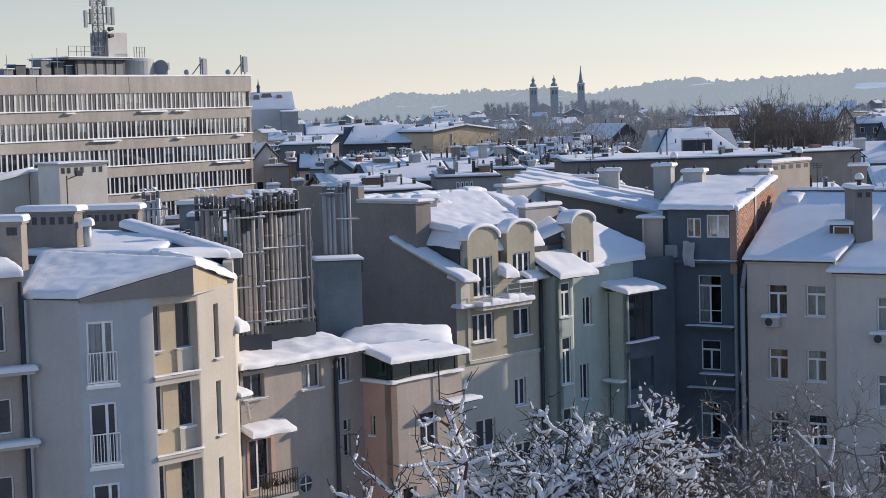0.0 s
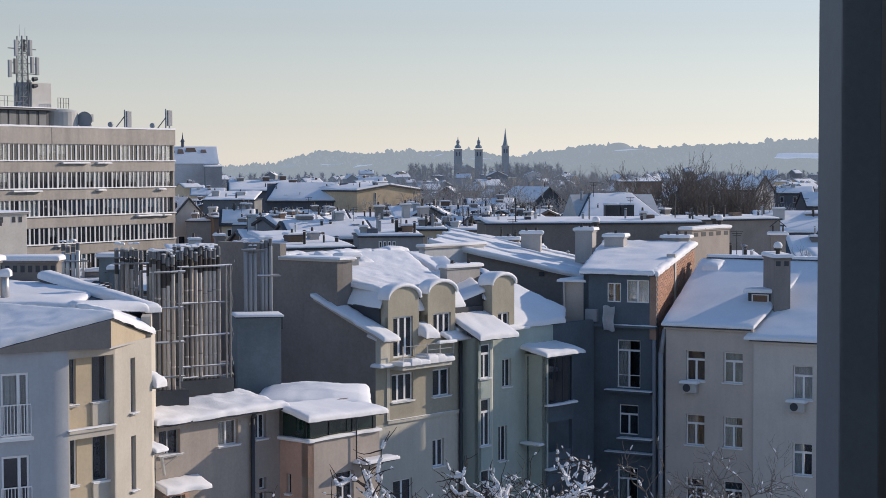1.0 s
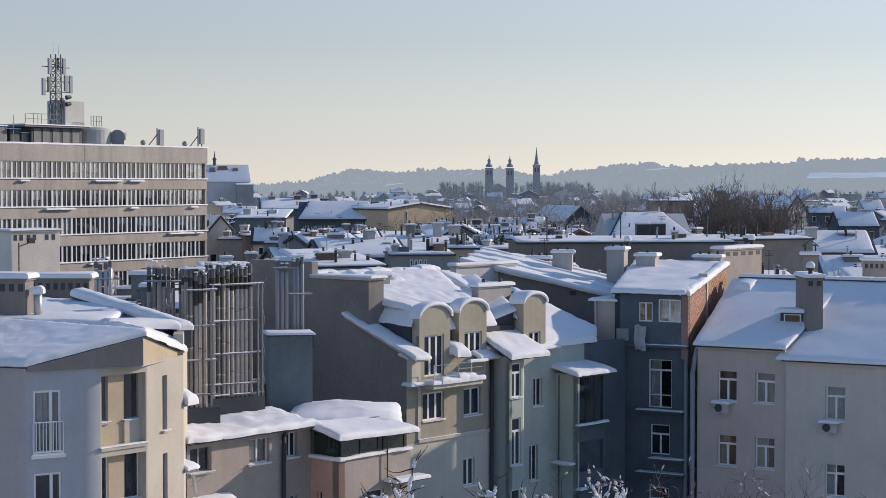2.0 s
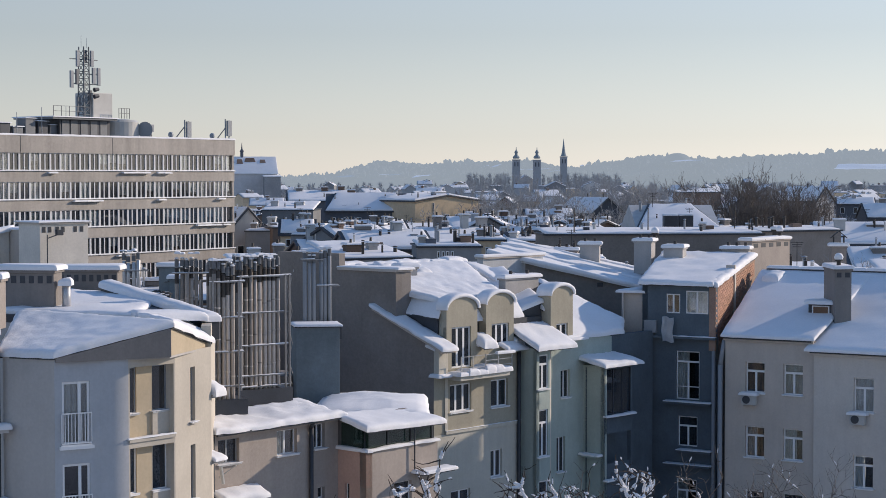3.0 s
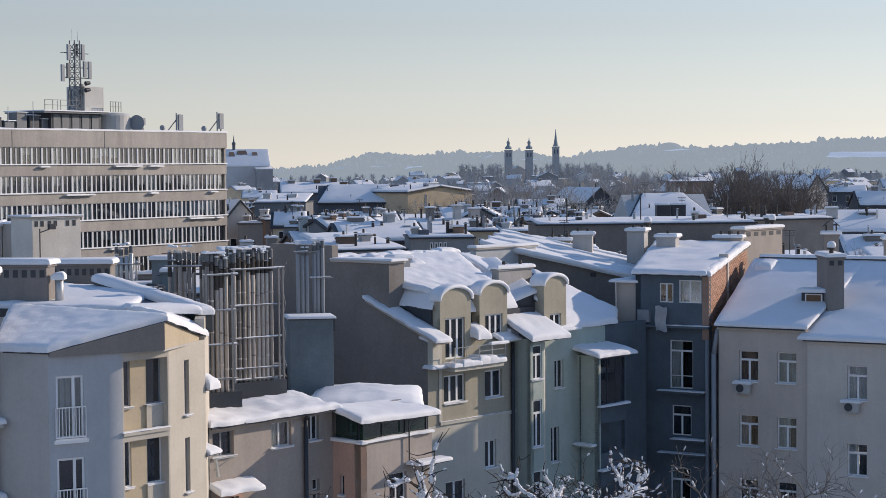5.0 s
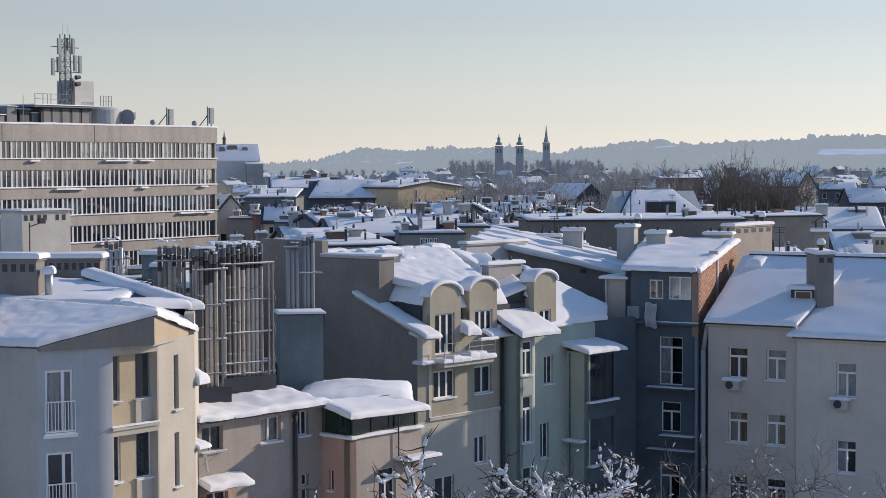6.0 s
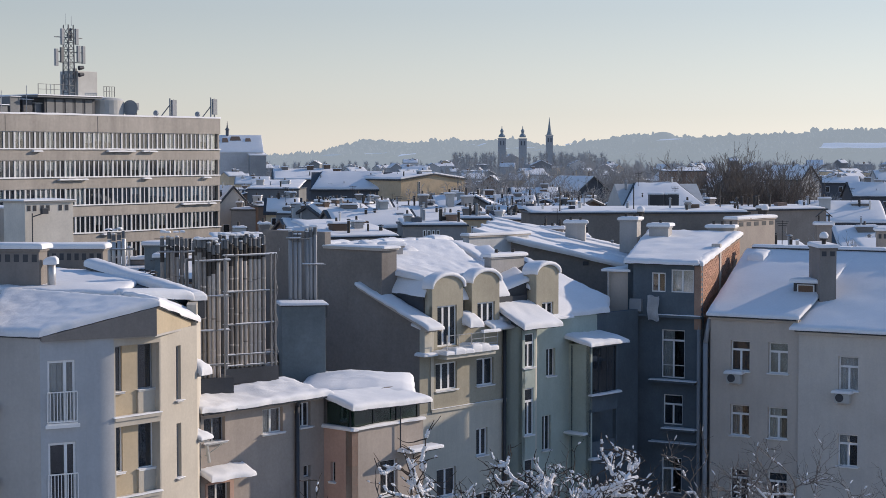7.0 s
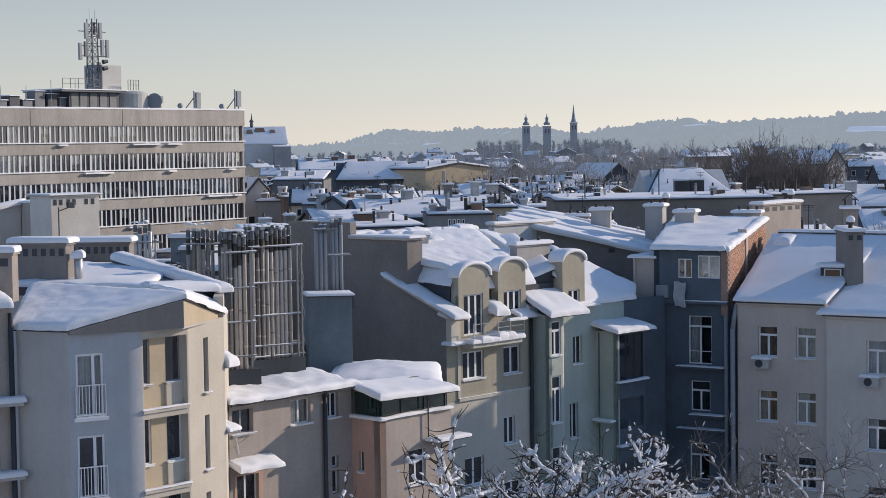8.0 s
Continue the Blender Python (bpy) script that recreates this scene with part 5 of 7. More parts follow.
    prof = [(0, 15.5), (L, 18.5), (L, top0 + slope * L), (0, top0)]
    a = [bm.verts.new(f @ Vector((u, 0.0, z))) for u, z in prof]
    b = [bm.verts.new(f @ Vector((u, 0.4, z))) for u, z in prof]
    bm.faces.new(a)
    bm.faces.new(b[::-1])
    for i in range(4):
        k = (i + 1) % 4
        bm.faces.new((a[i], b[i], b[k], a[k]))
    bmesh.ops.recalc_face_normals(bm, faces=bm.faces)
    fw = part("fire_wall", bm, MORTAR, h, "brick fire wall in low sun")
    bm = bmesh.new()
    box(bm, (0.01, -0.03, 0.0), (0.49, 0.02, 0.135))
    bme = bpy.data.meshes.new("brick")
    bm.to_mesh(bme)
    bm.free()
    bme.materials.append(BRICK)
    count = 0
    for row in range(24):
        for i in range(24):
            u = i * 0.5 + 0.25 * (row % 2)
            z = 15.9 + 0.15 * row + slope * u
            if u > 11.8 or z + 0.14 > top0 + slope * u or count >= 298 or z < 16.4 + 0.27 * u - 0.2:
                continue
            shared("brick", bme, fw, f @ Matrix.Translation((u, 0, z)))
            count += 1
    q = [f @ Vector(p) for p in ((-0.1, -0.14, top0), (-0.1, 0.5, top0), (L, 0.5, top0 + slope * L), (L, -0.14, top0 + slope * L))]
    snow("snow", q, 0.24, h, cell=0.25, edge=0.25, label="snow roll along the fire wall")
    part("chimney_pier", boxes([((5.3, -0.10, 17.0), (5.7, 0.45, 20.4))], f), ST_TAUPE, h)
    k = 0.965
    h.scale = (k, k, k)
    h.location = (15.5 * k, 110.0 * k, EYE * (1 - k))


slate_tenement()
chimney(13.75, 117.4, 110, 1.15, 1.2, 19.6, 21.8, CHIMNEY_PALE, "tall pale rendered chimney with snow on top", pots=2)
chimney(15.4, 115.4, 110, 1.25, 1.2, 19.6, 21.45, CHIMNEY_PALE, "pale rendered chimney with a snow-covered cap", pots=1)
chimney(19.5, 117.4, 110, 1.7, 1.2, 19.9, 21.3, CHIMNEY_PALE, "low pale chimney with snowy cowls", pots=3)
chimney(22.0, 120.5, 40, 5.2, 0.9, 18.5, 21.7, ST_BEIGE, "long beige chimney wall lit by the sun", pots=0, vents=5)


# ---------------------------------------------------------------- taupe tenement
def ac_unit(m, u, z):
    t = thing("air_conditioner", tuple(m @ Vector((u, -0.2, z))), "white outdoor air conditioner with snow on top, below a window", "air conditioner", "air conditioners")
    part("casing", boxes([((u, -0.42, z), (u + 0.85, -0.08, z + 0.58))], m, 0.02), WHITE_PLASTIC, t)
    bm = bmesh.new()
    tube(bm, m @ Vector((u + 0.30, -0.45, z + 0.29)), m @ Vector((u + 0.30, -0.41, z + 0.29)), 0.23, 0.23, 16)
    part("fan_grille", bm, DARK_METAL, t)
    part("bracket", boxes([((u + 0.1, -0.4, z - 0.05), (u + 0.14, 0.0, z)), ((u + 0.7, -0.4, z - 0.05), (u + 0.74, 0.0, z))], m), GALV, t)
    strip_snow(m, u - 0.06, u + 0.9, -0.48, -0.02, z + 0.58, 0.14, t, seed=u)


def taupe_tenement():
    h = thing("taupe_tenement", (21.0, 101.0, 0), "taupe stuccoed tenement with white casement windows and a snowy roof", "house")
    O = (17.31, 103.0)
    m = run(*O, 122)
    rows = [(13.68, 15.43), (9.99, 11.77), (6.3, 8.1), (2.6, 4.4)]
    op = [(a, b, c, d) for a, b in ((1.23, 2.38), (3.49, 4.65)) for c, d in rows]
    wall("wall", m, 5.33, 0, 16.75, op, ST_TAUPE, h)
    for k, o in enumerate(op):
        window(m, *o, h, leaves=2, transom=0.30, back=0.20, bar=0.075, curtain=(0.0, 0.55, 0.0, 0.4, 1.0, 0.6)[k % 6], snowy=True)
    part("cornice", boxes([((-0.05, -0.18, 16.6), (5.3, 0.0, 16.78))], m, 0.02), ST_TAUPE, h)
    n = m @ pose(5.33, -0.14, 0)
    rows2 = [(13.0, 14.9), (8.8, 10.6), (5.0, 6.8)]
    cols2 = [(2.28, 3.42), (6.0, 7.15), (9.0, 10.1)]
    op2 = [(a, b, c, d) for a, b in cols2 for c, d in rows2]
    wall("wall", n, 13.0, 0, 16.2, op2, ST_LIGHTTAUPE, h)
    for k, o in enumerate(op2):
        window(n, *o, h, leaves=2, transom=0.30, back=0.20, bar=0.075, curtain=(1.0, 0.5, 0.0)[k % 3])
    part("cornice", boxes([((-0.02, -0.2, 16.02), (13.0, 0.0, 16.22))], n, 0.02), ST_LIGHTTAUPE, h)
    bm = bmesh.new()
    tube(bm, m @ Vector((-0.2, -0.25, 0)), m @ Vector((-0.2, -0.25, 15.2)), 0.14, 0.14, 10)
    tube(bm, m @ Vector((-0.2, -0.25, 15.2)), m @ Vector((-0.1, 0.05, 16.6)), 0.14, 0.10, 10)
    part("drainpipe", bm, FRAME_GREY, h, smooth=True)
    wall("wall", m @ pose(18.3, 0, 0, 0, 0, 90), 20, 0, 16.2, [], ST_TAUPE, h)
    wall("wall", m @ pose(0, 19.6, 0), 18.3, 0, 16.2, [], ST_TAUPE, h)

    def r(u, v, z):
        return m @ Vector((u, v, z))
    part("roof", slab([r(-0.05, -0.28, 16.85), r(5.2, -0.28, 16.85), r(5.2, 10.2, 20.1), r(-1.7, 10.2, 20.1)], 0.14), DARK_METAL, h)
    part("roof", slab([r(5.2, -0.5, 16.3), r(18.3, -0.5, 16.3), r(18.3, 10.2, 20.1), r(5.2, 10.2, 20.1)], 0.14), DARK_METAL, h)
    part("roof", slab([r(-1.7, 10.2, 20.1), r(18.3, 10.2, 20.1), r(18.3, 20.0, 16.4), r(0.3, 20.0, 16.4)], 0.14), DARK_METAL, h)
    snow("snow", [r(-0.1, -0.36, 16.85), r(5.4, -0.36, 16.85), r(5.4, 10.0, 20.05), r(-1.75, 10.0, 20.05)], 0.13, h, cell=0.4, rough=0.03, edge=0.12, lump=0.5, label="smooth shaded roof snow")
    snow("snow", [r(5.0, -0.62, 16.3), r(18.3, -0.62, 16.3), r(18.3, 10.0, 20.05), r(5.0, 10.0, 20.05)], 0.14, h, cell=0.4, rough=0.03, edge=0.14, lump=0.5, label="smooth shaded roof snow")
    snow("snow", [r(0.25, 10.6, 20.2), r(18.3, 10.6, 20.2), r(18.3, 20.0, 16.5), r(0.25, 20.0, 16.5)], 0.2, h, cell=0.8)
    part("ridge_beam", boxes([((-1.4, 9.95, 19.9), (18.3, 10.55, 20.28))], m), DARK_METAL, h)
    for k in range(9):
        strip_snow(m, -1.3 + 2.1 * k, 0.7 + 2.1 * k, 9.9, 10.7, 20.28, 0.13, h, seed=k * 3)
    # roof hatch
    hm = m @ pose(3.75, 3.3, 0.12)
    part("hatch_box", boxes([((0, 0, 17.6), (1.35, 1.6, 18.55))], hm), DARK_METAL, h)
    part("hatch_window", boxes([((0.22, -0.03, 17.85), (1.25, 0.0, 18.4))], hm), FRAME_WHITE, h)
    part("hatch_pane", boxes([((0.30, -0.045, 17.92), (1.17, -0.031, 18.34))], hm), TIMBER, h)
    strip_snow(hm, -0.18, 1.5, -0.25, 1.7, 18.55, 0.18, h, seed=6)
    snow("snow", [r(-0.9, 8.0, 19.6), r(0.1, 8.0, 19.6), r(0.1, 9.2, 19.9), r(-0.9, 9.2, 19.9)], 0.35, h, edge=0.4, cell=0.2)
    ac_unit(m, 1.15, 13.02)
    ac_unit(n, 2.2, 12.35)


taupe_tenement()
chimney(*end(17.31, 103.0, 122, 5.55, 2.6), 90, 0.95, 2.8, 16.9, 20.75, CHIMNEY_GREY, "tall grey rendered chimney rising from the snowy roof", pots=0, vents=2)


def cowl(x, y, z, s=1.0):
    t = thing("chimney_cowl", (x, y, z), "dark pot with a round cap of snow on a chimney", "cowl", "chimney cowls")
    bm = bmesh.new()
    tube(bm, (x, y, z), (x, y, z + 0.28 * s), 0.11 * s, 0.10 * s, 10)
    tube(bm, (x, y, z + 0.26 * s), (x, y, z + 0.34 * s), 0.2 * s, 0.2 * s, 10)
    part("pot", bm, SOOT, t)
    bm = bmesh.new()
    bmesh.ops.create_icosphere(bm, subdivisions=2, radius=0.22 * s, matrix=Matrix.Translation((x, y, z + 0.45 * s)) @ Matrix.Diagonal((1, 1, 0.95, 1)))
    part("snow", bm, SNOW, t, smooth=True)


c0 = end(17.31, 103.0, 122, 5.55, 2.6)
cowl(c0[0] + 0.35, c0[1] + 0.6, 20.8, 1.2)
cowl(c0[0] + 0.65, c0[1] + 1.9, 20.8, 1.0)
cowl(15.2, 118.0, 21.85, 1.2)
cowl(*end(22.0, 120.5, 40, 4.6, 0.45), 21.75, 1.2)


def hooded_chimney(x, y, az, w, z0, z1, label):
    t = chimney(x, y, az, w, 0.9, z0, z1, CHIMNEY_GREY, label, pots=0)
    m = run(x, y, az)
    for u in (0.15, w - 0.15):
        part("hood_post", boxes([((u - 0.04, 0.2, z1), (u + 0.04, 0.6, z1 + 0.55))], m), SOOT, t)
    part("hood", slab([m @ Vector(p) for p in ((-0.05, 0, z1 + 0.5), (w / 2, 0, z1 + 0.95), (w / 2, 0.8, z1 + 0.95), (-0.05, 0.8, z1 + 0.5))], 0.06), SOOT, t)
    part("hood", slab([m @ Vector(p) for p in ((w / 2, 0, z1 + 0.95), (w + 0.05, 0, z1 + 0.5), (w + 0.05, 0.8, z1 + 0.5), (w / 2, 0.8, z1 + 0.95))], 0.06), SOOT, t)


hooded_chimney(26.3, 116.0, 100, 0.95, 18.5, 21.5, "grey chimney with a dark pitched hood")
chimney(29.2, 112.0, 100, 1.9, 1.1, 18.5, 21.3, SOOTY_BEIGE, "wide brown rendered chimney with snow", pots=0, vents=6)
chimney(25.2, 128.6, 60, 0.4, 0.4, 19.0, 22.2, SOOT, "dark square flue with a snow cap", pots=0)


# ---------------------------------------------------------------- fire walls and lean-to roofs behind
def lean_to():
    t = thing("lean_to_house", (8.5, 117.0, 0), "grey house with a long sloping fire wall edged in snow", "house")
    a, b = Vector((4.2, 115.0, 21.05)), Vector((13.7, 112.4, 18.95))
    bm = bmesh.new()
    back = Vector((2.0, 9.0, 0.5))
    low = [Vector((a.x, a.y, 12)), Vector((b.x, b.y, 12))]
    q = [a, b, low[1], low[0]]
    v1 = [bm.verts.new(p) for p in q]
    v2 = [bm.verts.new(p + Vector((back.x, back.y, 0 if i > 1 else 0.3))) for i, p in enumerate(q)]
    bm.faces.new(v1)
    bm.faces.new(v2[::-1])
    for i in range(4):
        k = (i + 1) % 4
        bm.faces.new((v1[i], v2[i], v2[k], v1[k]))
    bmesh.ops.recalc_face_normals(bm, faces=bm.faces)
    part("wall", bm, ST_DARKGABLE, t)
    n = Vector((-0.05, -0.3, 0))
    snow("snow", [a + n, b + n, b + back, a + back], 0.20, t, cell=0.6, rough=0.07, edge=0.3, label="streaky sunlit roof snow")
    up = Vector((0, 0, 0.12))
    snow("snow", [a + n * 1.5 + up, b + n * 1.5 + up, b + Vector((0, 0.4, 0.12)), a + Vector((0, 0.4, 0.12))], 0.2, t, cell=0.35, edge=0.22)
    # a few low snow-covered ribs over the roof
    for k in (0.3, 0.55, 0.8):
        p, q = a + back * k, b + back * k
        o = Vector((0, 0.5, 0.05))
        snow("snow", [p + up, q + up, q + up + o, p + up + o], 0.2, t, cell=0.5, edge=0.2, seed=k)
    part("vent_hole", boxes([((10.95, 113.0, 19.05), (11.3, 113.2, 19.3))]), DARK_METAL, t)
    w = thing("blue_fire_wall", (5.5, 113.0, 16), "pale blue-grey rendered fire wall with snow coping", "wall")
    m = run(3.75, 111.6, 45)
    part("wall", boxes([((0, 0, 15.0), (5.6, 0.5, 20.85))], m), WHITE_WALL, w)
    part("coping", boxes([((-0.1, -0.1, 20.85), (5.7, 0.6, 21.0))], m), ST_TAUPE, w)
    strip_snow(m, -0.1, 5.7, -0.12, 0.6, 21.0, 0.14, w)


lean_to()
chimney(10.4, 119.5, 100, 1.3, 1.0, 19.0, 21.5, CHIMNEY_PALE, "pale grey chimney with snow on top", pots=2)
chimney(9.0, 122.5, 100, 1.5, 0.9, 19.0, 21.0, CHIMNEY_GREY, "grey chimney with snow on top", pots=3)
chimney(5.4, 128.0, 100, 1.9, 0.8, 19.0, 20.9, SOOTY_BEIGE, "beige chimney block with snow on top", pots=4)


# ---------------------------------------------------------------- office block
def office_block():
    t = thing("office_block", (-38.0, 216.0, 0), "long concrete office block with window bands and roof antennas", "office building")
    m = run(*end(-24.26, 234.0, 35, -58.5), 35)
    L = 58.5
    z_top = 30.62
    sill0, head0, storey = 26.62, 28.62, 3.30
    # solid dark block behind the panes, painted as unlit rooms
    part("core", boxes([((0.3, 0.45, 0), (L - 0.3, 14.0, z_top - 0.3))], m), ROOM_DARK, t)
    part("end_wall", boxes([((L - 0.3, 0.0, 0), (L, 14.0, z_top - 0.25))], m), CONCRETE, t)
    part("end_wall", boxes([((0, 0.0, 0), (0.3, 14.0, z_top - 0.25))], m), CONCRETE, t)
    part("parapet", boxes([((-0.05, -0.15, head0), (L + 0.05, 0.45, z_top))], m), CONCRETE, t, "deep concrete roof band")
    part("roof", boxes([((0, 0.45, z_top - 0.4), (L, 14.0, z_top - 0.15))], m), SNOW_FAR, t, "snow-covered flat roof")
    strip_snow(m, -0.1, L + 0.1, -0.2, 0.5, z_top, 0.16, t)
    # one window mesh and one pane for the whole front
    w, ht = 1.56, head0 - sill0
    bm = boxes([((0, -0.04, 0), (0.26, 0.16, ht)), ((w / 2 + 0.04, 0.0, 0.06), (w / 2 + 0.19, 0.14, ht - 0.06)), ((0.09, 0, 0), (w, 0.14, 0.06)), ((0.09, 0, ht - 0.06), (w, 0.14, ht))])
    fr = bpy.data.meshes.new("window")
    bm.to_mesh(fr)
    bm.free()
    fr.materials.append(OFFICE_FRAME)
    bm = boxes([((0.09, 0.06, 0.06), (w - 0.0, 0.09, ht - 0.06))])
    pn = bpy.data.meshes.new("pane")
    bm.to_mesh(pn)
    bm.free()
    pn.materials.append(GLASS)
    pc = pn.copy()
    pc.materials[0] = CLEAR_GLASS
    bm = boxes([((0.12, 0.16, 0.1), (w - 0.03, 0.2, ht - 0.1))])
    bl = bpy.data.meshes.new("blind")
    bm.to_mesh(bl)
    bm.free()
    bl.materials.append(BLIND)
    rng = random.Random(11)
    for k in range(8):
        z = sill0 - storey * k
        part("floor_band", boxes([((0, -0.1, z - (storey - ht)), (L, 0.45, z - 0.06))], m), CONCRETE, t)
        part("sill", boxes([((0, -0.24, z - 0.06), (L, 0.1, z))], m), FRAME_WHITE, t)
        strip_snow(m, 0, L, -0.26, -0.02, z, 0.10, t, seed=k)
        if k < 5:
            n0 = 6
            for i in range(n0, int(L / w)):
                p = m @ Matrix.Translation((i * w, 0.02, z))
                ob = shared("window", fr, t, p)
                drawn = rng.random() < 0.42
                pa = new("pane", pc if drawn else pn)
                pa.parent = ob
                pa.visible_shadow = not drawn
                if drawn:
                    b = new("blind", bl)
                    b.parent = ob
                    if rng.random() < 0.5:
                        b.scale = (1, 1, rng.uniform(0.4, 0.8))
                        b.location.z = ht * (1 - b.scale.z) - 0.1
        for u in rng.sample(range(20, 57), 4):
            if k < 4:
                strip_snow(m, u, u + rng.choice((1.3, 1.3, 4.5)), -0.55, -0.1, z - 0.28, 0.14, t, seed=u)
    for u in (22.0, 36.5):
        part("panel_joint", boxes([((u, -0.17, head0), (u + 0.06, -0.14, z_top - 0.1))], m), DARK_METAL, t)

    def P(u, v, z):
        return m @ Vector((L + 2.6 + u, v, z))
    # plant room with cabins
    mm = m @ pose(L + 2.6, 0, 0)
    pl = thing("roof_plant_room", tuple(P(-24, 3, z_top)), "dark panelled plant room with a snowy slab roof", "plant room")
    part("wall", boxes([((-31.5, 1.5, z_top - 0.2), (-23.4, 7.0, 32.6))], mm), DARK_METAL, pl)
    for u in (-31.2, -29.8, -28.2, -26.6, -25.0):
        part("panel", boxes([((u, 1.44, z_top), (u + 1.1, 1.5, 32.5))], mm), MAST_GREY, pl)
    part("roof", boxes([((-33.2, 0.8, 32.6), (-22.8, 7.4, 32.85))], mm), MAST_GREY, pl)
    strip_snow(mm, -33.3, -22.7, 0.7, 7.5, 32.85, 0.09, pl)
    part("cabin", boxes([((-25.6, 2.0, 32.86), (-22.4, 5.0, 35.9))], mm, 0.05), WHITE_PLASTIC, pl, "light boxy cabin")
    for u0, u1 in ((-33.0, -28.0), (-22.4, -20.6)):
        rl = part("guard_rail", boxes([((u0, 0.9, z), (u1, 0.95, z + 0.05)) for z in (33.5, 34.1)], mm), MAST_GREY, pl)
        for k in range(5):
            u = u0 + (u1 - u0) * k / 4
            part("post", boxes([((u - 0.03, 0.9, 32.9), (u + 0.03, 0.96, 34.15))], mm), MAST_GREY, rl)
    tk = thing("roof_tank", tuple(P(-20, 3, z_top)), "white round roof tank beside the plant room", "tank")
    bm = bmesh.new()
    tube(bm, P(-20.2, 3.2, z_top - 0.2), P(-20.2, 3.2, 32.5), 2.5, 2.5, 28, False)
    tube(bm, P(-20.2, 3.2, 32.5), P(-20.2, 3.2, 32.75), 2.5, 2.25, 28, False)
    tube(bm, P(-20.2, 3.2, 32.75), P(-20.2, 3.2, 32.9), 2.25, 0.9, 28)
    part("shell", bm, WHITE_PLASTIC, tk, smooth=False)
    bm = bmesh.new()
    tube(bm, P(-17.0, 1.0, z_top - 0.2), P(-17.0, 1.0, 32.2), 0.09, 0.09, 8)
    tube(bm, P(-16.4, 1.2, z_top - 0.2), P(-17.0, 1.0, 31.9), 0.07, 0.07, 8)
    part("dish_stand", bm, MAST_GREY, tk)
    part("dish_box", boxes([((-17.2, 0.7, 31.4), (-16.6, 1.2, 32.3))], mm, 0.03), FRAME_GREY, tk)
    bm = bmesh.new()
    tube(bm, P(-18.4, 0.5, 31.6), P(-17.6, 0.8, 31.6), 1.0, 0.35, 20)
    part("dish", bm, FRAME_GREY, tk)
    # lattice mast with panel antennas
    ms = thing("antenna_mast", tuple(P(-27, 3, 33)), "steel lattice mast with panel antennas on the office roof", "mast")
    cu, cv = -26.5, 2.6
    legs = []
    for du, dv in ((-0.5, -0.5), (0.5, -0.5), (0.5, 0.5), (-0.5, 0.5)):
        bm = bmesh.new()
        tube(bm, P(cu + du, cv + dv, 32.9), P(cu + du * 0.8, cv + dv * 0.8, 41.3), 0.10, 0.08, 6)
        part("leg", bm, MAST_GREY, ms)
        legs.append((du, dv))
    for k in range(9):
        z = 33.3 + 0.85 * k
        f = 1 - 0.2 * k / 9
        for (a, b), (c, d) in zip(legs, legs[1:] + legs[:1]):
            for dz in (0.0, 0.85):
                bm = bmesh.new()
                tube(bm, P(cu + a * f, cv + b * f, z), P(cu + c * f, cv + d * f, z + dz), 0.045, 0.045, 5)
                part("brace", bm, MAST_GREY, ms)
    for du, z, hgt in ((-2.1, 36.4, 2.0), (2.3, 36.8, 2.1), (1.5, 37.0, 1.9), (-1.2, 36.8, 1.8), (-1.1, 38.9, 1.9), (1.2, 39.0, 1.9), (0.1, 39.4, 1.5), (0.9, 34.6, 1.6), (-1.0, 33.6, 1.8)):
        part("panel_antenna", boxes([((cu + du - 0.24, cv - 0.25, z), (cu + du + 0.24, cv, z + hgt))], mm, 0.04), FRAME_GREY if hgt > 1.85 else MAST_GREY, ms)
    for z in (36.9, 38.1, 39.8):
        bm = bmesh.new()
        tube(bm, P(cu - 2.2, cv + 0.05, z), P(cu + 2.3, cv + 0.05, z), 0.06, 0.06, 5)
        part("outrigger", bm, MAST_GREY, ms)
    for z in (35.4, 36.2):
        bm = bmesh.new()
        tube(bm, P(cu + 0.7, cv - 1.0, z), P(cu + 1.3, cv - 1.1, z + 0.1), 0.28, 0.2, 10)
        part("drum", bm, DARK_METAL, ms)
    bm = bmesh.new()
    tube(bm, P(cu - 0.4, cv, 41.2), P(cu - 0.4, cv, 42.6), 0.03, 0.02, 5)
    part("whip", bm, GALV, ms)
    bm = bmesh.new()
    tube(bm, P(cu + 0.5, cv, 41.2), P(cu + 0.5, cv, 42.4), 0.03, 0.02, 5)
    part("whip", bm, GALV, ms)
    # smaller mounts and plant
    for u, hgt in ((-10.3, 2.3), (-2.6, 2.6)):
        a = thing("antenna_mount", tuple(P(u, 1, z_top)), "small braced antenna post at the roof edge", "antenna", "roof antennas")
        for du in (-0.45, 0.25):
            bm = bmesh.new()
            tube(bm, P(u + du, 1, z_top - 0.2), P(u + du, 1, z_top + hgt - 0.2 * du), 0.09, 0.09, 6)
            part("pole", bm, FRAME_GREY, a)
        part("panel_antenna", boxes([((u - 0.3, 0.7, z_top + hgt - 2.1), (u + 0.5, 0.98, z_top + hgt - 0.1))], mm, 0.03), FRAME_GREY, a)
        bm = bmesh.new()
        tube(bm, P(u - 2.2, 1, z_top), P(u - 0.4, 1, z_top + 1.6), 0.07, 0.07, 6)
        part("strut", bm, MAST_GREY, a)
        bm = bmesh.new()
        tube(bm, P(u - 3.0, 1, z_top + 0.5), P(u - 3.3, 0.8, z_top + 0.55), 0.36, 0.25, 12)
        tube(bm, P(u - 2.8, 1, z_top - 0.2), P(u - 2.8, 1, z_top + 0.5), 0.08, 0.08, 6)
        part("dish", bm, FRAME_GREY, a)
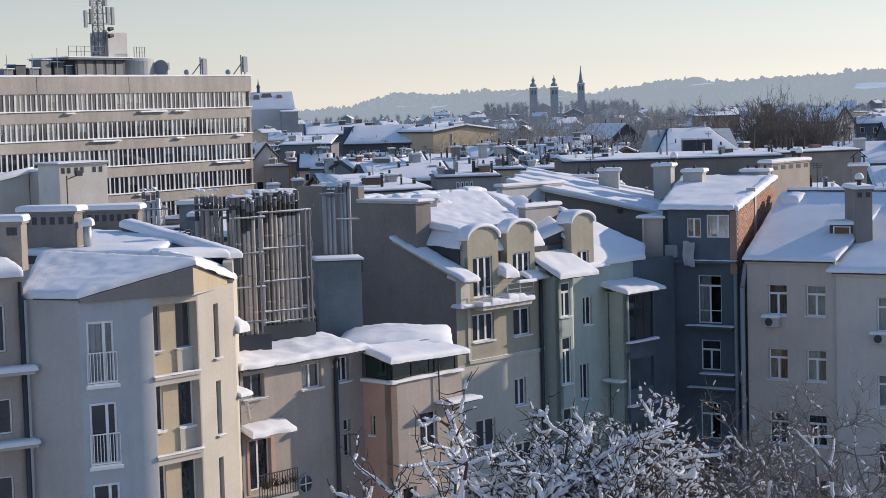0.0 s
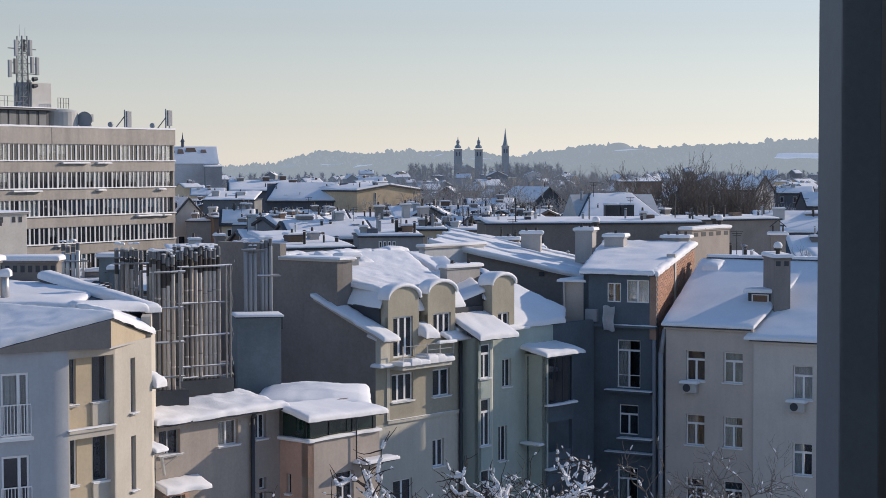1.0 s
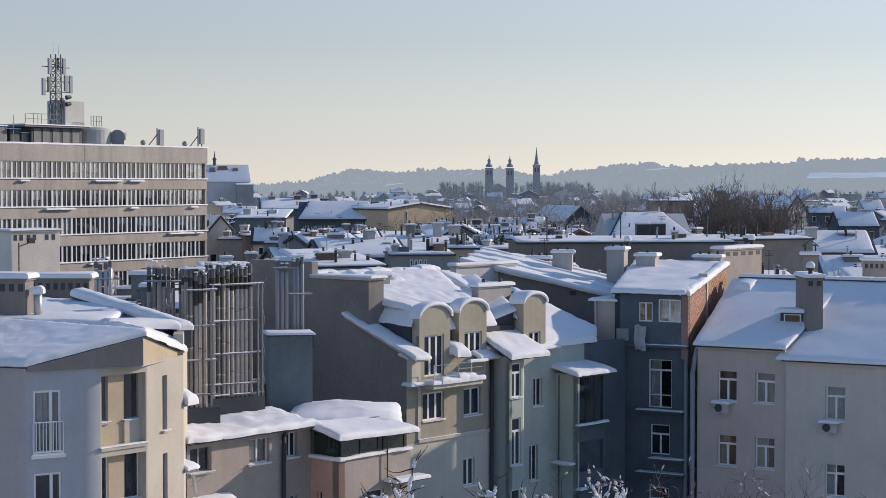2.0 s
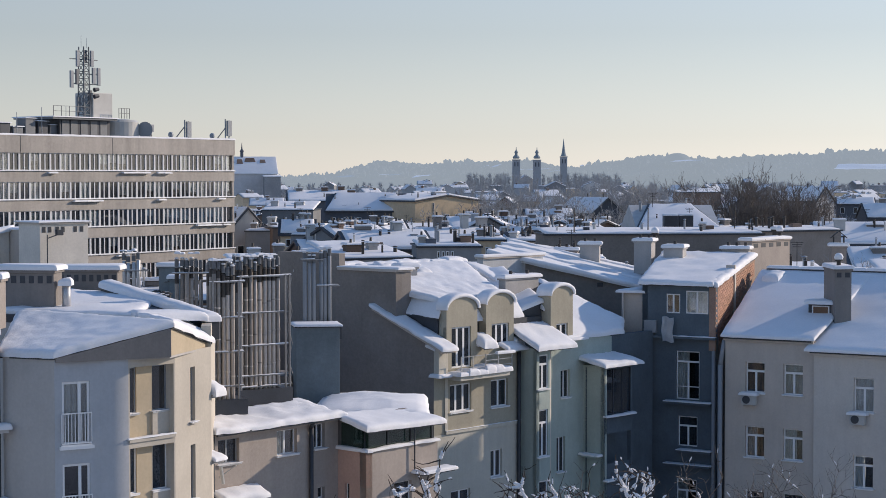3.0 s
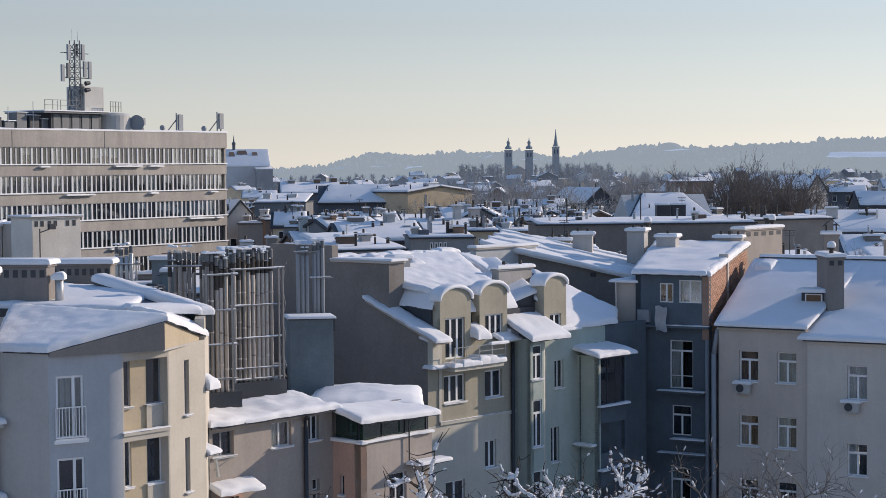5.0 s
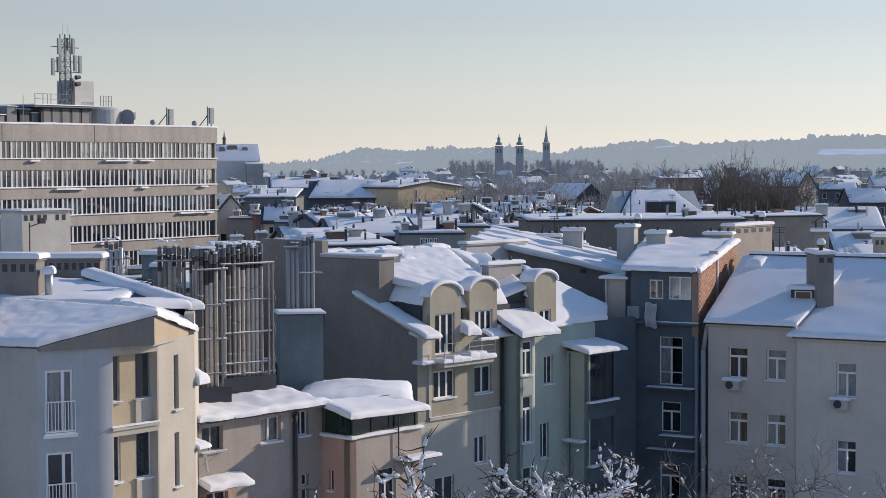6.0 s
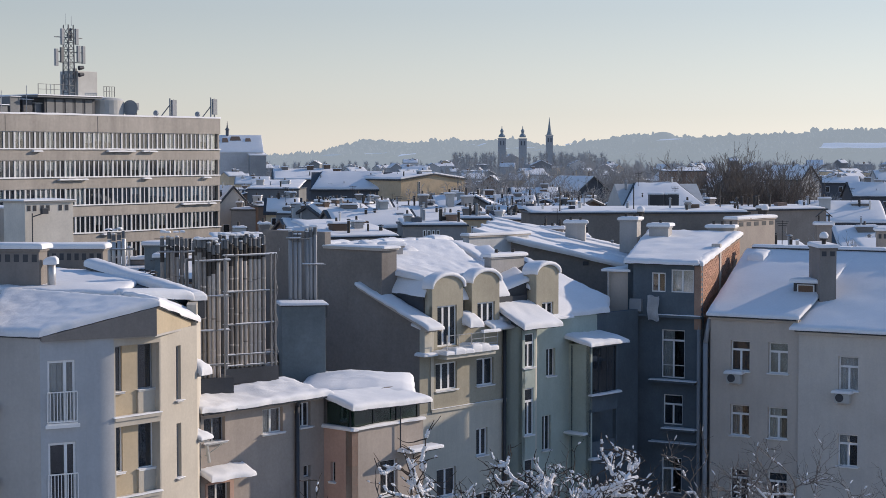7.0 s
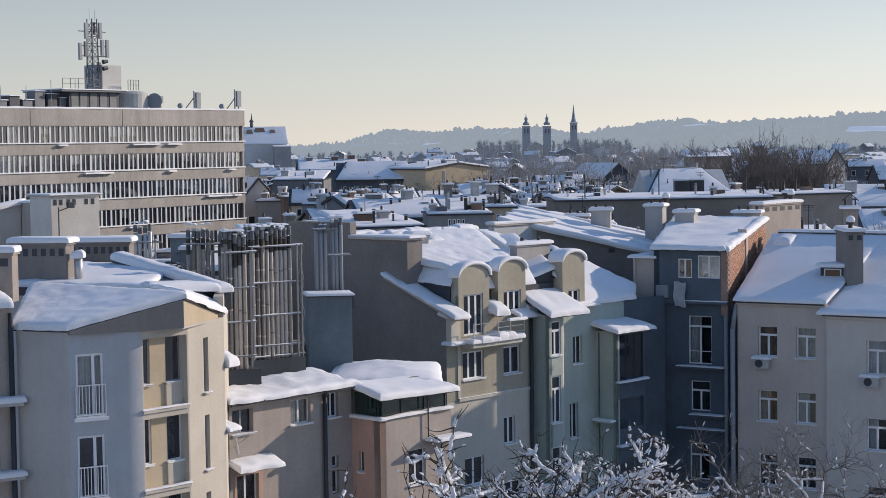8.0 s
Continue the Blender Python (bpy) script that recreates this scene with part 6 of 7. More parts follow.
    for k in range(7):
        u = -42.0 + 1.9 * k
        a = thing("roof_unit", tuple(P(u, 2, z_top)), "grey ventilation unit with snow on the office roof", "ventilation unit", "roof units")
        hh = (0.9, 1.4, 1.0, 2.0, 1.7, 1.3, 1.9)[k]
        part("casing", boxes([((u, 2.0, z_top - 0.2), (u + 1.5, 3.6, z_top + hh))], mm, 0.03), (MAST_GREY, DARK_METAL, MAST_GREY)[k % 3], a)
        strip_snow(mm, u - 0.1, u + 1.6, 1.9, 3.7, z_top + hh, 0.08, a, seed=u)
        if k % 2 == 0:
            bm = bmesh.new()
            tube(bm, P(u + 0.4, 1.8, z_top), P(u + 0.4, 1.8, z_top + hh + 1.6), 0.05, 0.04, 5)
            part("rod", bm, GALV, a)


office_block()


# ---------------------------------------------------------------- houses of the town
W_CREAM = material("town_cream", (0.72, 0.57, 0.39), 0.95, 0.2, 0.1, 5, 0.2, vary=0.12)
W_GREY = material("town_grey", (0.27, 0.275, 0.28), 0.95, 0.2, 0.1, 5, 0.2, vary=0.25)
W_DARK = material("town_dark", (0.13, 0.14, 0.16), 0.95, 0.25, 0.1, 5, 0.2, vary=0.25)
W_BROWN = material("town_brown", (0.24, 0.17, 0.13), 0.95, 0.25, 0.1, 5, 0.2, vary=0.25)
# grey lifted and cooled: haze over far facades is painted in
W_HAZE = material("town_haze_grey", (0.46, 0.48, 0.50), 0.95, 0.25, 0.1, 5, 0.2, vary=0.3)
W_WHITE = material("town_white", (0.55, 0.55, 0.54), 0.95, 0.15, 0.1, 5, 0.2, vary=0.15)


def town_house(x, y, az, w, d, eave, rise, wall_mat, label, shape="gable", windows=(), stacks=(), snow_t=0.28, group="", cut=0.0):
    """A house by its front corner, run and size: walls, snowed roof, windows (u, z, w, h), stacks (u, v, w, d, h)."""
    t = thing("house", (x, y, 0), label, "house", group)
    m = run(x, y, az)
    bm = bmesh.new()
    if shape == "flat":
        box(bm, (0, 0, 0), (w, d, eave), m)
        part("wall", bm, wall_mat, t)
        part("coping", boxes([((-0.15, -0.15, eave), (w + 0.15, d + 0.15, eave + 0.15))], m), DARK_METAL, t)
        roof = [[(-0.2, -0.2, eave + 0.15), (w + 0.2, -0.2, eave + 0.15), (w + 0.2, d + 0.2, eave + 0.15 + rise), (-0.2, d + 0.2, eave + 0.15 + rise)]]
    else:
        if shape == "end":      # gable faces the front: the ridge runs back
            prof = [(0, 0), (w, 0), (w, eave), (w / 2, eave + rise), (0, eave)]
            a = [bm.verts.new(m @ Vector((u, 0, z))) for u, z in prof]
            b = [bm.verts.new(m @ Vector((u, d, z))) for u, z in prof]
            roof = [[(-0.3, -0.3, eave - 0.1), (w / 2, -0.3, eave + rise), (w / 2, d + 0.3, eave + rise), (-0.3, d + 0.3, eave - 0.1)],
                    [(w / 2, -0.3, eave + rise), (w + 0.3, -0.3, eave - 0.1), (w + 0.3, d + 0.3, eave - 0.1), (w / 2, d + 0.3, eave + rise)]]
        else:                   # eaves face the front
            prof = [(0, 0), (0, eave), (d / 2, eave + rise), (d, eave), (d, 0)]
            a = [bm.verts.new(m @ Vector((0, v, z))) for v, z in prof]
            b = [bm.verts.new(m @ Vector((w, v, z))) for v, z in prof]
            c = cut
            roof = [[(-0.3, -0.4, eave - 0.15), (w + 0.3, -0.4, eave - 0.15), (w + 0.3 - c, d / 2, eave + rise), (-0.3 + c, d / 2, eave + rise)],
                    [(-0.3 + c, d / 2, eave + rise), (w + 0.3 - c, d / 2, eave + rise), (w + 0.3, d + 0.4, eave - 0.15), (-0.3, d + 0.4, eave - 0.15)]]
        bm.faces.new(a)
        bm.faces.new(b[::-1])
        for i in range(5):
            k = (i + 1) % 5
            bm.faces.new((a[i], b[i], b[k], a[k]))
        bmesh.ops.recalc_face_normals(bm, faces=bm.faces)
        part("wall", bm, wall_mat, t)
        bm = bmesh.new()
        for q in roof:
            slab([m @ Vector((p[0], p[1], p[2] + 0.12)) for p in q], 0.26, bm)
        # beyond 520 m the roof metal is paler, in place of haze
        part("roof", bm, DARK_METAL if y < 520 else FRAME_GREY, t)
    if shape == "flat":
        snow_t *= 0.6
    for k, q in enumerate(roof):
        pts = [m @ Vector((p[0], p[1], p[2] + 0.12 * (shape != "flat"))) for p in q]
        mid = sum(pts, Vector()) / 4
        pts = [mid + (p - mid) * (1 - 0.45 / max(0.7, (p - mid).length)) for p in pts]
        s = snow("snow", pts, snow_t, t, cell=max(0.8, min(w, d) / 9), rough=0.06, edge=0.35, seed=x + k)
    for u, z, ww, hh in windows:
        wn_ = part("window", boxes([((u, -0.06, z), (u + ww, 0.02, z + hh))], m), FRAME_WHITE, t)
        part("pane", boxes([((u + 0.08, -0.075, z + 0.08), (u + ww - 0.08, -0.061, z + hh - 0.08))], m), GLASS, wn_)
    for u, v, ww, dd, hh in stacks:
        z = eave + (rise * (1 - abs(v - d / 2) / (d / 2)) if shape == "gable" else rise * 0.5)
        hh *= 0.75
        st = part("chimney", boxes([((u, v, z - 0.6), (u + ww, v + dd, z + hh)), ((u - 0.07, v - 0.07, z + hh - 0.3), (u + ww + 0.07, v + dd + 0.07, z + hh - 0.12))], m), (W_BROWN, CHIMNEY_PALE, CHIMNEY_GREY, W_WHITE)[int(u * 7) % 4], t)
        strip_snow(m, u - 0.08, u + ww + 0.08, v - 0.08, v + dd + 0.08, z + hh, 0.13, st, seed=u)
        bm = bmesh.new()
        c = m @ Vector((u + ww * 0.4, v + dd / 2, z + hh))
        tube(bm, c, c + Vector((0, 0, 0.45)), 0.12, 0.09, 6)
        part("pot", bm, SOOT, st)
    if y < 480 and d >= 3.5:
        rng = random.Random(int(x * 31 + y * 7))
        for k in range(rng.randint(7, 12) if y < 290 else rng.randint(4, 7)):
            u, v = rng.uniform(0.6, w - 0.6), rng.uniform(0.5, d * 0.7)
            if shape == "gable":
                z = eave + rise * (1 - abs(v - d / 2) / (d / 2))
            elif shape == "end":
                z = eave + rise * (1 - abs(u - w / 2) / (w / 2))
            else:
                z = eave + rise * v / d + 0.15
            hh, r = rng.uniform(0.5, 1.3), rng.uniform(0.07, 0.16)
            bm = bmesh.new()
            if k % 4 == 1:
                box(bm, (u, v, z - 0.3), (u + rng.uniform(0.5, 1.1), v + 0.7, z + hh * 0.55), m)
                part("roof_hatch", bm, rng.choice((DARK_METAL, W_BROWN, W_DARK, FRAME_GREY)), t)
                continue
            if k % 4 == 3 and rng.random() < 0.3:
                tube(bm, m @ Vector((u, v, z - 0.2)), m @ Vector((u, v, z + hh + 1.0)), 0.03, 0.025, 5)
                for j in range(3):
                    zz = z + hh + 0.95 - 0.16 * j
                    tube(bm, m @ Vector((u - 0.45 + 0.08 * j, v, zz)), m @ Vector((u + 0.45 - 0.08 * j, v, zz)), 0.02, 0.02, 4)
                part("aerial", bm, SOOT, t)
                continue
            tube(bm, m @ Vector((u, v, z - 0.2)), m @ Vector((u, v, z + hh)), r, r, 8)
            tube(bm, m @ Vector((u, v, z + hh + 0.06)), m @ Vector((u, v, z + hh + 0.16)), r * 1.7, r * 0.6, 8)
            part("flue", bm, rng.choice((SOOT, GALV, FRAME_GREY, SOOT)), t)
    return t


def grid_windows(u0, u1, n, zs, w=1.0, h=1.5):
    return [(u0 + (u1 - u0) * i / max(1, n - 1), z, w, h) for i in range(n) for z in zs]


# beside the office block
town_house(-26.2, 246, 60, 5.6, 12, 18.4, 3.2, ST_LIGHTTAUPE, "pale house with a snowy gable beside the office block", "end", [(1.2, 15, 1, 1.5), (3.4, 15, 1, 1.5)])
town_house(-23.4, 240, 95, 4.2, 10, 18.6, 0.3, W_GREY, "narrow grey house with a stepped snowy roof", "flat", stacks=[(2.8, 1, 1.0, 1.0, 2.3), (0.4, 2, 0.7, 0.7, 1.2)])
town_house(-26.5, 300, 92, 8.5, 14, 20.2, 1.2, W_GREY, "grey house under a broad flat snowy roof", "flat", stacks=[(1, 4, 1.2, 1, 1.3), (5, 6, 1.4, 1, 1.0)])
town_house(-31.0, 420, 85, 16, 20, 20.2, 2.2, W_DARK, "dark house row with a shaded snowy roof", "gable", stacks=[(2, 8, 1.5, 1.5, 1.5), (8, 8, 1.5, 1.5, 1.8), (12, 9, 1.5, 1, 1.8)])
# blue roof and the ochre gable behind
town_house(-17.6, 330, 88, 15.0, 12, 19.6, 3.1, W_DARK, "large house with a broad blue-shaded snow roof", "gable", grid_windows(1, 15, 7, (17.2,), 0.9, 1.2), [(4, 6.5, 1.4, 1.2, 1.2), (10.5, 4, 1.2, 0.8, 0.6)], cut=2.0)
town_house(-1.2, 325, 52, 15.0, 12, 21.5, 0.9, W_CREAM, "ochre stuccoed house end with a low snowy gable", "end", [(4.0, 17.7, 0.35, 3.4), (6.6, 17.8, 1.2, 1.2), (9.2, 17.8, 1.2, 1.2)], [(8.5, 5, 2.4, 1.2, 1.4)])
# flat-roofed long house
town_house(-17.6, 258, 90, 12, 9, 18.0, 0.35, W_DARK, "dark long house with a flat snowy roof", "flat", [(1.0, 15.8, 1.2, 1.2)], [(1, 2, 1, 1, 0.7), (5, 3, 1.4, 1, 0.9), (8.5, 4, 1.2, 1, 0.6)])
town_house(-6.2, 250, 84, 11.0, 12, 18.4, 0.5, W_GREY, "grey long house with a white flat roof", "flat", [(1.4, 16.9, 0.55, 0.8), (2.2, 16.9, 0.55, 0.8), (7.2, 16.9, 0.55, 0.8), (8.0, 16.9, 0.55, 0.8)], [(9.4, 3, 0.9, 0.9, 1.2)])
town_house(5.6, 226, 92, 5.2, 14, 19.3, 1.5, W_GREY, "small grey house with a snowy gable", "end", [], [(0.5, 5, 0.8, 0.8, 1.4)])
town_house(4.4, 262, 80, 14, 10, 17.6, 2.2, W_DARK, "dark house with a snowy pitched roof", "gable", [], [(3, 4, 1, 1, 1.6), (8, 4.5, 1.2, 1, 1.5)])
# close behind the green roof
town_house(-6.6, 150, 66, 6.4, 9, 19.0, 1.1, W_WHITE, "pale rendered house under streaked snow", "flat", [], [(1.2, 2, 1.3, 1.0, 0.9), (3.6, 3, 0.8, 0.8, 1.0)])
town_house(-6.6, 166, 75, 8.0, 8, 19.2, 1.5, W_GREY, "grey house with a pitched snowy roof", "gable", [], [(1.5, 3.4, 1.3, 0.9, 1.1), (5.0, 3.4, 0.8, 0.8, 1.5)])
town_house(-0.4, 158, 86, 5.6, 8, 19.7, 0.25, W_GREY, "grey roof block with small dark windows", "flat", grid_windows(1.7, 2.9, 4, (18.8,), 0.28, 0.6), [(0.2, 1, 0.6, 0.8, 1.1), (4.0, 2, 0.9, 0.8, 1.2)])
town_house(1.2, 182, 70, 9, 12, 18.8, 1.6, W_DARK, "dark house with a snow-covered slope", "gable", [], [(2, 5, 0.7, 0.7, 2.2), (5, 5, 0.7, 0.7, 2.4), (7, 5.5, 1.0, 0.8, 1.8)])
town_house(-11.5, 178, 75, 5, 9, 18.2, 1.2, W_BROWN, "brown house with a snowy roof and chimneys", "gable", [], [(1, 4, 0.8, 0.8, 2.4), (3.4, 4, 0.6, 0.6, 2.8)])
town_house(-14.0, 140, 75, 6, 9, 18.6, 0.8, W_BROWN, "low brown house with snow between flues", "flat", [], [(1, 2, 0.8, 0.8, 1.7), (3.2, 3, 0.7, 0.7, 2.0), (4.6, 2, 0.8, 0.8, 1.3)])
town_house(-17.5, 96, 82, 6.5, 10, 19.2, 0.6, W_BROWN, "low house behind a roof edge, snow on its roof", "flat", [], [(4.4, 3, 1.2, 1.0, 1.1), (2.6, 5, 0.9, 0.8, 0.9)])
chimney(-14.4, 99.0, 90, 1.1, 0.9, 19.0, 21.1, ST_SLATE, "dark blue-grey chimney with a snow slab", pots=0)
chimney(-12.6, 90.0, 88, 0.8, 0.8, 18.8, 20.95, ST_SLATE, "small dark chimney with a snow slab", pots=0)
flue_rack(-16.2, 97.5, 90, 4, 0.26, 0.11, 19.6, 22.0, 1, GALV, "short row of bright steel flues on a roof", rails=(20.9,), posts=(), rng_seed=12)
town_house(3.0, 125.5, 92, 8.5, 12, 18.9, 0.3, W_GREY, "grey roof block behind the green tenement", "flat")
town_house(9.0, 119.0, 100, 12.5, 9, 19.0, 0.3, W_GREY, "grey rear block under flat snow", "flat")
town_house(22.5, 127.0, 96, 6.0, 9, 19.0, 0.3, W_DARK, "dark rear block with a flat snowy roof", "flat")
town_house(-14.0, 88.0, 88, 3.6, 6, 18.7, 0.1, W_BROWN, "low brown roof block with snow", "flat")
town_house(24.0, 185.8, 92, 5.0, 3.5, 18.9, 0.0, W_DARK, "low dark plinth carrying roof tanks", "flat")
# blank gable and lift house near the office
PALE_RENDER = material("pale_lift_render", (0.74, 0.69, 0.61), 0.9, 0.14, 0.07, 1, 0.3, streak=0.04)
blank = thing("blank_gable", (-25.0, 101.0, 0), "pale beige blank gable with a snow edge beside the lift housing", "house")
part("wall", prism([(-27.6, 97.0), (-23.1, 101.5), (-23.6, 105.0), (-28.4, 101.0)], 0, [21.9, 23.0, 23.0, 21.9]), PALE_RENDER, blank)
part("side_wall", prism([(-23.05, 101.45), (-20.9, 99.4), (-20.0, 103.0), (-23.0, 105.0)], 0, 23.05), ST_TAUPE, blank)
snow("snow", [(-27.8, 96.8, 21.9), (-23.0, 101.3, 23.0), (-23.6, 105.0, 23.0), (-28.4, 101.0, 21.9)], 0.25, blank, cell=0.6)
snow("snow", [(-23.1, 101.4, 23.05), (-20.9, 99.3, 23.05), (-20.0, 103.0, 23.05), (-23.0, 105.0, 23.05)], 0.1, blank, cell=0.6)
lift = thing("lift_house", (-20.5, 97, 18), "pale rendered lift housing with vent slots and a lamp arm", "roof housing")
lm = run(-20.25, 96.0, 48)
part("wall", boxes([((0, 0, 0), (2.95, 2.2, 23.45))], lm, 0.02), PALE_RENDER, lift)
part("coping", boxes([((-0.1, -0.1, 23.45), (3.05, 2.3, 23.55))], lm), ST_TAUPE, lift)
for u in (0.15, 0.5, 0.95, 1.3, 2.05, 2.45):
    part("slot", boxes([((u, -0.015, 23.0), (u + 0.2, 0.05, 23.3))], lm), DARK_METAL, lift)
strip_snow(lm, -0.1, 3.05, -0.1, 2.3, 23.55, 0.06, lift)
lampp = thing("roof_lamp", tuple(lm @ Vector((0.1, -0.3, 21))), "thin roof mast with a dark floodlight", "lamp")
bm = bmesh.new()
tube(bm, lm @ Vector((0.25, -0.35, 20.2)), lm @ Vector((0.25, -0.35, 22.9)), 0.035, 0.035, 6)
tube(bm, lm @ Vector((0.25, -0.35, 22.7)), lm @ Vector((0.9, -0.4, 22.9)), 0.03, 0.03, 6)
part("mast", bm, DARK_METAL, lampp)
part("head", boxes([((0.75, -0.5, 22.85), (1.15, -0.3, 23.15))], lm, 0.03), DARK_METAL, lampp)
# long walled block, hall and roofs to the right
town_house(11.2, 166, 86, 20.5, 6, 20.5, 0.3, ST_DARKGABLE, "long dark block with a flat white roof", "flat", [], [(15, 2, 0.5, 0.5, 1.2)])
town_house(31.5, 171, 66, 10.0, 4.5, 20.6, 0.2, SOOTY_BEIGE, "long beige wall with a snow coping", "flat")
for px_, py_ in ((21.0, 168.0), (29.5, 170.5), (14.0, 166.5)):
    pl_ = thing("roof_pole", (px_, py_, 20.5), "thin dark pole on a flat roof", "pole", "roof poles")
    bm = bmesh.new()
    tube(bm, (px_, py_, 20.0), (px_, py_, 23.0), 0.06, 0.05, 6)
    part("pole", bm, SOOT, pl_)
town_house(22.6, 190, 88, 9.0, 12, 20.2, 2.6, W_WHITE, "hall with a broad snow-covered hipped roof", "gable", cut=2.4)
for px_ in (25.0, 26.6):
    tk_ = thing("roof_tank", (px_ + 0.6, 187.0, 19.0), "dark square roof tank with a snow lid", "tank", "dark roof tanks")
    part("tank", boxes([((px_, 186.5, 19.0), (px_ + 1.4, 188.0, 21.9))], None, 0.04), DARK_METAL, tk_)
    snow("snow", [(px_, 186.5, 21.9), (px_ + 1.4, 186.5, 21.9), (px_ + 1.4, 188, 21.9), (px_, 188, 21.9)], 0.16, tk_, cell=0.4)
town_house(33.0, 350, 60, 7.5, 12, 18.6, 3.0, W_DARK, "dark house with a steep snowy gable", "end", [(3, 16, 1.0, 1.6)])
town_house(64.0, 450, 92, 10.4, 14, 21.7, 0.2, W_BROWN, "brown block with a flat white roof edge", "flat")
town_house(45.0, 205, 96, 9.5, 12, 18.2, 2.2, W_GREY, "grey house with a blue-shaded snow roof", "gable", [], [(2.2, 3.0, 1.2, 1.2, 2.2), (6.0, 4.0, 2.0, 1.0, 0.9)])
town_house(36.0, 150, 96, 10.0, 12, 17.6, 2.0, W_GREY, "grey house with broad snow-covered slopes", "gable", [], [(2.0, 4.0, 1.6, 1.0, 1.2), (5.5, 4.4, 1.6, 1.0, 1.0)])
town_house(33.0, 128, 96, 9.0, 10, 18.2, 1.2, W_DARK, "dark house with a flat snowy roof", "flat", [], [(1.0, 2.0, 2.0, 1.2, 0.8), (5.0, 3.0, 1.6, 1.0, 1.0)])
town_house(83.0, 380, 50, 6.0, 10, 20.5, 3.0, W_WHITE, "white house with a tall snowy gable", "end")
town_house(9.6, 140, 92, 4.6, 8, 19.4, 0.2, W_DARK, "low dark roof block with snow and vents", "flat", [], [(0.6, 1.5, 0.8, 0.7, 0.8), (3.0, 2.0, 0.8, 0.7, 0.9)])

# tower stone and copper are paled, with distance haze in their colours
HAZY_STONE = material("tower_stone_hazed", (0.42, 0.44, 0.46), 0.95, 0.15, 0.1, 8, 0.0)
HAZY_COPPER = material("tower_copper_hazed", (0.28, 0.33, 0.36), 0.8, 0.15, 0.1, 8, 0.0)
# the palace-like hall with a ridge turret
palace = thing("great_hall", (-83, 900, 0), "distant great hall with a snowy pitched roof and a ridge turret", "hall")
pm = run(-100.0, 892, 78)
pa_ = [(0, 0), (0, 27.0), (9, 35.2), (18, 27.0), (18, 0)]
bm = bmesh.new()
fa = [bm.verts.new(pm @ Vector((0, v, z))) for v, z in pa_]
fb = [bm.verts.new(pm @ Vector((29, v, z))) for v, z in pa_]
bm.faces.new(fa), bm.faces.new(fb[::-1])
for i_ in range(5):
    bm.faces.new((fa[i_], fb[i_], fb[(i_ + 1) % 5], fa[(i_ + 1) % 5]))
bmesh.ops.recalc_face_normals(bm, faces=bm.faces)
# hall walls wear the haze-paled grey
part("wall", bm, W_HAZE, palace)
snow("snow", [pm @ Vector(p) for p in ((-0.5, -0.5, 27), (29.5, -0.5, 27), (29.5, 9, 35.4), (-0.5, 9, 35.4))], 0.3, palace, cell=2)
for u_, w_, f_, g_ in ((2.0, 6.5, 0.62, 0.86), (9.5, 3.2, 0.55, 0.8), (13.5, 5.5, 0.66, 0.88), (21.0, 3.0, 0.6, 0.78)):
    q_ = [Vector((u_ + a_, -0.5 + 9.5 * k_, 27 + 8.4 * k_ + 0.5)) for a_, k_ in ((0, f_), (w_, f_), (w_ * 0.9, g_), (w_ * 0.15, g_))]
    part("bare_roof_patch", slab([pm @ p for p in q_], 0.3), W_BROWN, palace, "dark tiles where the snow has slid off")
part("porch", boxes([((22, -6, 0), (30, 4, 25.5))], pm), W_HAZE, palace)
snow("snow", [pm @ Vector(p) for p in ((21.6, -6.4, 25.5), (30.4, -6.4, 25.5), (30.4, 4, 26.5), (21.6, 4, 26.5))], 0.4, palace, cell=2)
bm = bmesh.new()
tube(bm, pm @ Vector((12.6, 9, 34.5)), pm @ Vector((12.6, 9, 38.0)), 0.8, 0.8, 8)
tube(bm, pm @ Vector((12.6, 9, 38.0)), pm @ Vector((12.6, 9, 39.2)), 1.2, 0.5, 8)
tube(bm, pm @ Vector((12.6, 9, 39.2)), pm @ Vector((12.6, 9, 42.5)), 0.4, 0.05, 8)
part("turret", bm, W_DARK, palace)


# church towers
def spire(name, x, y, w, z_wall, profile, label, group=""):
    t = thing(name, (x, y, 0), label, "church tower", group)
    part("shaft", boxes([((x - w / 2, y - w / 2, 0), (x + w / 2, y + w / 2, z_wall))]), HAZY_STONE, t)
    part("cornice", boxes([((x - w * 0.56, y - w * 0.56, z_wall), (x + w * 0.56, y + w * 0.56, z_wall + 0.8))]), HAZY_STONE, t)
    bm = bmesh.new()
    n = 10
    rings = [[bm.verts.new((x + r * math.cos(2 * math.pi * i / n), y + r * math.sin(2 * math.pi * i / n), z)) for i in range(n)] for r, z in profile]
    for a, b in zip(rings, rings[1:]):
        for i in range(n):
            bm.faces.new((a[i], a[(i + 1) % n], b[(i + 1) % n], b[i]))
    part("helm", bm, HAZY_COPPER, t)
    for s in (-1, 1):
        part("louvre", boxes([((x + s * w * 0.2 - 0.5, y - w / 2 - 0.1, z_wall - 5), (x + s * w * 0.2 + 0.5, y - w / 2, z_wall - 1.5))]), W_DARK, t)
    return t


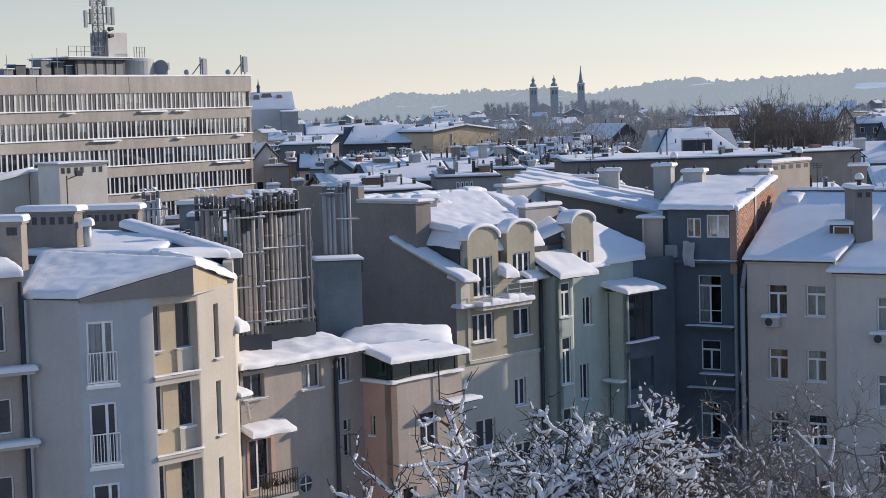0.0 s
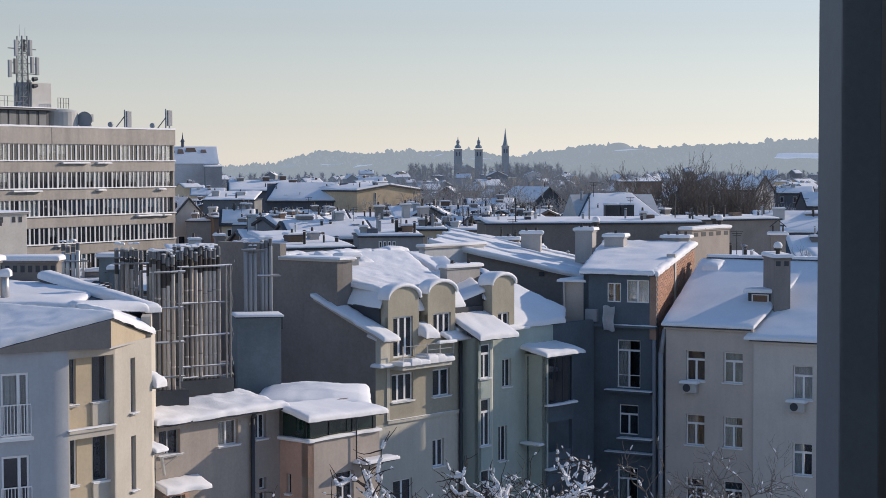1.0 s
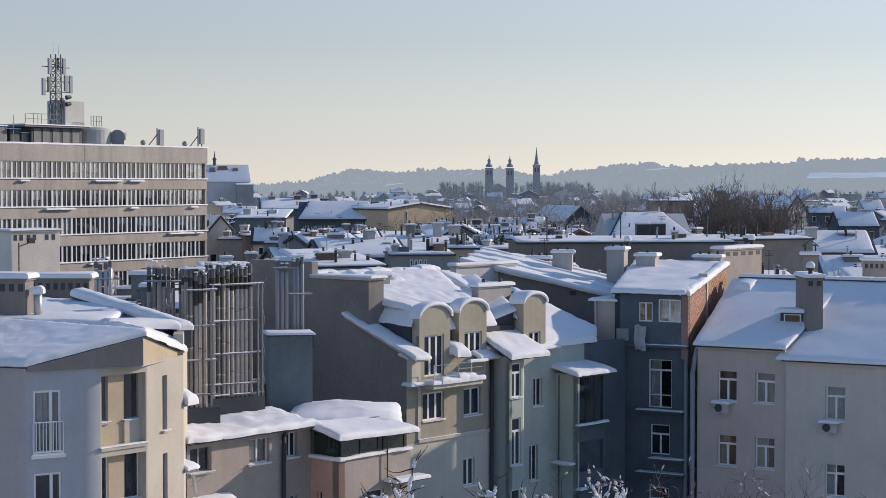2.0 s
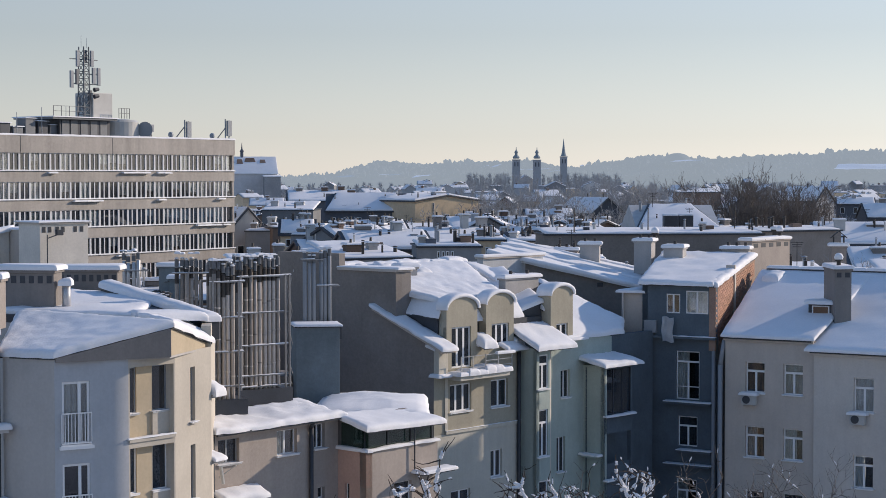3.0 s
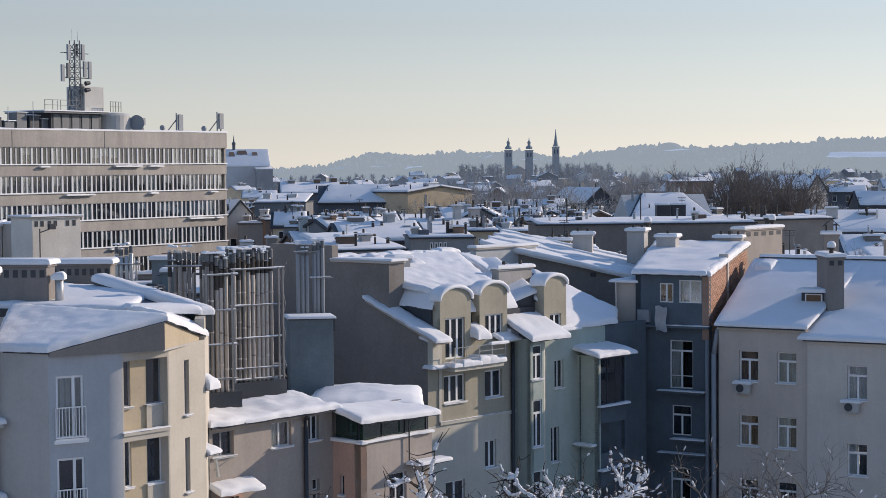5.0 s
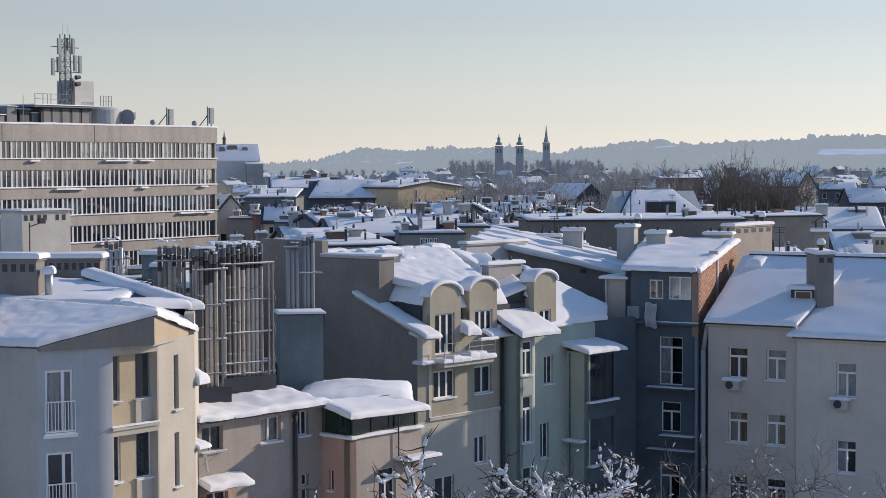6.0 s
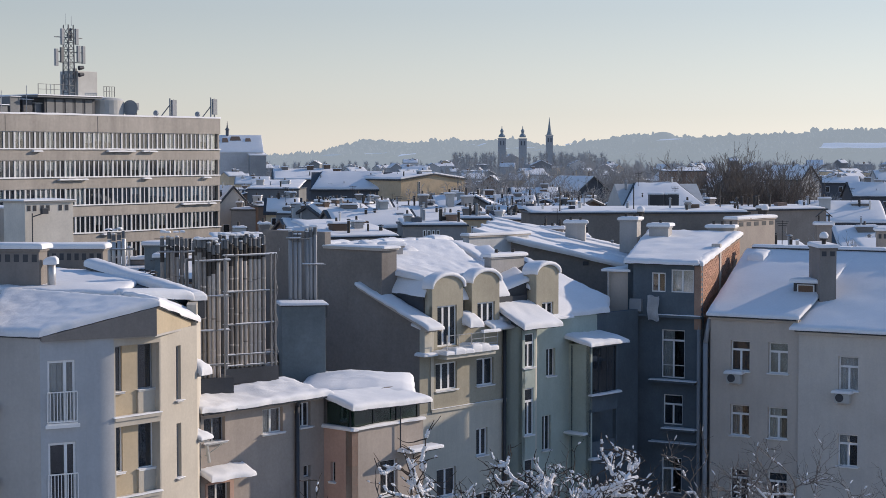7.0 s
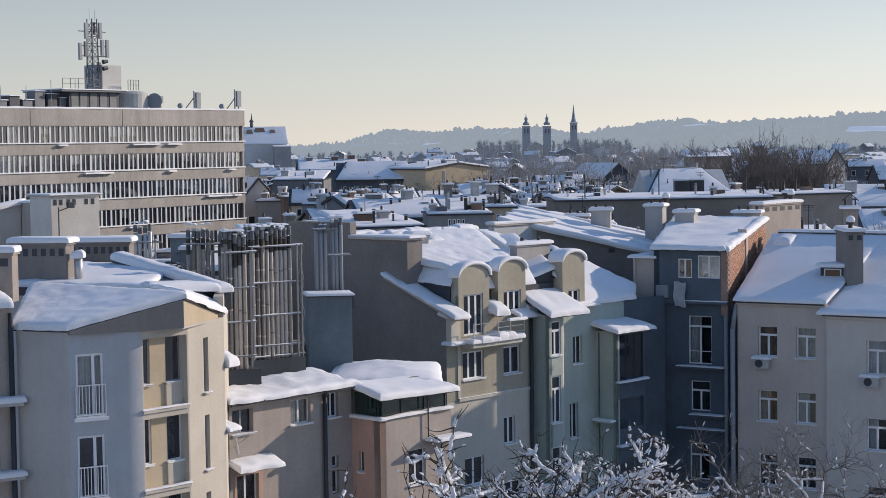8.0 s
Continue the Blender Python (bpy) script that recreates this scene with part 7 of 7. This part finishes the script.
tw = [(2.6, 40.0), (2.9, 41.2), (2.0, 42.4), (1.2, 43.0), (1.2, 44.6), (1.6, 45.2), (1.0, 46.4), (0.4, 47.2), (0.2, 49.5)]
spire("church_tower", 78.2, 1500, 6.2, 38.6, tw, "hazy twin church tower with a baroque helm", "twin church towers")
spire("church_tower", 95.4, 1500, 6.2, 38.4, tw, "hazy twin church tower with a baroque helm", "twin church towers")
spire("church_spire", 117.5, 1500, 5.6, 41.0, [(2.6, 42.0), (1.9, 43.5), (1.5, 45.5), (1.1, 48.0), (0.6, 52.0), (0.15, 56.5)], "hazy tall pointed church spire")
town_house(78, 1506, 90, 18, 40, 21, 5, W_WHITE, "hazy church nave with a snowy roof", "end")
dome = thing("observatory_mound", (350, 2480, 0), "rounded grassy mound on the far hill", "mound")
bm = bmesh.new()
n_ = 20
prev_ = None
for k_ in range(7):
    a_ = math.pi / 2 * k_ / 6
    ring_ = [bm.verts.new((353 + 19 * math.cos(a_) * math.cos(2 * math.pi * i / n_), 2500 + 20 * math.cos(a_) * math.sin(2 * math.pi * i / n_), 46 + 11 * math.sin(a_))) for i in range(n_)]
    if prev_:
        for i in range(n_):
            bm.faces.new((prev_[i], prev_[(i + 1) % n_], ring_[(i + 1) % n_], ring_[i]))
    prev_ = ring_
# the mound shares the hills' glowing haze colour
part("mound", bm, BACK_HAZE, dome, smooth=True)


# the rest of the town: rows of roofs getting smaller into the haze
def town():
    rng = random.Random(23)
    taken = []
    made = 0
    for k in range(900):
        if made >= 185:
            break
        y = 290 * (1.0 + rng.random() ** 1.5 * 4.2)
        x = rng.uniform(-0.17, 0.29) * y
        if y < 430 and -34 < x < 18:
            continue
        if x / y < -0.10 and y < 330:
            continue
        if any(abs(x - a) < 0.02 * y + 5 and abs(y - b) < 14 for a, b in taken):
            continue
        taken.append((x, y))
        made += 1
        w, d = rng.uniform(6, 13), rng.uniform(7, 11)
        eave = rng.uniform(11.5, 17.0) + min(4.0, y / 400)
        rise = rng.uniform(1.4, 3.2)
        shape = rng.choice(("gable", "gable", "end", "flat"))
        if shape == "flat":
            rise = 0.3
        mat = rng.choice((W_GREY, W_DARK, W_BROWN, W_WHITE, W_DARK))
        # far walls draw from paler colours that carry the haze
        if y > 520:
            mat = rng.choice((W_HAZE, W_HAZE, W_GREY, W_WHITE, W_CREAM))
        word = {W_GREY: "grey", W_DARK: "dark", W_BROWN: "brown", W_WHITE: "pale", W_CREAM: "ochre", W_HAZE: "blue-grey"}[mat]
        kind = {"gable": "pitched", "end": "gabled", "flat": "flat"}[shape]
        st = [(rng.uniform(1, w - 2), rng.uniform(d * 0.3, d * 0.5), 1.1, 1.0, rng.uniform(0.8, 2.0)) for _ in range(rng.randint(1, 3))]
        wins = grid_windows(1.0, w - 2.2, int(w / 3), (eave - 2.6, eave - 5.8), 1.1, 1.6) if y < 620 else ()
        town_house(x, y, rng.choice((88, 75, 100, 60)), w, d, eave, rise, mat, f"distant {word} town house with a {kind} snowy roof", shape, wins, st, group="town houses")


town()


def near_town():
    """Small roofs and blocks crowding the gaps between the larger houses."""
    rng = random.Random(91)
    made = []
    for k in range(900):
        if len(made) >= 82:
            break
        y = rng.uniform(175, 330)
        x = rng.uniform(-0.085, 0.20) * y
        if any(abs(x - a) < 5.5 and abs(y - b) < 7 for a, b in made):
            continue
        made.append((x, y))
        shape = rng.choice(("gable", "end", "flat", "flat"))
        w, d = rng.uniform(3.0, 7.0), rng.uniform(3.5, 6.5)
        eave = 20.6 - y / 105 + rng.uniform(-0.8, 0.9) - (1.3 if y > 240 and x < 0.03 * y else 0)
        mat = rng.choice((W_GREY, W_GREY, W_DARK, W_BROWN, W_BROWN, W_WHITE, W_CREAM))
        word = {W_GREY: "grey", W_DARK: "dark", W_BROWN: "brown", W_WHITE: "pale", W_CREAM: "ochre"}[mat]
        kind = {"gable": "pitched", "end": "gabled", "flat": "flat"}[shape]
        st = [(rng.uniform(0.3, w - 1), rng.uniform(1, d * 0.5), rng.uniform(0.5, 0.9), rng.uniform(0.5, 0.9), rng.uniform(0.6, 1.5)) for _ in range(rng.randint(1, 3))]
        wins = [(u, eave - 1.5, 0.6, 0.9) for u in (0.6, 1.6, 2.6)] if rng.random() < 0.8 else ()
        town_house(x, y, rng.choice((88, 70, 50, 110)), w, d, eave, 0.3 if shape == "flat" else rng.uniform(0.7, 1.5), mat, f"small {word} house with a {kind} snowy roof among the courtyards", shape, wins, st, group="small town houses")


near_town()


# ---------------------------------------------------------------- trees
def branchy(bm_wood, bm_snow, p, d, length, radius, level, rng, snowiness, spread, droop=0.0, rmin=0.012, thin=0.0, bend=0.16, rise=0.1, heavy=0.0):
    """Grow one limb in short bent steps, forking as it goes; snow lies along its upper side."""
    steps = 4 if level > 0 else 5
    pts, dirs = [p], [d]
    for i in range(steps):
        d = (d + Vector((rng.gauss(0, bend), rng.gauss(0, bend), rng.gauss(0.03, bend * 0.75) - droop))).normalized()
        p = p + d * (length / steps)
        pts.append(p)
        dirs.append(d)
    last = 0.0
    for i in range(steps):
        r0 = max(thin, radius * (1 - 0.55 * i / steps))
        r1 = max(thin, radius * (1 - 0.55 * (i + 1) / steps))
        tube(bm_wood, pts[i], pts[i + 1], r0, r1, 6 if r0 > 0.05 else (4 if r0 > 0.02 else 3), False)
        flat = 1 - abs(dirs[i + 1].z)
        if snowiness < 0.02:
            continue
        if r0 > 0.026 and rng.random() < snowiness * (0.75 + 0.25 * flat):
            n = 4
            ra = last or 0.3 * r0
            for j in range(n):
                s = (r0 * 0.85 + 0.018 + heavy) * rng.choice((0.8, 0.9, 1.0, 1.0, 1.1))
                if i == steps - 1 and j == n - 1:
                    s = 0.01
                up0, up1 = Vector((0, 0, r0 * 0.6 + ra * 0.35)), Vector((rng.gauss(0, 0.01), rng.gauss(0, 0.01), r0 * 0.6 + s * 0.35))
                tube(bm_snow, pts[i].lerp(pts[i + 1], j / n) + up0, pts[i].lerp(pts[i + 1], (j + 1) / n) + up1, ra, s, 6, True)
                ra = s
            last = ra
        elif r0 <= 0.028 and rng.random() < snowiness * 0.10:
            s = rng.uniform(0.018, 0.04) + heavy * 0.5 * rng.random()
            c = pts[i].lerp(pts[i + 1], rng.random()) + Vector((0, 0, s * 0.5))
            along = dirs[i + 1] * rng.uniform(0.05, 0.16)
            lift = Vector((0, 0, s * 0.3))
            tube(bm_snow, c - along, c + lift, s * 0.5, s, 5, True)
            tube(bm_snow, c + lift, c + along, s, s * 0.4, 5, True)
        else:
            last = 0.0
    if level <= 0 or radius < rmin:
        return
    n = rng.randint(2, 4)
    for k in range(n):
        i = rng.randint(1, steps) if k else steps
        base = pts[i]
        turn = Vector((rng.gauss(0, 1), rng.gauss(0, 1), rng.gauss(rise, 0.7))).normalized()
        nd = (dirs[i] * (1 - spread) + turn * spread).normalized()
        branchy(bm_wood, bm_snow, base, nd, length * rng.uniform(0.55, 0.8), radius * rng.uniform(0.55, 0.78), level - 1, rng, snowiness, spread, droop, rmin, thin, bend, rise, heavy)


def tree(x, y, trunk_h, limbs, limb_len, radius, levels, seed, label, snowiness=0.7, spread=0.55, up=0.7, group="", droop=0.0, thin=0.0, bend=0.16, rise=0.1, heavy=0.0, mat=None):
    rng = random.Random(seed)
    t = thing("tree", (x, y, 0), label, "tree", group)
    wood, sn, tr = bmesh.new(), bmesh.new(), bmesh.new()
    p = Vector((x, y, -0.3))
    for i in range(5):
        q = Vector((x + rng.gauss(0, 0.12), y + rng.gauss(0, 0.12), trunk_h * (i + 1) / 5))
        tube(tr, p, q, radius * (1.25 - 0.12 * i), radius * (1.25 - 0.12 * (i + 1)), 10, False)
        p = q
    part("trunk", tr, BARK, t, smooth=True)
    for k in range(limbs):
        a = 2 * math.pi * (k + rng.uniform(-0.3, 0.3)) / limbs
        d = Vector((math.cos(a), math.sin(a), up * rng.uniform(0.7, 1.6))).normalized()
        branchy(wood, sn, p - Vector((0, 0, rng.uniform(0, trunk_h * 0.15))), d, limb_len * rng.uniform(0.8, 1.2), radius * 0.55, levels, rng, snowiness, spread, droop, 0.012, thin, bend, rise, heavy)
    part("crown", wood, mat or TWIG, t, "bare twigs and limbs", kind="stuff")
    if snowiness > 0.02:
        part("snow", sn, SNOW, t, "snow lying along the branches", kind="stuff")
    else:
        sn.free()
    return t


tree(2.8, 62.0, 12.3, 13, 2.9, 0.22, 4, 14, "bare courtyard tree with thick snow along its branches", 1.0, 0.52, 0.4, "courtyard trees", droop=0.03, bend=0.2, heavy=0.022)
tree(6.4, 63.5, 11.0, 12, 2.7, 0.21, 4, 19, "bare courtyard tree with thick snow along its branches", 0.95, 0.52, 0.4, "courtyard trees", droop=0.03, bend=0.2, heavy=0.018)
tree(4.6, 62.8, 11.5, 12, 2.7, 0.21, 4, 33, "bare courtyard tree with thick snow along its branches", 0.95, 0.52, 0.4, "courtyard trees", droop=0.03, bend=0.2, heavy=0.02)
tree(10.6, 74.0, 6.9, 7, 2.9, 0.16, 5, 15, "bare shaded tree with snow specks on fine twigs", 0.42, 0.5, 0.9, "courtyard trees", bend=0.22, heavy=0.01, mat=TWIG_GREY)
tree(14.4, 76.0, 6.6, 7, 3.0, 0.16, 5, 22, "bare shaded tree with snow specks on fine twigs", 0.42, 0.5, 0.9, "courtyard trees", bend=0.22, heavy=0.01, mat=TWIG_GREY)
tree(7.6, 70.0, 7.9, 7, 2.6, 0.14, 5, 31, "bare shaded tree with snow specks on fine twigs", 0.14, 0.5, 0.9, "courtyard trees", mat=TWIG_GREY)

tree(17.6, 80.0, 6.2, 7, 2.9, 0.15, 5, 63, "bare leafless shrub tree in the courtyard shade", 0.12, 0.5, 0.9, "courtyard trees", mat=TWIG_GREY)
# bare trees standing above the roofs
for tx_, ty_, th_, sd_ in ((4.0, 292, 10.0, 71), (13.0, 290, 10.5, 73), (21.0, 296, 10.5, 75), (15.0, 318, 12.5, 76), (31.0, 304, 11.5, 78), (-24.0, 262, 8.5, 79)):
    tree(tx_, ty_, th_, 7, 4.6, 0.22, 5, sd_, "tall bare tree between the town roofs", 0.0, 0.5, 1.0, "trees behind roofs", thin=0.028, bend=0.15, rise=0.25, mat=TWIG_HAZE_MID)
for k_, (tx_, ty_, th_, sd_) in enumerate(((36.5, 150, 8, 48), (-13.0, 230, 7, 49), (-9.5, 236, 6.5, 50))):
    tree(tx_, ty_, th_, 7, 4.6, 0.22, 5, sd_, "tall bare dark tree standing behind the roofs", 0.0, 0.38, 1.8, "trees behind roofs", thin=0.013 if ty_ > 200 else 0.012, bend=0.12, rise=0.55, mat=TWIG_HAZE_MID)
for tx_, ty_, th_, sd_ in ((17, 380, 9, 54), (24, 390, 9, 55), (6, 360, 8, 56), (60.0, 330, 8, 57), (12, 340, 9, 58), (20, 350, 9, 59), (29, 345, 9, 60), (33, 400, 10, 64), (40, 390, 9, 65), (-2, 400, 8, 66)):
    tree(tx_, ty_, th_, 8, 5.2, 0.26, 5, sd_, "tall bare tree among distant houses", 0.0, 0.40, 1.6, "trees behind roofs", thin=0.022, bend=0.12, rise=0.5, mat=TWIG_HAZE_MID)


for tx_, ty_, th_, sd_ in ((44.5, 232, 13.2, 41), (47.0, 228, 13.8, 42), (49.0, 234, 13.0, 43), (42.0, 230, 13.4, 44), (39.8, 236, 12.6, 45), (45.8, 238, 13.6, 47), (43.4, 240, 13.4, 69), (48.0, 241, 13.0, 70)):
    tree(tx_, ty_, th_, 7, 4.6, 0.24, 5, sd_, "tall bare dark tree standing behind the roofs", 0.0, 0.38, 1.8, "trees behind roofs", thin=0.018, bend=0.12, rise=0.5, mat=TWIG_GREY)
for tx_, ty_, th_, sd_ in ((46.5, 420, 8, 51), (50.3, 424, 9, 52), (53.0, 418, 8, 53)):
    tree(tx_, ty_, th_, 9, 6.6, 0.26, 5, sd_, "tall pale bare tree standing over distant houses", 0.0, 0.42, 1.6, "trees behind roofs", thin=0.022, bend=0.10, rise=0.45, mat=TWIG_HAZE_MID)


def town_trees():
    """Ragged bare crowns between the far houses."""
    rng = random.Random(77)
    bm = bmesh.new()
    for k in range(1150):
        y = 330 + 1700 * rng.random() ** 1.3
        x = rng.uniform(-0.16, 0.30) * y
        if y < 420 and x < 16:
            continue
        h = rng.uniform(8, 13) + min(6.0, y / 160)
        s = 1 + y / 900
        if k % 9 == 0:
            y, h = rng.uniform(1330, 1480), rng.uniform(22, 27)
            x = rng.uniform(0.02, 0.11) * y
            s = 2.5
        for i in range(130):
            a, el = rng.uniform(0, 6.283), rng.uniform(-0.2, 1.4)
            r = rng.uniform(1.5, 4.2)
            base = Vector((x + rng.gauss(0, 0.5), y, h * rng.uniform(0.4, 1.0)))
            q = base + Vector((math.cos(a) * math.cos(el), math.sin(a) * math.cos(el), math.sin(el))) * r
            w = 0.07 * s
            v1, v2, v3 = bm.verts.new(base + Vector((w, 0, 0))), bm.verts.new(base - Vector((w, 0, 0))), bm.verts.new(q)
            bm.faces.new((v1, v2, v3))
        tube(bm, (x, y, 0), (x, y, h * 0.9), 0.25, 0.08, 4, False)
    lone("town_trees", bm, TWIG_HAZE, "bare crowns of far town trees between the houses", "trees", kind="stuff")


# twig colour lifted to carry the haze of the far town
TWIG_HAZE = material("far_hazed_twigs", (0.44, 0.45, 0.46), 1.0, 0.2, 0.1, 8, 0.0)
town_trees()
